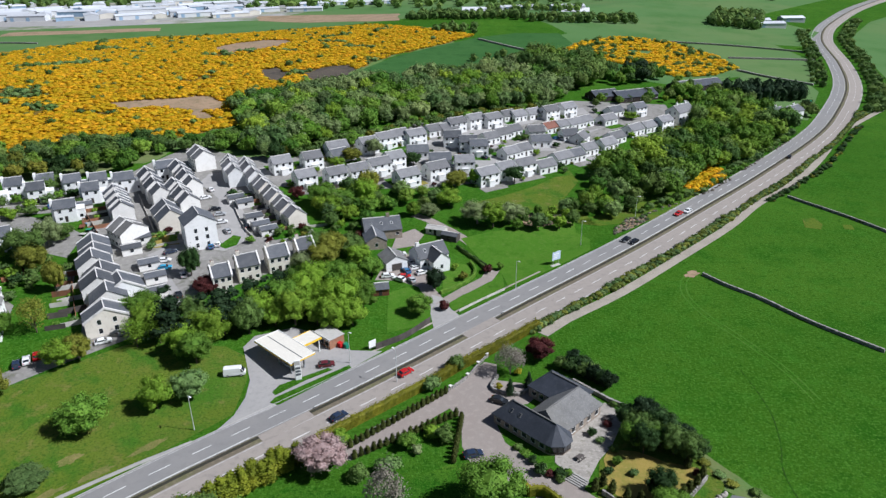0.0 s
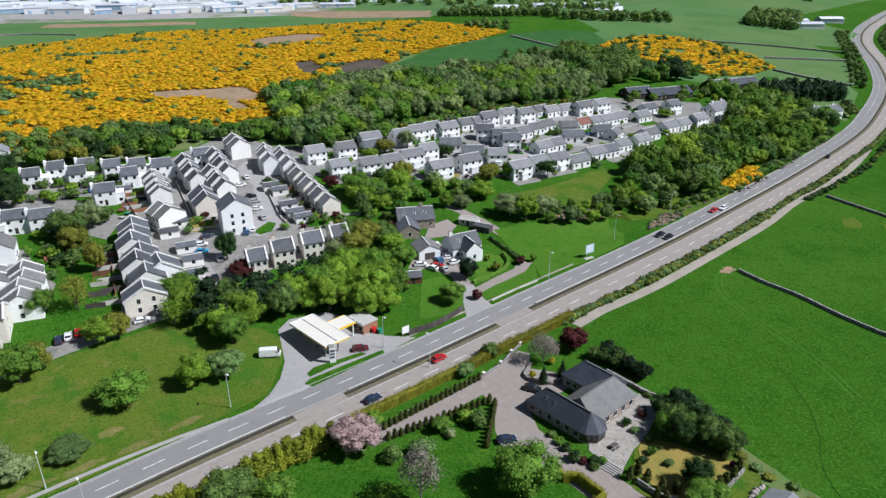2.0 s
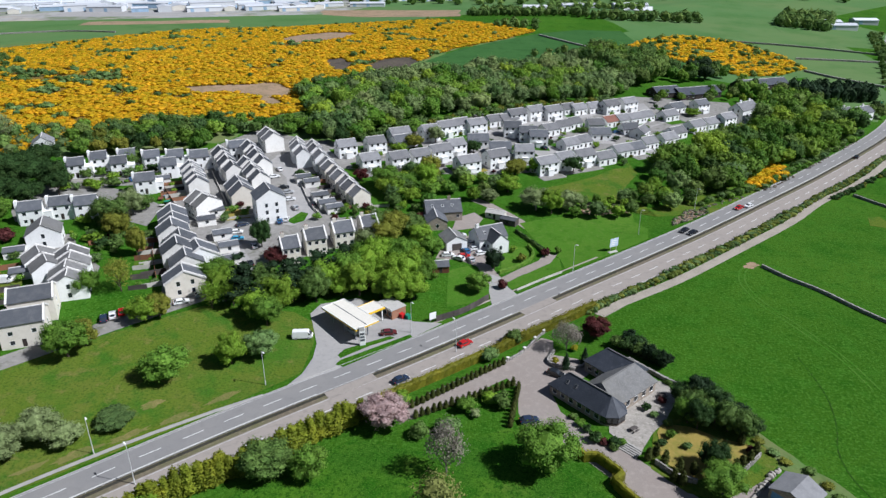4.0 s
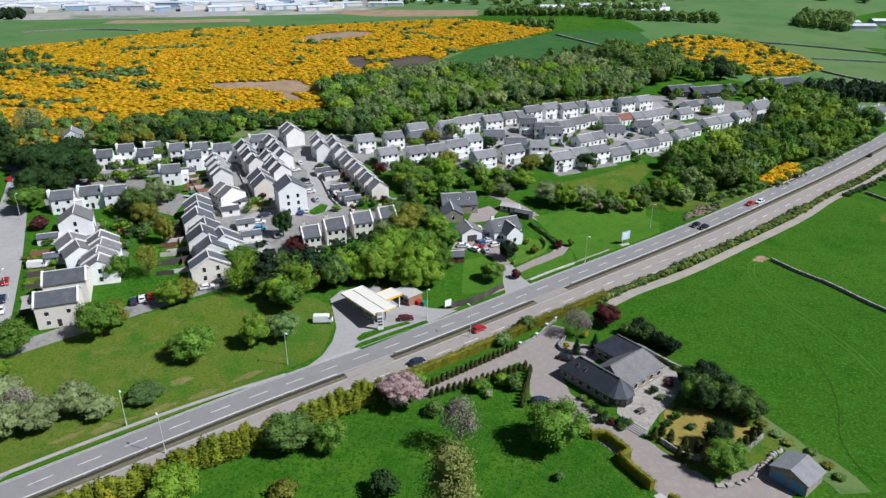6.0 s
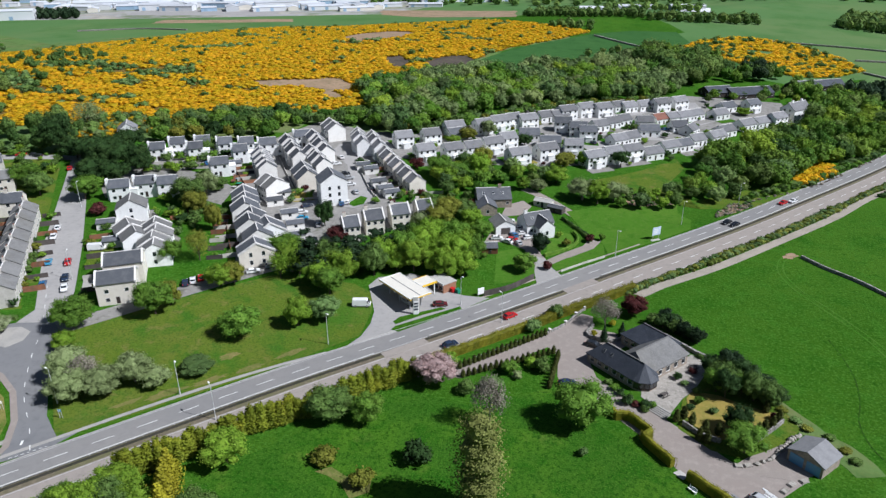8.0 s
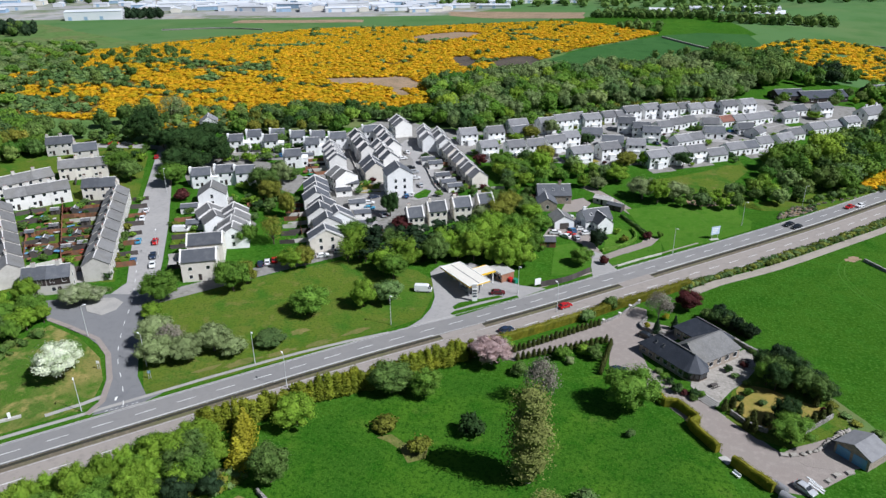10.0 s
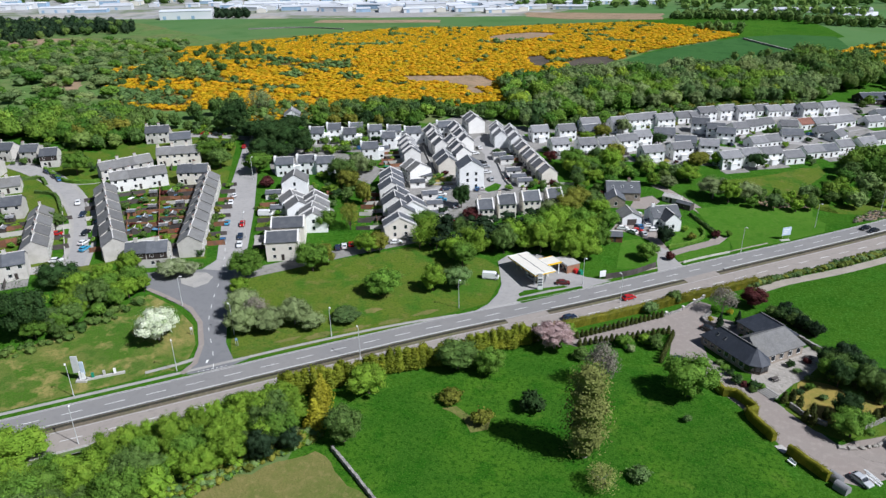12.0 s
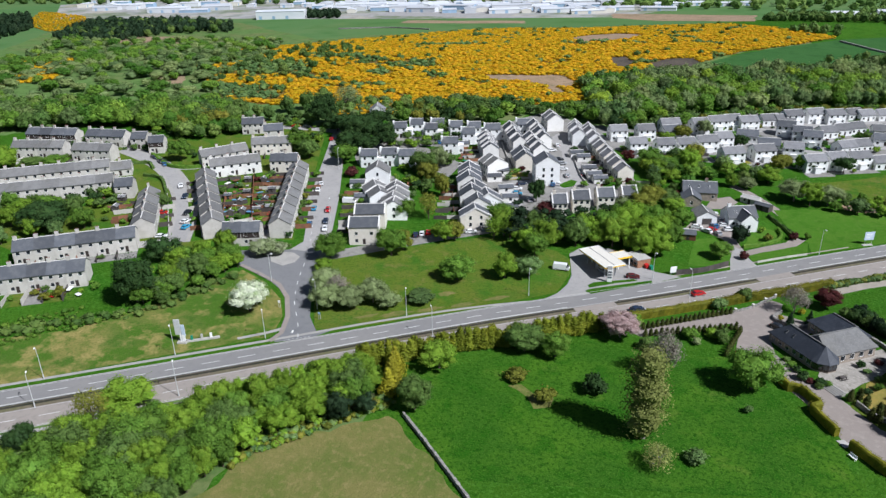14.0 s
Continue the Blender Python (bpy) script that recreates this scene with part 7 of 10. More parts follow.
# ---- walls and fences ----
def stone_wall(line, h, label, name="stone_wall", w=0.6):
    pts = smooth_line([(x, y, 0) for x, y in line], 0.7)
    rng = np.random.default_rng(len(pts))
    tris = []
    cube = np.array([[(-1, -1, -1), (1, -1, -1), (1, 1, -1)], [(-1, -1, -1), (1, 1, -1), (-1, 1, -1)], [(-1, -1, 1), (1, 1, 1), (1, -1, 1)], [(-1, -1, 1), (-1, 1, 1), (1, 1, 1)],
                     [(-1, -1, -1), (1, -1, 1), (1, -1, -1)], [(-1, -1, -1), (-1, -1, 1), (1, -1, 1)], [(-1, 1, -1), (1, 1, -1), (1, 1, 1)], [(-1, 1, -1), (1, 1, 1), (-1, 1, 1)],
                     [(-1, -1, -1), (-1, 1, -1), (-1, 1, 1)], [(-1, -1, -1), (-1, 1, 1), (-1, -1, 1)], [(1, -1, -1), (1, 1, 1), (1, 1, -1)], [(1, -1, -1), (1, -1, 1), (1, 1, 1)]], float)
    for i, p in enumerate(pts[:-1]):
        d = np.array((pts[i + 1] - p).normalized())
        nn = np.array((-d[1], d[0], 0))
        z = terrain(p.x, p.y)
        for c in range(3):
            hh = h / 3
            s = np.array((0.4 * rng.uniform(0.8, 1.1), w / 2 * rng.uniform(0.8, 1.1), hh / 2 * rng.uniform(0.95, 1.15)))
            o = np.array((p.x, p.y, z + hh * (c + 0.5) - 0.05)) + d * rng.uniform(-0.1, 0.1) + nn * rng.uniform(-0.05, 0.05)
            k = cube * s * rng.uniform(0.9, 1.1, (1, 1, 3))
            tris.append(o + k[..., :1] * d + k[..., 1:2] * nn + k[..., 2:] * np.array((0, 0, 1)))
    return tagged(part(name, leaf_mesh(name, np.zeros((0, 4, 3)), np.concatenate(tris), M["drystone"]), None), label, "wall", kind="structure")


stone_wall([(82.8, 191.5), (87.6, 183.6), (94.6, 174.9), (102.8, 161.1), (114.7, 146.0)], 1.0, "old dry-stone wall across the green field")
stone_wall([(141.0, 263.1), (145.3, 255.1), (152.4, 242.6), (159.2, 227.8), (165.6, 211.6)], 1.0, "old dry-stone wall across the green field")
stone_wall([(-58.4, 48.0), (-51.3, 43.1), (-41.5, 36.1), (-30.3, 28.0)], 1.1, "weathered stone wall between two fields")
stone_wall([(32.5, 133.2), (40.3, 124.9), (46.8, 120.8)], 1.0, "low stone wall at the field edge")
stone_wall([(13.9, 135.2), (12.3, 130.8), (15.0, 128.4), (19.3, 128.3), (23.2, 132.6)], 1.0, "curved stone wall round the rockery", w=0.5)
stone_wall([(45.4, 91.4), (47.2, 93.3), (50.5, 96.8), (53.8, 100.3)], 1.2, "pale garden wall beside the golden lawn", w=0.4)
stone_wall([(32.2, 95.6), (35.6, 92.1), (39.2, 90.8)], 1.3, "garden retaining wall above the gravel", w=0.4)
PIER_WALL = [(-15.3, 114.5), (-6.5, 122.6), (2.4, 130.4), (6.6, 135.4), (9.4, 140.6), (11.7, 144.5), (14.5, 148.3)]
stone_wall(PIER_WALL, 0.8, "pale stone wall with piers along the drive", w=0.35)
stone_wall([(172.0, 627.3), (243.9, 619.9), (309.5, 602.0)], 1.4, "dark far field wall", w=1.6)
stone_wall([(224.2, 564.5), (261.7, 567.6), (294.6, 569.8)], 1.4, "dark far field wall", w=1.6)
stone_wall([(214.2, 518.7), (229.7, 500.0), (253.2, 480.9)], 1.4, "dark far field wall", w=1.6)
stone_wall([(25.8, 600.5), (60.5, 562.2), (88.6, 540.1)], 1.4, "dark far field wall", w=1.6)
stone_wall([(-490.4, 636.5), (-437.1, 663.1), (-382.5, 659.4)], 1.4, "dark far field wall", w=1.6)
# steps from the terrace down to the yard
steps = thing("garden_steps", "broad pale stone steps down to the gravel", "steps", at=pose(27.2, 99.8, 0.05, 0, 0, -43))
for _i in range(5):
    part("step", boxes((-2.6, 2.6, -1.2 + _i * 0.45, -0.75 + _i * 0.45, -0.2, 0.17 * (_i + 1))), M["footway"], steps)


def fence(line, h, material, label, board=0.9):
    """A close-boarded fence: separate panels between posts, stepping with the ground."""
    root = thing("fence", label, "fence")
    pts = smooth_line([(x, y, 0) for x, y in line], 1.8)
    key = (round(h, 2), material)
    if key not in FENCES:
        FENCES[key] = (finish(boxes((-0.9, 0.9, -0.03, 0.03, 0.05, h), (-0.9, 0.9, 0.03, 0.07, 0.3, 0.4), (-0.9, 0.9, 0.03, 0.07, h - 0.35, h - 0.25)), "panel", M[material]),
                       finish(boxes((-0.06, 0.06, -0.06, 0.06, -0.4, h + 0.08)), "post", M[material]))
    pm, qm = FENCES[key]
    for a, b in zip(pts, pts[1:]):
        d = b - a
        yaw = math.degrees(math.atan2(d.y, d.x))
        c = (a + b) / 2
        part("panel", pm, None, root, at=pose(c.x, c.y, terrain(c.x, c.y), 0, 0, yaw) @ Matrix.Diagonal((d.length / 1.8, 1, 1, 1)))
        part("post", qm, None, root, at=pose(a.x, a.y, terrain(a.x, a.y)))
    return root


FENCES = {}
fence([(-17.2, 148.3), (-9.8, 154.0), (-3.3, 162.5)], 1.9, "fence_dark", "dark close-boarded fence beside the road")
for _ln in ([(-191.5, 133.9), (-177.0, 116.8)], [(-195.3, 155.2), (-179.8, 136.6), (-165.0, 119.0)], [(-188.3, 131.0), (-179.4, 136.8), (-169.6, 140.6)], [(-181.6, 123.2), (-163.5, 131.3)], [(-187.5, 146.2), (-176.0, 152.1)], [(-175.3, 131.4), (-166.0, 136.1)],
            [(-167.0, 123.1), (-159.8, 126.8)], [(-221.1, 101.7), (-214.5, 107.5)], [(-211.0, 95.3), (-206.4, 101.7)], [(-191.7, 151.1), (-180.2, 158.5)], [(-131.1, 175.5), (-125.6, 180.3)], [(-131.5, 227.8), (-118.4, 209.9)],
            [(-115.0, 184.9), (-105.8, 167.2), (-100.0, 156.8)], [(-114.0, 180.5), (-108.1, 183.2)], [(-126.5, 216.7), (-121.6, 220.2)]):
    fence(_ln, 1.7, "fence_wood", "reddish-brown garden fence of wooden panels")
fence([(-58.6, 257.1), (-42.0, 261.0), (-25.7, 270.0)], 1.6, "fence_dark", "dark garden fence behind the white houses")
fence([(-15.0, 259.7), (-6.7, 263.7)], 1.6, "harling_grey", "grey garden fence behind the white houses")

# the farm yard and terrace: piers, boulders, slabs, huts, a bench and a picnic table
def wall_pier(m):
    root = thing("wall_pier", "pale square stone pier with a flat cap", "pier", "piers along the drive wall", at=m)
    part("shaft", boxes((-0.3, 0.3, -0.3, 0.3, -0.2, 1.15), bevel=0.03), M["flagstone"], root)
    part("cap", boxes((-0.38, 0.38, -0.38, 0.38, 1.15, 1.3), bevel=0.04), M["coping"], root)
    return root


_pier = None
for _p in smooth_line([(x, y, 0) for x, y in PIER_WALL], 4.2)[3:]:
    _m = pose(_p.x, _p.y, 0.0, 0, 0, 45)
    _pier = copy_thing(_pier, _m) if _pier else wall_pier(_m)


def boulder(m, seed):
    rng = np.random.default_rng(seed)
    bm = bmesh.new()
    bmesh.ops.create_icosphere(bm, subdivisions=2, radius=0.5)
    for v in bm.verts:
        v.co *= 1 + rng.uniform(-0.16, 0.16)
        v.co.z = max(v.co.z, -0.22) * 0.8
    return tagged(part("boulder", bm, M["flagstone"], None, at=m), "pale rough boulder edging the gravel yard", "boulder", "boulders round the yard")


_rnd = random.Random(31)
_rocks = [boulder(pose(44.9, 85.3, 0.25, 0, 0, 10) @ Matrix.Diagonal((1.4, 1.0, 1.0, 1)), 1), boulder(pose(46.2, 86.2, 0.25, 0, 0, 70), 2)]
for _i, (_x, _y) in enumerate([(47.5, 86.9), (48.2, 87.5), (48.8, 88.2), (49.4, 88.9), (49.9, 89.7), (50.6, 90.5), (51.4, 91.4), (52.1, 92.2), (52.8, 93.1), (53.5, 94.0), (54.2, 94.8), (55.0, 95.3), (55.7, 95.8)]):
    _k = _rnd.uniform(0.9, 1.6)
    copy_thing(_rocks[_i % 2], pose(_x, _y, 0.3, 0, 0, _rnd.uniform(0, 360)) @ Matrix.Diagonal((_k, _k * 0.8, _k * 0.9, 1)))
for _x, _y, _yaw in ((41.0, 84.2, 5), (42.9, 84.6, 20), (50.0, 80.4, 40), (52.6, 81.7, 30), (48.2, 78.3, 45)):
    slabs = thing("slab_stack", "stack of grey stone slabs on the gravel", "slabs", "stacks in the yard", at=pose(_x, _y, 0.05, 0, 0, _yaw))
    for _i in range(3):
        part("slab", boxes((-0.9 + 0.1 * _i, 0.9 - 0.06 * _i, -0.55, 0.55 - 0.05 * _i, 0.14 * _i, 0.14 * _i + 0.13), bevel=0.02), M["flagstone"], slabs)


def barrel_hut(m):
    root = thing("barrel_hut", "small grey hut with a rounded sheet roof", "hut", "rounded huts by the hedge", at=m)
    arc = [(-0.95, 0.0), (0.95, 0.0)] + [(0.95 * math.cos(a), 0.75 + 0.95 * math.sin(a)) for a in (k * math.pi / 8 for k in range(9))]
    part("shell", prism(bmesh.new(), arc, -1.3, 1.3), M["fibre_sheet"], root)
    part("door", boxes((-1.34, -1.3, -0.4, 0.4, 0.05, 1.35)), M["fence_dark"], root)
    return root


copy_thing(barrel_hut(pose(38.4, 73.2, 0.05, 0, 0, -42)), pose(39.3, 70.6, 0.05, 0, 0, -38))
bench = thing("garden_bench", "white garden bench behind the clipped hedge", "bench", at=pose(30.9, 75.5, 0.02, 0, 0, -48))
part("seat", boxes((-0.9, 0.9, -0.28, 0.28, 0.42, 0.48), bevel=0.01), M["white_paint"], bench)
part("backrest", boxes((-0.9, 0.9, 0.24, 0.3, 0.5, 0.95), bevel=0.01), M["white_paint"], bench)
for _x in (-0.8, 0.8):
    for _y in (-0.22, 0.22):
        part("leg", boxes((_x - 0.04, _x + 0.04, _y - 0.04, _y + 0.04, -0.02, 0.42)), M["white_paint"], bench)
for _x, _y in ((29.3, 105.9), (37.6, 118.6)):
    picnic = thing("picnic_table", "weathered picnic table with two benches on the terrace", "table", at=pose(_x, _y, 0.12, 0, 0, 40))
    part("tabletop", boxes((-0.9, 0.9, -0.4, 0.4, 0.7, 0.76), bevel=0.01), M["fence_dark"], picnic)
    for _k in (-1, 1):
        part("seat", boxes((-0.9, 0.9, _k * 0.75 - 0.14, _k * 0.75 + 0.14, 0.42, 0.47), bevel=0.01), M["fence_dark"], picnic)
        part("leg", boxes((_k * 0.65 - 0.05, _k * 0.65 + 0.05, -0.8, 0.8, 0.34, 0.42), (_k * 0.65 - 0.05, _k * 0.65 + 0.05, -0.3, -0.2, -0.02, 0.7), (_k * 0.65 - 0.05, _k * 0.65 + 0.05, 0.2, 0.3, -0.02, 0.7)), M["fence_dark"], picnic)
for _y, _k in ((75.6, 0.0), (76.3, 0.4), (77.2, 0.1)):
    pole = thing("roof_sheet", "long pale metal sheet laid on the gravel", "sheet", "sheets in the yard", at=pose(45.3 + _k, _y, 0.06, 0, 0, -50))
    part("panel", boxes((-1.7, 1.7, -0.22, 0.22, 0.0, 0.12), bevel=0.02), M["white_paint"], pole)
    part("rib", boxes((-1.7, 1.7, -0.03, 0.03, 0.12, 0.16)), M["steel_sheet"], pole)
for _x, _y, _paint, _word in ((-26.8, 149.6, "red_paint", "red"), (-25.2, 149.3, "green_paint", "green")):
    bank = thing("recycling_bin", _word + " recycling bin with a sloped lid at the station", "bin", at=pose(_x, _y, terrain(_x, _y) + 0.06, 0, 0, -43))
    part("body", boxes((-0.65, 0.65, -0.5, 0.5, 0.0, 1.15), bevel=0.04), M[_paint], bank)
    part("lid", prism(bmesh.new(), [(-0.53, 1.15), (0.53, 1.15), (0.53, 1.42), (-0.53, 1.25)], -0.68, 0.68), M[_paint], bank)
patch("concrete_pad", [(28.0, 80.2), (29.6, 78.4), (30.9, 79.6), (29.4, 81.2)], 0.09, "concrete", "small concrete pad in the gap of the hedge", "pad")

# garden sheds
_rows = [(-187.7, 131.3), (-179.8, 129.1), (-183.8, 137.9), (-172.9, 122.9), (-168.8, 126.2), (-172.4, 135.3), (-176.8, 144.8), (-187.1, 152.0), (-165.8, 130.1), (-176.0, 120.2), (-193.0, 149.0), (-218.6, 103.0), (-223.8, 110.8)]
_shed = None
for _i, (_x, _y) in enumerate(_rows):
    _m = pose(_x, _y, terrain(_x, _y), 0, 0, 30 + 90 * (_i % 2))
    if _i < 2:
        _shed = gable_house("garden_shed", "small timber garden shed with felt roof", 2.8, 2.0, 1.8, 2.3, ("fence_wood", "fence_dark")[_i], ("slate", "tile_grey")[_i], _m, "shed", "garden sheds", chimney=(), storeys=1, front=0, back=0, gable=0)
    else:
        copy_thing(_shed, _m)

_gar = None
for _x, _y, _yaw in ((-79.9, 242.4, 30), (-75.6, 238.7, 30), (-69.0, 225.9, 30), (-64.9, 219.8, 30), (-61.3, 216.1, 30), (-92.5, 188.6, 30), (-87.3, 180.5, 30),
                     (-83.7, 171.8, 30), (-101.7, 198.0, 30), (-101.6, 205.9, 30), (-149.0, 165.7, 27), (-139.3, 154.3, 27), (-132.2, 230.0, 30), (-136.0, 227.8, 30)):
    _m = pose(_x, _y, terrain(_x, _y), 0, 0, _yaw)
    if _gar is None:
        _gar = gable_house("garage", "small grey lock-up garage with dark felt roof", 6.0, 4.6, 2.3, 3.0, "harling_pale", "slate", _m, "garage", "lock-up garages", chimney=(), storeys=1, front=1, back=0, gable=0, door=False)
    else:
        copy_thing(_gar, _m)


def garden_wall(line, h, label="low harled garden wall between courts"):
    pts = smooth_line([(x, y, 0) for x, y in line], 3.0)
    bm = bmesh.new()
    for a, b in zip(pts, pts[1:]):
        d = b - a
        r = bmesh.ops.create_cube(bm, size=1.0)
        c = (a + b) / 2
        bmesh.ops.transform(bm, matrix=pose(c.x, c.y, terrain(c.x, c.y) + h / 2 - 0.2, 0, 0, math.degrees(math.atan2(d.y, d.x))) @ Matrix.Diagonal((d.length + 0.1, 0.25, h + 0.4, 1)), verts=r["verts"])
    return tagged(part("garden_wall", bm, M["harling_grey"]), label, "wall", kind="structure")


for _ln in ([(-101.4, 199.2), (-86.2, 207.7)], [(-88.3, 170.9), (-83.5, 163.2)], [(-161.8, 217.6), (-152.3, 221.7), (-150.3, 223.4)], [(-74.1, 275.9), (-58.6, 276.6), (-45.2, 283.1)], [(-117.9, 244.4), (-100.5, 213.9)],
            [(-85.5, 250.7), (-71.3, 220.4), (-65.9, 212.2)], [(-49.4, 221.4), (-42.2, 224.1)], [(-176.0, 152.1), (-158.1, 126.5), (-149.7, 114.5)], [(-214.1, 139.6), (-171.7, 100.6)], [(-219.7, 129.6), (-182.1, 95.3)], [(-168.1, 224.4), (-153.4, 229.2), (-137.2, 229.7)]):
    garden_wall(_ln, 0.9)
for _k, _q in enumerate(([(-100.5, 211.1), (-92.0, 211.9), (-88.6, 205.1), (-95.8, 201.4)], [(-62.0, 218.6), (-51.7, 222.0), (-47.4, 216.3), (-58.1, 210.8)], [(-155.1, 161.9), (-145.6, 165.1), (-142.5, 160.8), (-152.1, 156.9)], [(-20.5, 267.6), (-10.9, 273.6), (-7.0, 269.4), (-15.1, 261.8)],
                        [(-21.7, 318.9), (-16.2, 323.2), (-14.5, 317.0), (-19.8, 312.8)], [(-60.4, 279.3), (-51.8, 283.1), (-52.1, 276.6), (-58.0, 273.6)], [(114.8, 370.8), (127.4, 378.5), (126.2, 363.1), (114.4, 357.0)], [(-169.5, 184.2), (-160.7, 189.7), (-158.0, 183.8), (-165.3, 178.8)])):
    patch("garden_lawn", _q, 0.07 + 0.001 * _k, "pasture" if _k % 3 else "lawn_gold", "small garden lawn between houses", "lawn")
# washing, furniture and play things in the back gardens, as small coloured boxes and tables
_rnd = random.Random(77)
_cols = ("white_paint", "blue_paint", "red_paint", "fence_wood", "concrete", "green_paint", "cedar", "slate")
for _i, (_x, _y) in enumerate(scatter([(-201.9, 144.4), (-182.7, 161.6), (-157.7, 125.0), (-174.7, 115.1)], 3.2, 61, limit=46) + scatter([(-133.3, 230.6), (-119.6, 212.4), (-116.9, 206.3), (-121.3, 205.3)], 3.0, 62, limit=8) + scatter([(-195.3, 52.5), (-184.8, 62.7), (-173.6, 55.9), (-181.4, 44.6)], 3.0, 63, limit=12)):
    _w, _d, _h = _rnd.uniform(0.5, 1.6), _rnd.uniform(0.4, 1.0), _rnd.uniform(0.5, 1.1)
    _c = _rnd.choice(_cols)
    _t = thing("garden_table", "garden table with boarded top in a back garden", "table", "garden tables", at=pose(_x, _y, terrain(_x, _y) + 0.05, 0, 0, _rnd.uniform(0, 180)))
    part("tabletop", boxes((-_w, _w, -_d, _d, _h - 0.08, _h), bevel=0.02), M[_c], _t)
    part("base", boxes((-_w * 0.8, _w * 0.8, -_d * 0.15, _d * 0.15, -0.05, _h - 0.08)), M["fence_dark"], _t)

# ---- far business park ----
def works(x, y, yaw, L, Wd, H, face, label):
    root = thing("warehouse", label, "warehouse", "far business park", at=pose(x, y, terrain(x, y), 0, 0, yaw))
    bm = bmesh.new()
    prism(bm, [(-Wd / 2, -1), (Wd / 2, -1), (Wd / 2, H), (0, H + 1.6), (-Wd / 2, H)], -L / 2, L / 2)
    part("wall", bm, M[face], root)
    part("roof", roof_slopes(bmesh.new(), L, Wd, H, H + 1.6, 0.4, 0.25), M["sheet_pale"], root)
    for i in range(int(L / 18)):
        x0 = -L / 2 + 4 + i * 18
        part("shutter", boxes((x0, x0 + 4, -Wd / 2 - 0.1, -Wd / 2, 0, 4.2)), M["shed_blue"], root)
    return root
for x, y, yaw, length, high, tone in (
        (-653, 732, 28, 66, 10, 'w'),
        (-917, 776, 28, 63, 7, 'w'),
        (-866, 829, 28, 46, 6, 'w'),
        (-637, 906, 28, 80, 7, 'w'),
        (-537, 874, 28, 50, 7, 'w'),
        (-523, 938, 28, 43, 6, 'w'),
        (-384, 905, 28, 56, 9, 'w'),
        (-315, 901, 28, 46, 5, 'w'),
        (-270, 893, 28, 45, 4, 'y'),
        (-453, 951, 28, 51, 6, 'w'),
        (-247, 951, 28, 47, 4, 'w'),
        (-871, 785, 28, 45, 4, 'b'),
        (-1054, 815, 28, 49, 7, 'w'),
        (-1255, 924, 28, 45, 5, 'w'),
):
    works(x, y, yaw, length, max(14, length * 0.35), high, "shed_blue" if tone == "b" else "canopy_top" if tone == "y" else "shed_white",
          "long pale industrial shed in the far business park")
for x, y, yaw, length, high, tone in (
        (-180, 1042, 28, 74, 4, 'w'),
        (-105, 1056, 28, 56, 4, 'w'),
        (-506, 866, 7, 44, 6, 'w'),
        (-470, 917, 7, 46, 6, 'b'),
        (-648, 854, 7, 44, 5, 'w'),
        (-618, 905, 7, 38, 5, 'w'),
        (-258, 918, 7, 37, 4, 'w'),
        (80, 856, 7, 40, 4, 'w'),
        (133, 822, 7, 38, 4, 'w'),
        (-190, 957, 7, 46, 4, 'w'),
        (327, 739, 1, 29, 4, 'w'),
        (370, 786, 1, 24, 4, 'w'),
        (326, 760, 1, 18, 4, 'w'),
):
    works(x, y, yaw, length, max(14, length * 0.35), high, "shed_blue" if tone == "b" else "canopy_top" if tone == "y" else "shed_white",
          "long pale industrial shed in the far business park")
_rnd = random.Random(15)
_proto = {}
for _i, (_x, _y) in enumerate(scatter([(-1054.3, 726.1), (-816.2, 860.4), (-575.7, 906.8), (-427.9, 896.2), (-216.5, 921.6), (-258.0, 1095.5), (-681.7, 1083.2), (-1144.2, 985.8), (-1253.7, 853.3)], 24, 91, limit=62) + scatter([(-671.3, 821.7), (-520.1, 849.4), (-249.8, 887.5), (-281.2, 1004.5), (-780.7, 965.0)], 28, 92, limit=34)):
    _f = ("shed_white", "shed_white", "shed_blue", "canopy_top")[_i % 4]
    _m = pose(_x, _y, terrain(_x, _y), 0, 0, 28 + 90 * (_i % 2))
    if (_f, _i % 3) not in _proto:
        _proto[_f, _i % 3] = works(_x, _y, 28, (20, 32, 42)[_i % 3], (13, 16, 20)[_i % 3], (4.5, 6, 5)[_i % 3], _f, "pale industrial shed in the far business park")
    else:
        copy_thing(_proto[_f, _i % 3], _m)

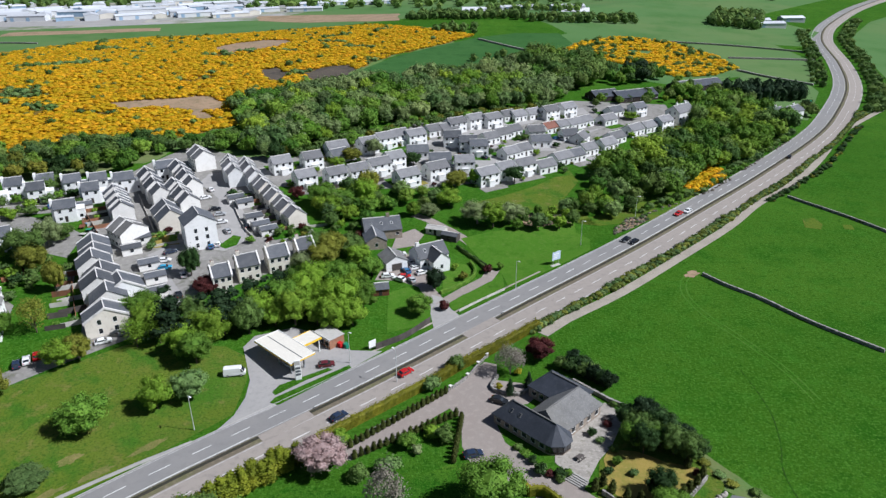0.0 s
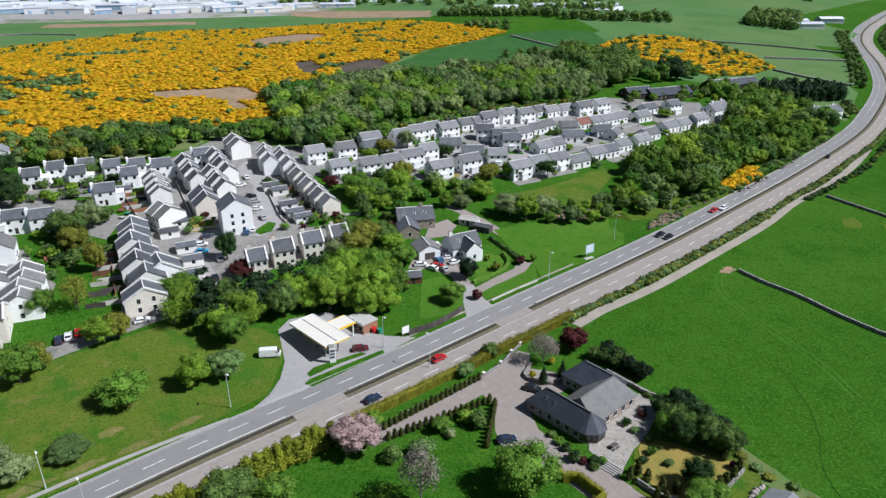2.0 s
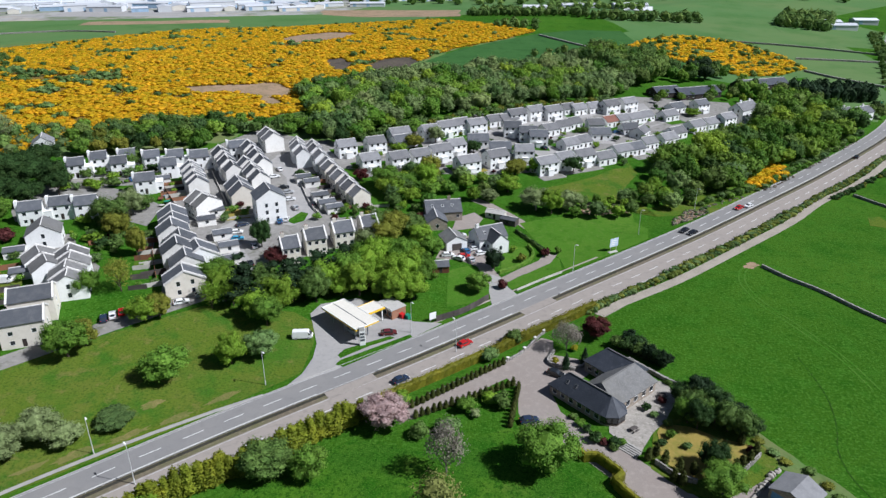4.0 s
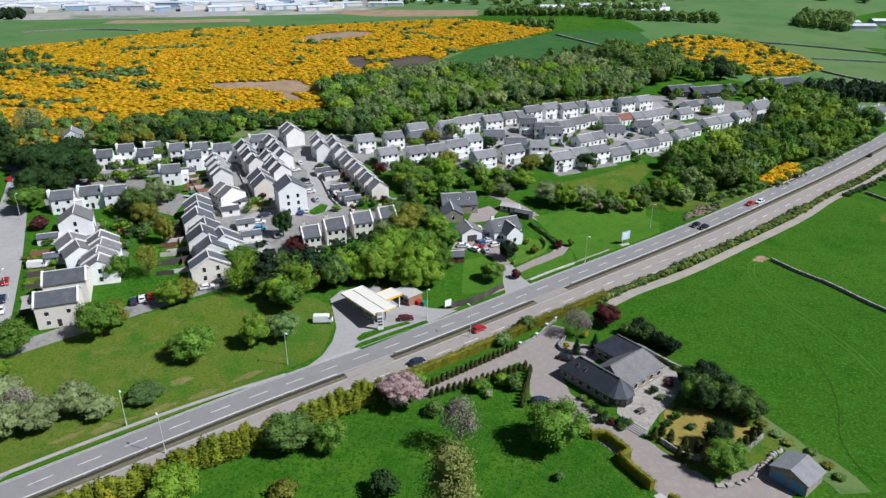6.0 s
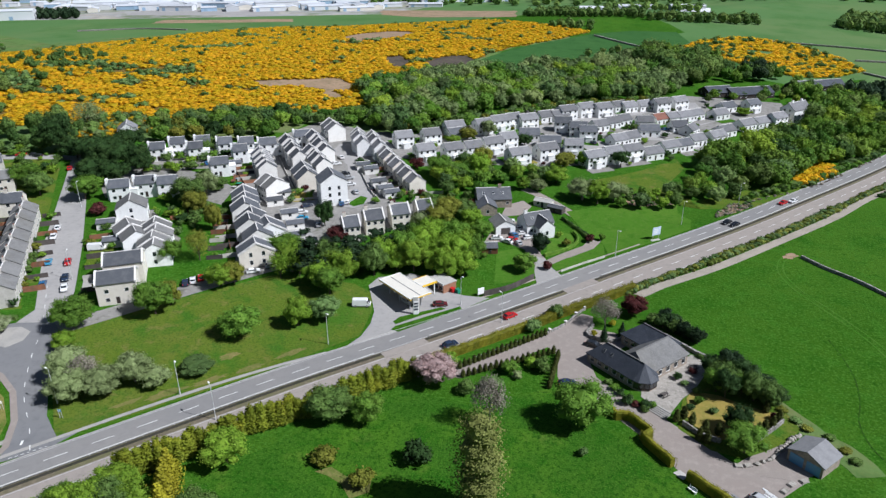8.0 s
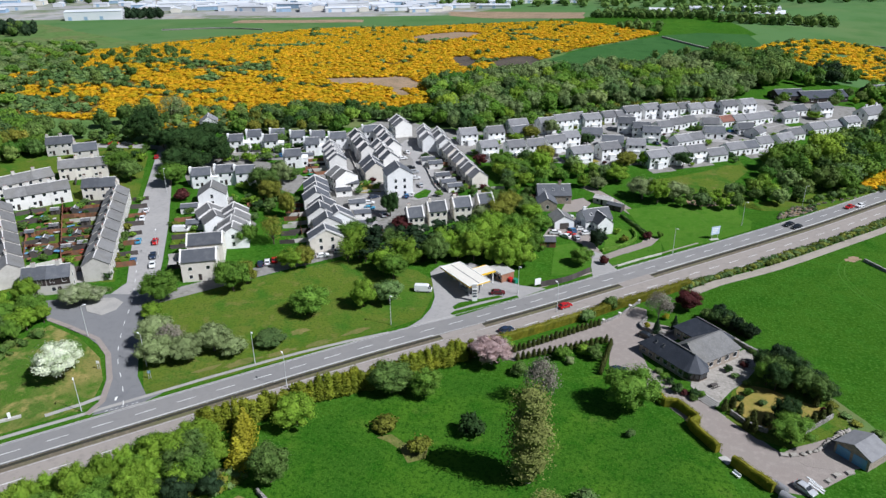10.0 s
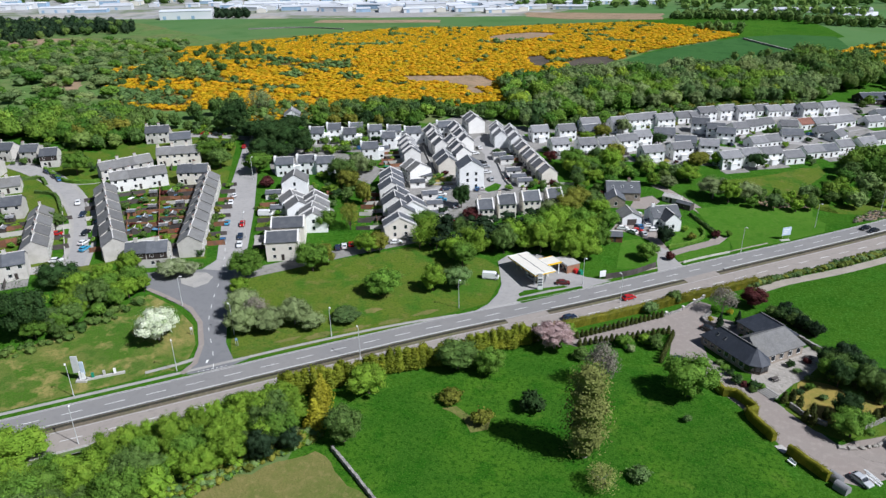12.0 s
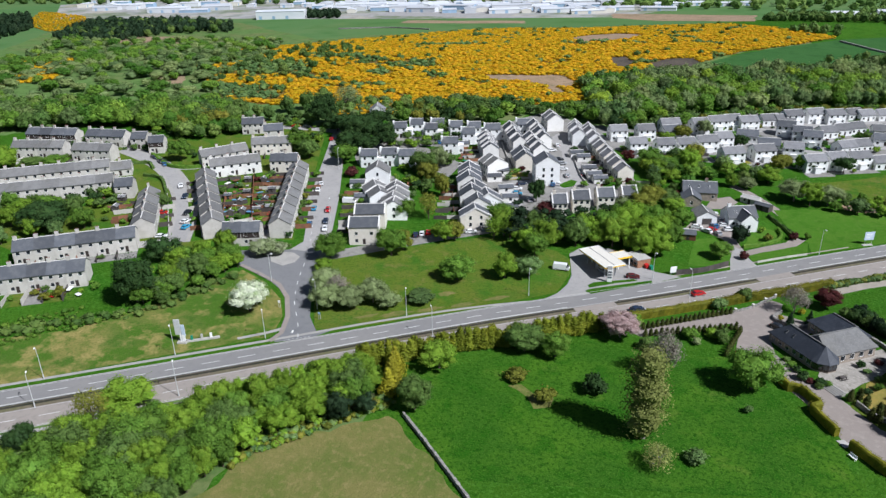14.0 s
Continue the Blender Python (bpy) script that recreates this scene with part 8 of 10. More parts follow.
# ---- single trees ----
for kind, form, x, y, h, w in (
        ("sycamore", "tree2", 10.2, 92.6, 10.2, 10.8), ("poplar", "column", -8.6, 63.8, 21.4, 9.3), ("bare", "thin", -9.3, 89.2, 13.2, 8.2),
        ("blossom_pink", "tree3", -23.5, 103.0, 7.1, 9.6), ("sycamore", "tree", -35.9, 86.3, 6.7, 7.2), ("ash", "tree", -44.1, 86.7, 7.0, 9.9), ("ash", "tree3", -44.0, 85.6, 7.2, 9.0),
        ("lime", "tree", -60.4, 69.0, 7.0, 9.4), ("golden", "cone", -69.6, 63.2, 7.2, 5.4), ("golden", "cone", -68.3, 60.0, 7.8, 5.6), ("golden", "cone", -66.9, 57.0, 8.2, 5.8), ("golden", "cone", -65.9, 54.0, 7.4, 5.4),
        ("blossom_white", "tree3", -123.6, 70.6, 9.0, 10.4), ("sycamore", "tree", -78.2, 115.0, 7.6, 10.6), ("lime", "tree2", -65.0, 122.4, 8.8, 7.2), ("scrub", "tree3", -58.9, 126.8, 6.9, 7.8), ("olive", "tree2", -103.3, 124.5, 7.6, 6.6), ("olive", "tree", -91.2, 139.8, 6.8, 6.4), ("sycamore", "tree3", -61.8, 140.2, 8.6, 8.4), ("lime", "thin", -79.1, 146.0, 9.0, 7.0), ("lime", "thin", -73.9, 148.2, 9.5, 7.6),
        ("lime", "tree3", -66.2, 143.5, 8.2, 8.0), ("sycamore", "tree2", -105.0, 119.5, 9.7, 9.9), ("lime", "tree", -94.3, 137.4, 6.8, 8.8), ("sycamore", "tree", -122.3, 108.8, 8.3, 10.6)):
    plant(kind, form, x, y, h, w)
for kind, form, x, y, h, w in (
        ("lime", "tree2", -119.1, 100.4, 4.1, 5.9), ("willow", "tree", -109.4, 88.9, 8.4, 9.5), ("willow", "tree2", -105.0, 82.6, 7.2, 9.0), ("willow", "tree3", -94.2, 91.2, 7.4, 8.6), ("willow", "tree", -99.0, 85.8, 6.6, 8.8), ("bare", "thin", -104.6, 88.0, 8.6, 8.0),
        ("willow", "tree", -88.8, 91.1, 4.6, 7.5), ("scrub", "tree", -81.8, 98.4, 3.1, 8.0), ("sycamore", "tree3", 43.0, 88.6, 6.6, 7.9), ("holm", "tree", 42.9, 95.3, 6.6, 6.0),
        ("copper", "tree", 25.0, 143.8, 5.9, 7.0), ("bare", "thin", 17.2, 137.0, 8.5, 8.1), ("sycamore", "tree", -6.6, 167.4, 5.9, 7.2), ("pine", "tree", -2.2, 182.2, 6.6, 5.9),
        ("blossom_pale", "tree2", -143.5, 100.1, 5.6, 9.0), ("blossom_pale", "tree", -139.0, 102.7, 4.4, 5.7), ("copper", "tree2", -69.8, 174.7, 5.3, 7.7), ("holm", "tree2", -77.7, 184.3, 9.6, 6.5),
        ("holm", "tree2", -156.8, 59.0, 15.0, 11.8), ("holm", "tree2", -170.6, 82.6, 7.5, 11.5), ("holm", "tree", -226.1, 79.5, 10.1, 17.2), ("olive", "thin", -107.7, 150.8, 10.3, 8.4)):
    plant(kind, form, x, y, h, w)
for kind, form, x, y, h, w in (
        ("ash", "tree", -131.5, 190.5, 10.6, 11.5), ("sycamore", "tree2", -115.4, 147.4, 7.6, 6.7), ("olive", "tree", -112.7, 171.3, 10.1, 5.5),
        ("lime", "tree", -30.1, 242.6, 11.3, 9.1), ("lime", "tree2", 1.6, 247.0, 7.0, 10.0), ("willow", "tree2", -5.6, 236.3, 4.8, 6.7), ("willow", "tree3", 12.2, 231.2, 8.6, 11.8),
        ("lime", "tree3", 17.9, 228.9, 9.6, 8.6), ("willow", "tree", 24.2, 232.9, 7.9, 9.7), ("olive", "tree2", 5.4, 270.1, 5.7, 8.3), ("copper", "shrub", -157.5, 173.9, 4.7, 6.8),
        ("willow", "thin", -217.9, 260.0, 13.3, 15.2), ("holm", "tree", -210.2, 227.8, 16.8, 13.8), ("holm", "tree3", -189.2, 220.5, 11.4, 15.6), ("holm", "tree2", -182.8, 227.7, 10.1, 13.7),
        ("holm", "tree", -168.0, 217.6, 10.7, 11.0), ("holm", "tree3", -182.3, 237.2, 10.3, 11.8), ("sycamore", "tree3", -171.6, 190.8, 6.9, 9.1), ("sycamore", "tree2", -83.8, 160.8, 6.9, 10.4)):
    plant(kind, form, x, y, h, w)
for kind, form, x, y, h, w in (
        ("holm", "tree", -199.4, 223.2, 8.6, 12.5), ("holm", "tree2", -183.1, 216.1, 11.5, 13.2), ("holm", "tree3", -174.1, 217.8, 10.8, 12.1), ("holm", "tree", -177.6, 201.4, 9.4, 12.6), ("holm", "tree2", -168.8, 201.8, 9.2, 12.5),
        ("sycamore", "tree3", -169.9, 185.0, 9.0, 9.9), ("holm", "tree3", -162.6, 211.4, 9.5, 7.4), ("willow", "tree2", -129.4, 199.8, 9.6, 8.7), ("ash", "tree2", -127.4, 204.7, 6.1, 7.1),
        ("olive", "tree3", -124.4, 181.8, 9.5, 8.4), ("ash", "tree", -150.2, 243.5, 7.3, 8.1), ("willow", "tree", -32.7, 301.1, 8.4, 7.6), ("lime", "tree", -47.7, 285.6, 3.9, 7.3),
        ("olive", "tree", -41.5, 290.9, 6.7, 8.4), ("holm", "tree2", -14.3, 290.3, 6.4, 6.8), ("holm", "tree3", 29.4, 274.1, 7.3, 7.9), ("holm", "tree", 15.8, 270.7, 5.3, 7.3), ("olive", "tree2", -29.9, 253.8, 10.7, 8.5),
        ("sycamore", "tree", -46.4, 242.7, 8.7, 11.0), ("lime", "tree2", -41.6, 234.4, 7.3, 10.2), ("sycamore", "tree3", -36.9, 241.4, 7.6, 10.0), ("holm", "tree2", -74.5, 288.9, 8.3, 7.4), ("olive", "tree3", -72.6, 295.7, 5.7, 5.9),
        ("copper", "tree", -57.3, 247.7, 5.0, 6.1), ("sycamore", "tree", -43.8, 312.6, 6.6, 7.3), ("lime", "tree3", 12.8, 270.8, 6.6, 5.9), ("olive", "tree", 4.2, 266.3, 6.1, 8.2), ("lime", "tree2", 103.0, 378.5, 4.4, 8.2)):
    plant(kind, form, x, y, h, w)
for kind, form, x, y, h, w in (("sycamore", "tree", -237.5, 154.7, 10.3, 9.2), ("lime", "tree2", -298.7, 111.7, 10.4, 10.9), ("sycamore", "tree3", -199.1, 191.1, 9.0, 11.6), ("ash", "tree", -188.1, 184.5, 8.8, 9.2),
                               ("ash", "tree2", -204.0, 113.0, 6.3, 5.7), ("sycamore", "tree", -283.6, 125.1, 4.3, 11.0), ("ash", "tree3", -291.0, 119.3, 4.2, 10.0)):
    plant(kind, form, x, y, h, w)
for kind, form, x, y, h, w in (("ash", "tree", -41.5, 201.0, 8.5, 9.5), ("olive", "tree2", -36.5, 199.5, 9.0, 10.0), ("ash", "tree3", -31.0, 202.0, 7.5, 9.0), ("lime", "tree", -27.0, 195.5, 7.0, 8.5), ("olive", "tree3", -38.0, 194.0, 8.0, 9.5),
                               ("sycamore", "tree2", -22.5, 189.0, 6.0, 7.0), ("willow", "tree", -45.0, 192.0, 5.5, 7.5)):
    plant(kind, form, x, y, h, w)
# shrubs in gardens and on the meadow
for kind, x, y, h, w in (
        ("holm", -22.3, 75.3, 4.8, 6.9), ("olive", -41.0, 72.3, 3.3, 6.5), ("olive", -31.6, 67.2, 3.8, 6.0), ("copper", 0.5, 169.8, 3.0, 3.5), ("copper", 14.3, 193.7, 3.2, 3.8),
        ("sycamore", 18.5, 195.9, 2.7, 2.7), ("ash", -22.0, 108.9, 3.6, 5.3), ("lime", -21.4, 111.4, 3.2, 4.5), ("sycamore", -6.7, 109.6, 3.6, 5.2), ("lime", -1.5, 113.4, 2.4, 4.5),
        ("willow", -4.6, 107.8, 2.1, 2.9), ("ash", 1.2, 111.5, 4.3, 4.7), ("scrub", -10.0, 102.3, 3.7, 6.3), ("holm", 20.6, 101.7, 2.5, 3.2), ("holm", 24.8, 100.9, 2.0, 3.4),
        ("golden", 19.1, 136.7, 2.0, 2.1), ("golden", 14.0, 130.7, 1.7, 2.0), ("scrub", -2.3, 130.9, 3.6, 5.8), ("ash", 3.5, 139.1, 4.1, 5.4), ("ash", -16.1, 100.0, 3.4, 5.0)):
    plant(kind, "shrub", x, y, h, w)
plant("poplar", "thin", -3.7, 55.8, 5.0, 7.2)
for x, y, h, w in ((2.7, 60.7, 2.9, 5.2), (10.5, 82.6, 2.1, 2.4)):
    plant("scrub", "shrub", x, y, h, w)

# clipped cypresses along the drive
for _a, _b, _n in (([(-18.8, 109.8)][0], [(1.3, 128.9)][0], 20), ([(-17.5, 106.3)][0], [(3.7, 120.2)][0], 18), ([(4.9, 118.9)][0], [(3.1, 105.0)][0], 11)):
    for _i in range(_n):
        _t = _i / (_n - 1)
        plant("cypress", "topiary", _a[0] + (_b[0] - _a[0]) * _t, _a[1] + (_b[1] - _a[1]) * _t, 2.3 + 0.25 * math.sin(_i * 2.3), 1.3, group="clipped cypresses along the drive")
for _x, _y in [(30.7, 97.0), (32.5, 98.4), (33.9, 96.4), (36.3, 94.3), (34.6, 91.3), (36.0, 90.5), (38.8, 93.6), (47.2, 95.1), (48.7, 96.3), (50.7, 97.9), (52.7, 100.4), (50.7, 103.4)]:
    plant("cypress", "topiary", _x, _y, 3.3, 1.7, group="clipped cypresses round the golden lawn")
for _x, _y in [(31.5, 138.8), (34.1, 136.8), (36.3, 135.1), (38.2, 133.3), (40.0, 131.9), (21.2, 131.3), (16.5, 128.5)]:
    plant("pine", "cone", _x, _y, 4.6, 2.6, group="dark conifers behind the stone house")
for _i, (_x, _y) in enumerate([(41.6, 117.4), (42.7, 113.4), (45.2, 117.0), (44.9, 112.0), (47.5, 114.5), (47.0, 110.1), (49.4, 112.1), (49.0, 107.4), (51.2, 109.4), (51.5, 105.7), (53.2, 106.7), (41.2, 109.7), (42.8, 107.8)]):
    plant(("holm", "ash", "pine", "ash", "holm", "sycamore")[_i % 6], ("tree", "tree2", "tree3")[_i % 3], _x, _y, 5.0 + 2.2 * ((_i * 7) % 5) / 4, 5.6, group="dark evergreens beside the garden")
for _i, (_x, _y) in enumerate([(30.4, 139.2), (32.5, 137.7), (33.5, 140.8), (35.5, 135.8), (35.6, 138.7), (37.4, 133.8), (37.3, 136.6), (39.2, 132.4), (40.3, 130.9)]):
    plant(("ash", "holm", "pine")[_i % 3], "tree2", _x, _y, 3.6 + 0.4 * (_i % 3), 4.0, group="dark evergreens beside the garden")

for _i, (_x, _y) in enumerate([(16.7, 109.2), (18.1, 106.8), (19.4, 104.9), (21.0, 102.4), (22.5, 101.2), (24.3, 99.5), (25.9, 101.0), (33.1, 113.4), (34.5, 111.4), (37.1, 116.6), (36.7, 108.4), (36.6, 104.3), (34.4, 102.1), (39.3, 101.3), (51.8, 100.9), (45.7, 99.6)]):
    plant(("ash", "sycamore", "holm", "scrub", "copper")[_i % 5], "shrub", _x, _y, 1.3 + 0.7 * ((_i * 5) % 4) / 3, 2.4, group="shrubs round the stone house")
for _x, _y in [(40.1, 124.2), (41.6, 121.4), (43.6, 121.7), (46.4, 119.1), (49.4, 115.4), (52.8, 109.3), (54.5, 104.5), (56.4, 100.9), (57.9, 98.3), (61.6, 96.1), (63.5, 92.1), (64.4, 89.0)]:
    plant(("olive", "ash", "scrub")[int(_x) % 3], "shrub", _x, _y, 1.1, 2.8, group="rough bushes along the field edge")

fence([(4.9, 168.5), (11.8, 175.4), (19.0, 181.9)], 0.8, "harling_grey", "low weathered grey fence beside the road verge")
# ---- hedges ----
_line = smooth_line([(x, y, 0) for x, y in [(-79.1, 61.2), (-73.1, 66.2), (-63.9, 75.1), (-51.3, 85.3), (-42.5, 92.6), (-34.3, 100.4), (-29.5, 104.9)]], 1.3)
for _i, _p in enumerate(_line):
    plant("hedge_conifer", "spire", _p.x + 0.45 * math.sin(_i * 2.1), _p.y + 0.45 * math.cos(_i * 1.7), 5.2 + 0.6 * math.sin(_i * 1.3) + 0.5 * math.sin(_i * 0.37), 3.3 + 0.4 * math.sin(_i * 0.9), group="conifer hedge along the road")
for _x, _y in [(-99.0, 34.5), (-96.6, 37.6), (-93.8, 40.8), (-90.2, 44.3), (-87.3, 47.2), (-84.1, 50.1), (-81.0, 52.9), (-77.9, 55.7), (-75.1, 58.5)]:
    plant("lime", "tree2", _x, _y, 5.2 + (_x * 3.7 % 1.3), 5.0, group="roadside copse")
hedge([(-26.3, 111.0), (-17.2, 119.0), (-6.9, 128.4), (-1.6, 133.0)], 1.8, 2.4, "privet", "clipped yellow-green hedge along the road", leaf=0.25, density=12, lumps=0.05)
hedge([(-1.6, 133.0), (6.5, 141.1), (17.7, 151.1), (26.3, 159.4)], 2.0, 2.5, "privet", "clipped yellow-green hedge along the road", leaf=0.28, density=13, lumps=0.07)
hedge([(16.1, 98.4), (18.0, 95.7), (20.4, 95.9), (24.6, 90.9), (23.0, 89.2), (28.0, 81.9)], 1.3, 2.3, "privet", "stepped golden privet hedge beside the gravel", leaf=0.2, density=16, lumps=0.03)
hedge([(30.5, 79.0), (33.8, 75.9), (37.2, 72.6)], 1.3, 2.3, "privet", "stepped golden privet hedge beside the gravel", leaf=0.2, density=16, lumps=0.03)
hedge([(-0.6, 179.1), (4.8, 183.8), (9.1, 189.5), (10.3, 194.6), (8.9, 199.7)], 1.0, 1.2, "sycamore", "low green hedge along the drive", leaf=0.22, density=12)
hedge([(5.6, 209.4), (11.5, 200.3), (14.6, 193.9)], 1.0, 1.2, "ash", "low dark hedge along the drive", leaf=0.22, density=12)
hedge([(4.6, 210.6), (9.6, 203.6), (14.0, 197.3)], 0.9, 1.2, "holm", "low dark hedge beside the lawn", leaf=0.22, density=10)
hedge([(-255.3, 154.3), (-236.8, 147.0), (-225.1, 150.6), (-219.1, 161.8)], 1.4, 1.5, "sycamore", "dense green garden hedge round the corner", leaf=0.3, density=9)
hedge([(-254.7, 140.3), (-248.2, 145.2), (-240.3, 141.3)], 1.2, 1.4, "ash", "dense green garden hedge round a lawn", leaf=0.3, density=9)
hedge([(-237.5, 133.5), (-227.9, 134.0), (-212.7, 123.0)], 1.2, 1.4, "ash", "dense green garden hedge round a lawn", leaf=0.3, density=9)
hedge([(-161.4, 100.0), (-150.6, 106.5), (-138.8, 108.7)], 1.2, 1.2, "ash", "low green hedge before the timber house", leaf=0.3, density=9)

# ---- woods ----
def wood(poly, gap, seed, kinds, low, high, label, limit=400, spread=0.9, holes=()):
    """A wood too far off to count: one mesh for each kind of tree in it."""
    places = scatter(poly, gap, seed, holes, limit=limit)
    for k, kind in enumerate(kinds):
        forest("woodland", [q for i, q in enumerate(places) if (i * 7 + i // 5) % len(kinds) == k], kind, low, high, label, spread)


BELT = [(-95.0, 315.5), (-88.5, 352.3), (-81.9, 393.2), (-57.0, 413.7), (-41.1, 434.2), (-15.7, 443.5), (18.1, 467.4), (42.4, 487.5), (71.6, 502.3), (80.1, 475.9), (73.1, 423.9), (58.0, 399.5), (40.0, 387.5), (17.0, 379.5), (0.0, 370.5), (-26.0, 349.0), (-44.5, 332.5), (-58.5, 316.0), (-67.0, 300.0), (-77.5, 290.0), (-89.0, 293.9)]
# Mostly pale leaf kinds, so that haze over the belt is in the colour.
wood(BELT, 6.4, 11, ("sallow", "lime", "sallow", "scrub", "sycamore", "sallow"), 7.5, 12.5, "dense leafy woodland belt behind the white estate", 520, 1.05)
wood([(-114.2, 356.1), (-118.0, 376.3), (-101.7, 391.0), (-82.7, 412.6), (-67.8, 427.4), (-63.3, 396.5), (-81.8, 357.1), (-90.0, 328.0), (-102.4, 332.4)], 6.0, 22, ("sycamore", "scrub", "ash"), 6, 9, "leafy edge of the woodland beside the gorse", 60, 1.05)
wood([(42.8, 493.2), (69.1, 517.2), (101.0, 511.6), (105.5, 480.2), (94.3, 447.7), (73.9, 429.8), (70.7, 461.3)], 6.6, 12, ("ash", "sycamore", "ash", "ash"), 12, 16, "tall dark woodland round the school", 90, 0.9)
wood([(110.2, 485.1), (137.0, 511.5), (152.5, 494.5), (146.9, 472.6), (122.1, 460.5), (106.6, 456.0)], 7.5, 13, ("ash", "sycamore", "pine"), 7, 11, "dark trees behind the school", 30, 0.9)
wood([(83.0, 399.8), (94.6, 418.9), (105.9, 416.7), (139.3, 442.8), (158.3, 436.9), (152.5, 406.4), (137.0, 414.8), (103.7, 405.6)], 8.0, 14, ("sycamore", "ash", "lime"), 4, 7, "green trees between school and houses", 18, 0.95)
wood([(-179.5, 248.5), (-157.9, 256.9), (-128.8, 268.9), (-133.0, 279.6), (-164.0, 269.2), (-187.1, 259.2)], 6.0, 19, ("sycamore", "ash", "olive", "holm"), 5, 8.5, "green trees behind the white houses", 40, 0.95)
wood([(-190.4, 265.0), (-166.6, 274.5), (-136.8, 282.1), (-118.8, 293.9), (-95.2, 300.0), (-96.9, 317.1), (-128.9, 306.6), (-168.6, 296.1), (-194.7, 279.8)], 5.6, 15, ("ash", "sycamore", "scrub", "sycamore"), 4.5, 8, "low green trees between houses and gorse", 120, 1.1)
wood([(-349.3, 139.0), (-338.4, 152.9), (-314.9, 171.4), (-278.0, 186.0), (-257.6, 205.2), (-271.3, 228.9), (-305.0, 211.6), (-343.5, 187.0), (-382.9, 160.7)], 6.0, 16, ("sycamore", "sycamore", "ash", "scrub"), 8, 12, "leafy trees behind the grey terraces", 130, 1.05)
wood([(-270.8, 179.3), (-252.9, 178.5), (-240.0, 195.1), (-257.7, 216.5), (-278.7, 194.4), (-289.4, 178.0)], 6.0, 20, ("sycamore", "olive", "sycamore", "ash"), 7, 10, "leafy trees behind the grey terraces", 30, 1.0)
GORSE_GAP = [(100.5, 267.5), (106.0, 280.0), (113.0, 292.5), (120.0, 299.0), (126.0, 300.0), (124.0, 289.0), (113.0, 276.0)]
HOUSE_GAP = [(177.4, 380.8), (179.4, 397.8), (207.4, 406.1), (207.4, 388.1)]
wood([(108.0, 320.8), (131.0, 356.0), (140.0, 384.0), (150.0, 400.0), (168.0, 413.0), (186.0, 410.0), (192.0, 392.0), (189.0, 371.0), (183.8, 363.8), (170.4, 348.0), (150.0, 324.3), (131.7, 303.0), (115.0, 283.6), (101.0, 269.0)], 8.0, 17, ("sycamore", "lime", "ash", "sycamore", "lime"), 7.0, 12.5, "dense leafy roadside wood", 130, 1.12, [GORSE_GAP, HOUSE_GAP])
wood([(205.5, 398.0), (208.0, 406.0), (216.0, 406.0), (219.0, 401.0), (213.0, 394.0)], 6.0, 23, ("ash", "holm"), 7, 9.5, "dark trees beside the roadside house", 8, 1.1)
_front = smooth_line([(x, y, 0) for x, y in [(75.2, 244.5), (87.6, 254.3), (104.1, 266.6), (118.2, 281.0), (134.7, 300.3), (153.0, 321.7), (173.4, 345.5), (188.0, 363.0)]], 2.0)
for _k, _kind in enumerate(("sycamore", "ash", "scrub")):
    thicket("wood_edge", [(p.x - 1.2 + 1.4 * math.sin(i * 2.3), p.y + 1.0 + 1.4 * math.cos(i * 1.7)) for i, p in enumerate(_front) if i % 3 == _k], _kind, 1.4, 4.0, "scrub bushes and saplings at the foot of the roadside wood", 1.5, 0.5, 50)
wood([(147.3, 466.0), (169.1, 440.0), (185.1, 416.0), (173.1, 384.6), (164.3, 425.7), (144.2, 429.2)], 9, 18, ("sycamore", "ash", "lime"), 6, 10, "trees round the school", 30)
WOODS = (
    ([(62.0, 262.0), (64.0, 279.8), (86.4, 307.2), (110.4, 330.2), (101.0, 277.3), (88.0, 259.0), (75.0, 249.0)], 7.6, 7.0, 11.5, 50, "mid"),
    ([(-80.1, 147.4), (-76.4, 154.6), (-67.5, 160.5), (-51.0, 167.5), (-38.5, 180.1), (-31.0, 185.5), (-26.0, 179.0), (-21.5, 168.5), (-21.0, 160.5), (-24.5, 155.5), (-32.1, 156.9), (-44.4, 157.9), (-53.5, 152.7), (-65.0, 145.8), (-73.8, 146.7)], 4.8, 7.5, 11.5, 70, "tree"),
    ([(-158.3, 56.5), (-165.8, 71.7), (-164.0, 85.5), (-155.1, 94.6), (-144.4, 90.3), (-142.5, 86.2), (-145.9, 74.8), (-148.6, 61.5)], 4.4, 4, 7, 34, "tree"),
    ([(-234.1, 58.7), (-258.3, 82.6), (-249.7, 90.7), (-233.1, 95.5), (-216.3, 91.0), (-212.6, 82.1), (-222.8, 71.8)], 6.0, 6, 8.5, 16, "tree"),
    ([(23.7, 226.6), (32.2, 240.8), (49.1, 243.4), (48.6, 232.1), (38.5, 226.6)], 5.5, 4, 6.5, 14, "tree"),
    ([(46.0, 243.5), (53.0, 256.0), (61.0, 262.0), (75.0, 248.0), (66.0, 240.5), (56.0, 241.0)], 5.2, 4, 7, 14, "mid"),
    ([(-47.4, 234.7), (-38.9, 256.2), (-21.3, 248.3), (-22.1, 231.5), (-30.3, 225.7), (-39.1, 218.2)], 6.0, 5, 8, 14, "mid"),
    ([(-30.7, 248.0), (-6.6, 260.3), (2.0, 246.0), (-11.1, 234.0), (-18.2, 238.3)], 6.5, 4, 7, 10, "mid"),
)
MIX = ("sycamore", "ash", "lime", "sycamore", "ash", "sycamore", "lime", "ash", "scrub", "sycamore", "lime", "olive")
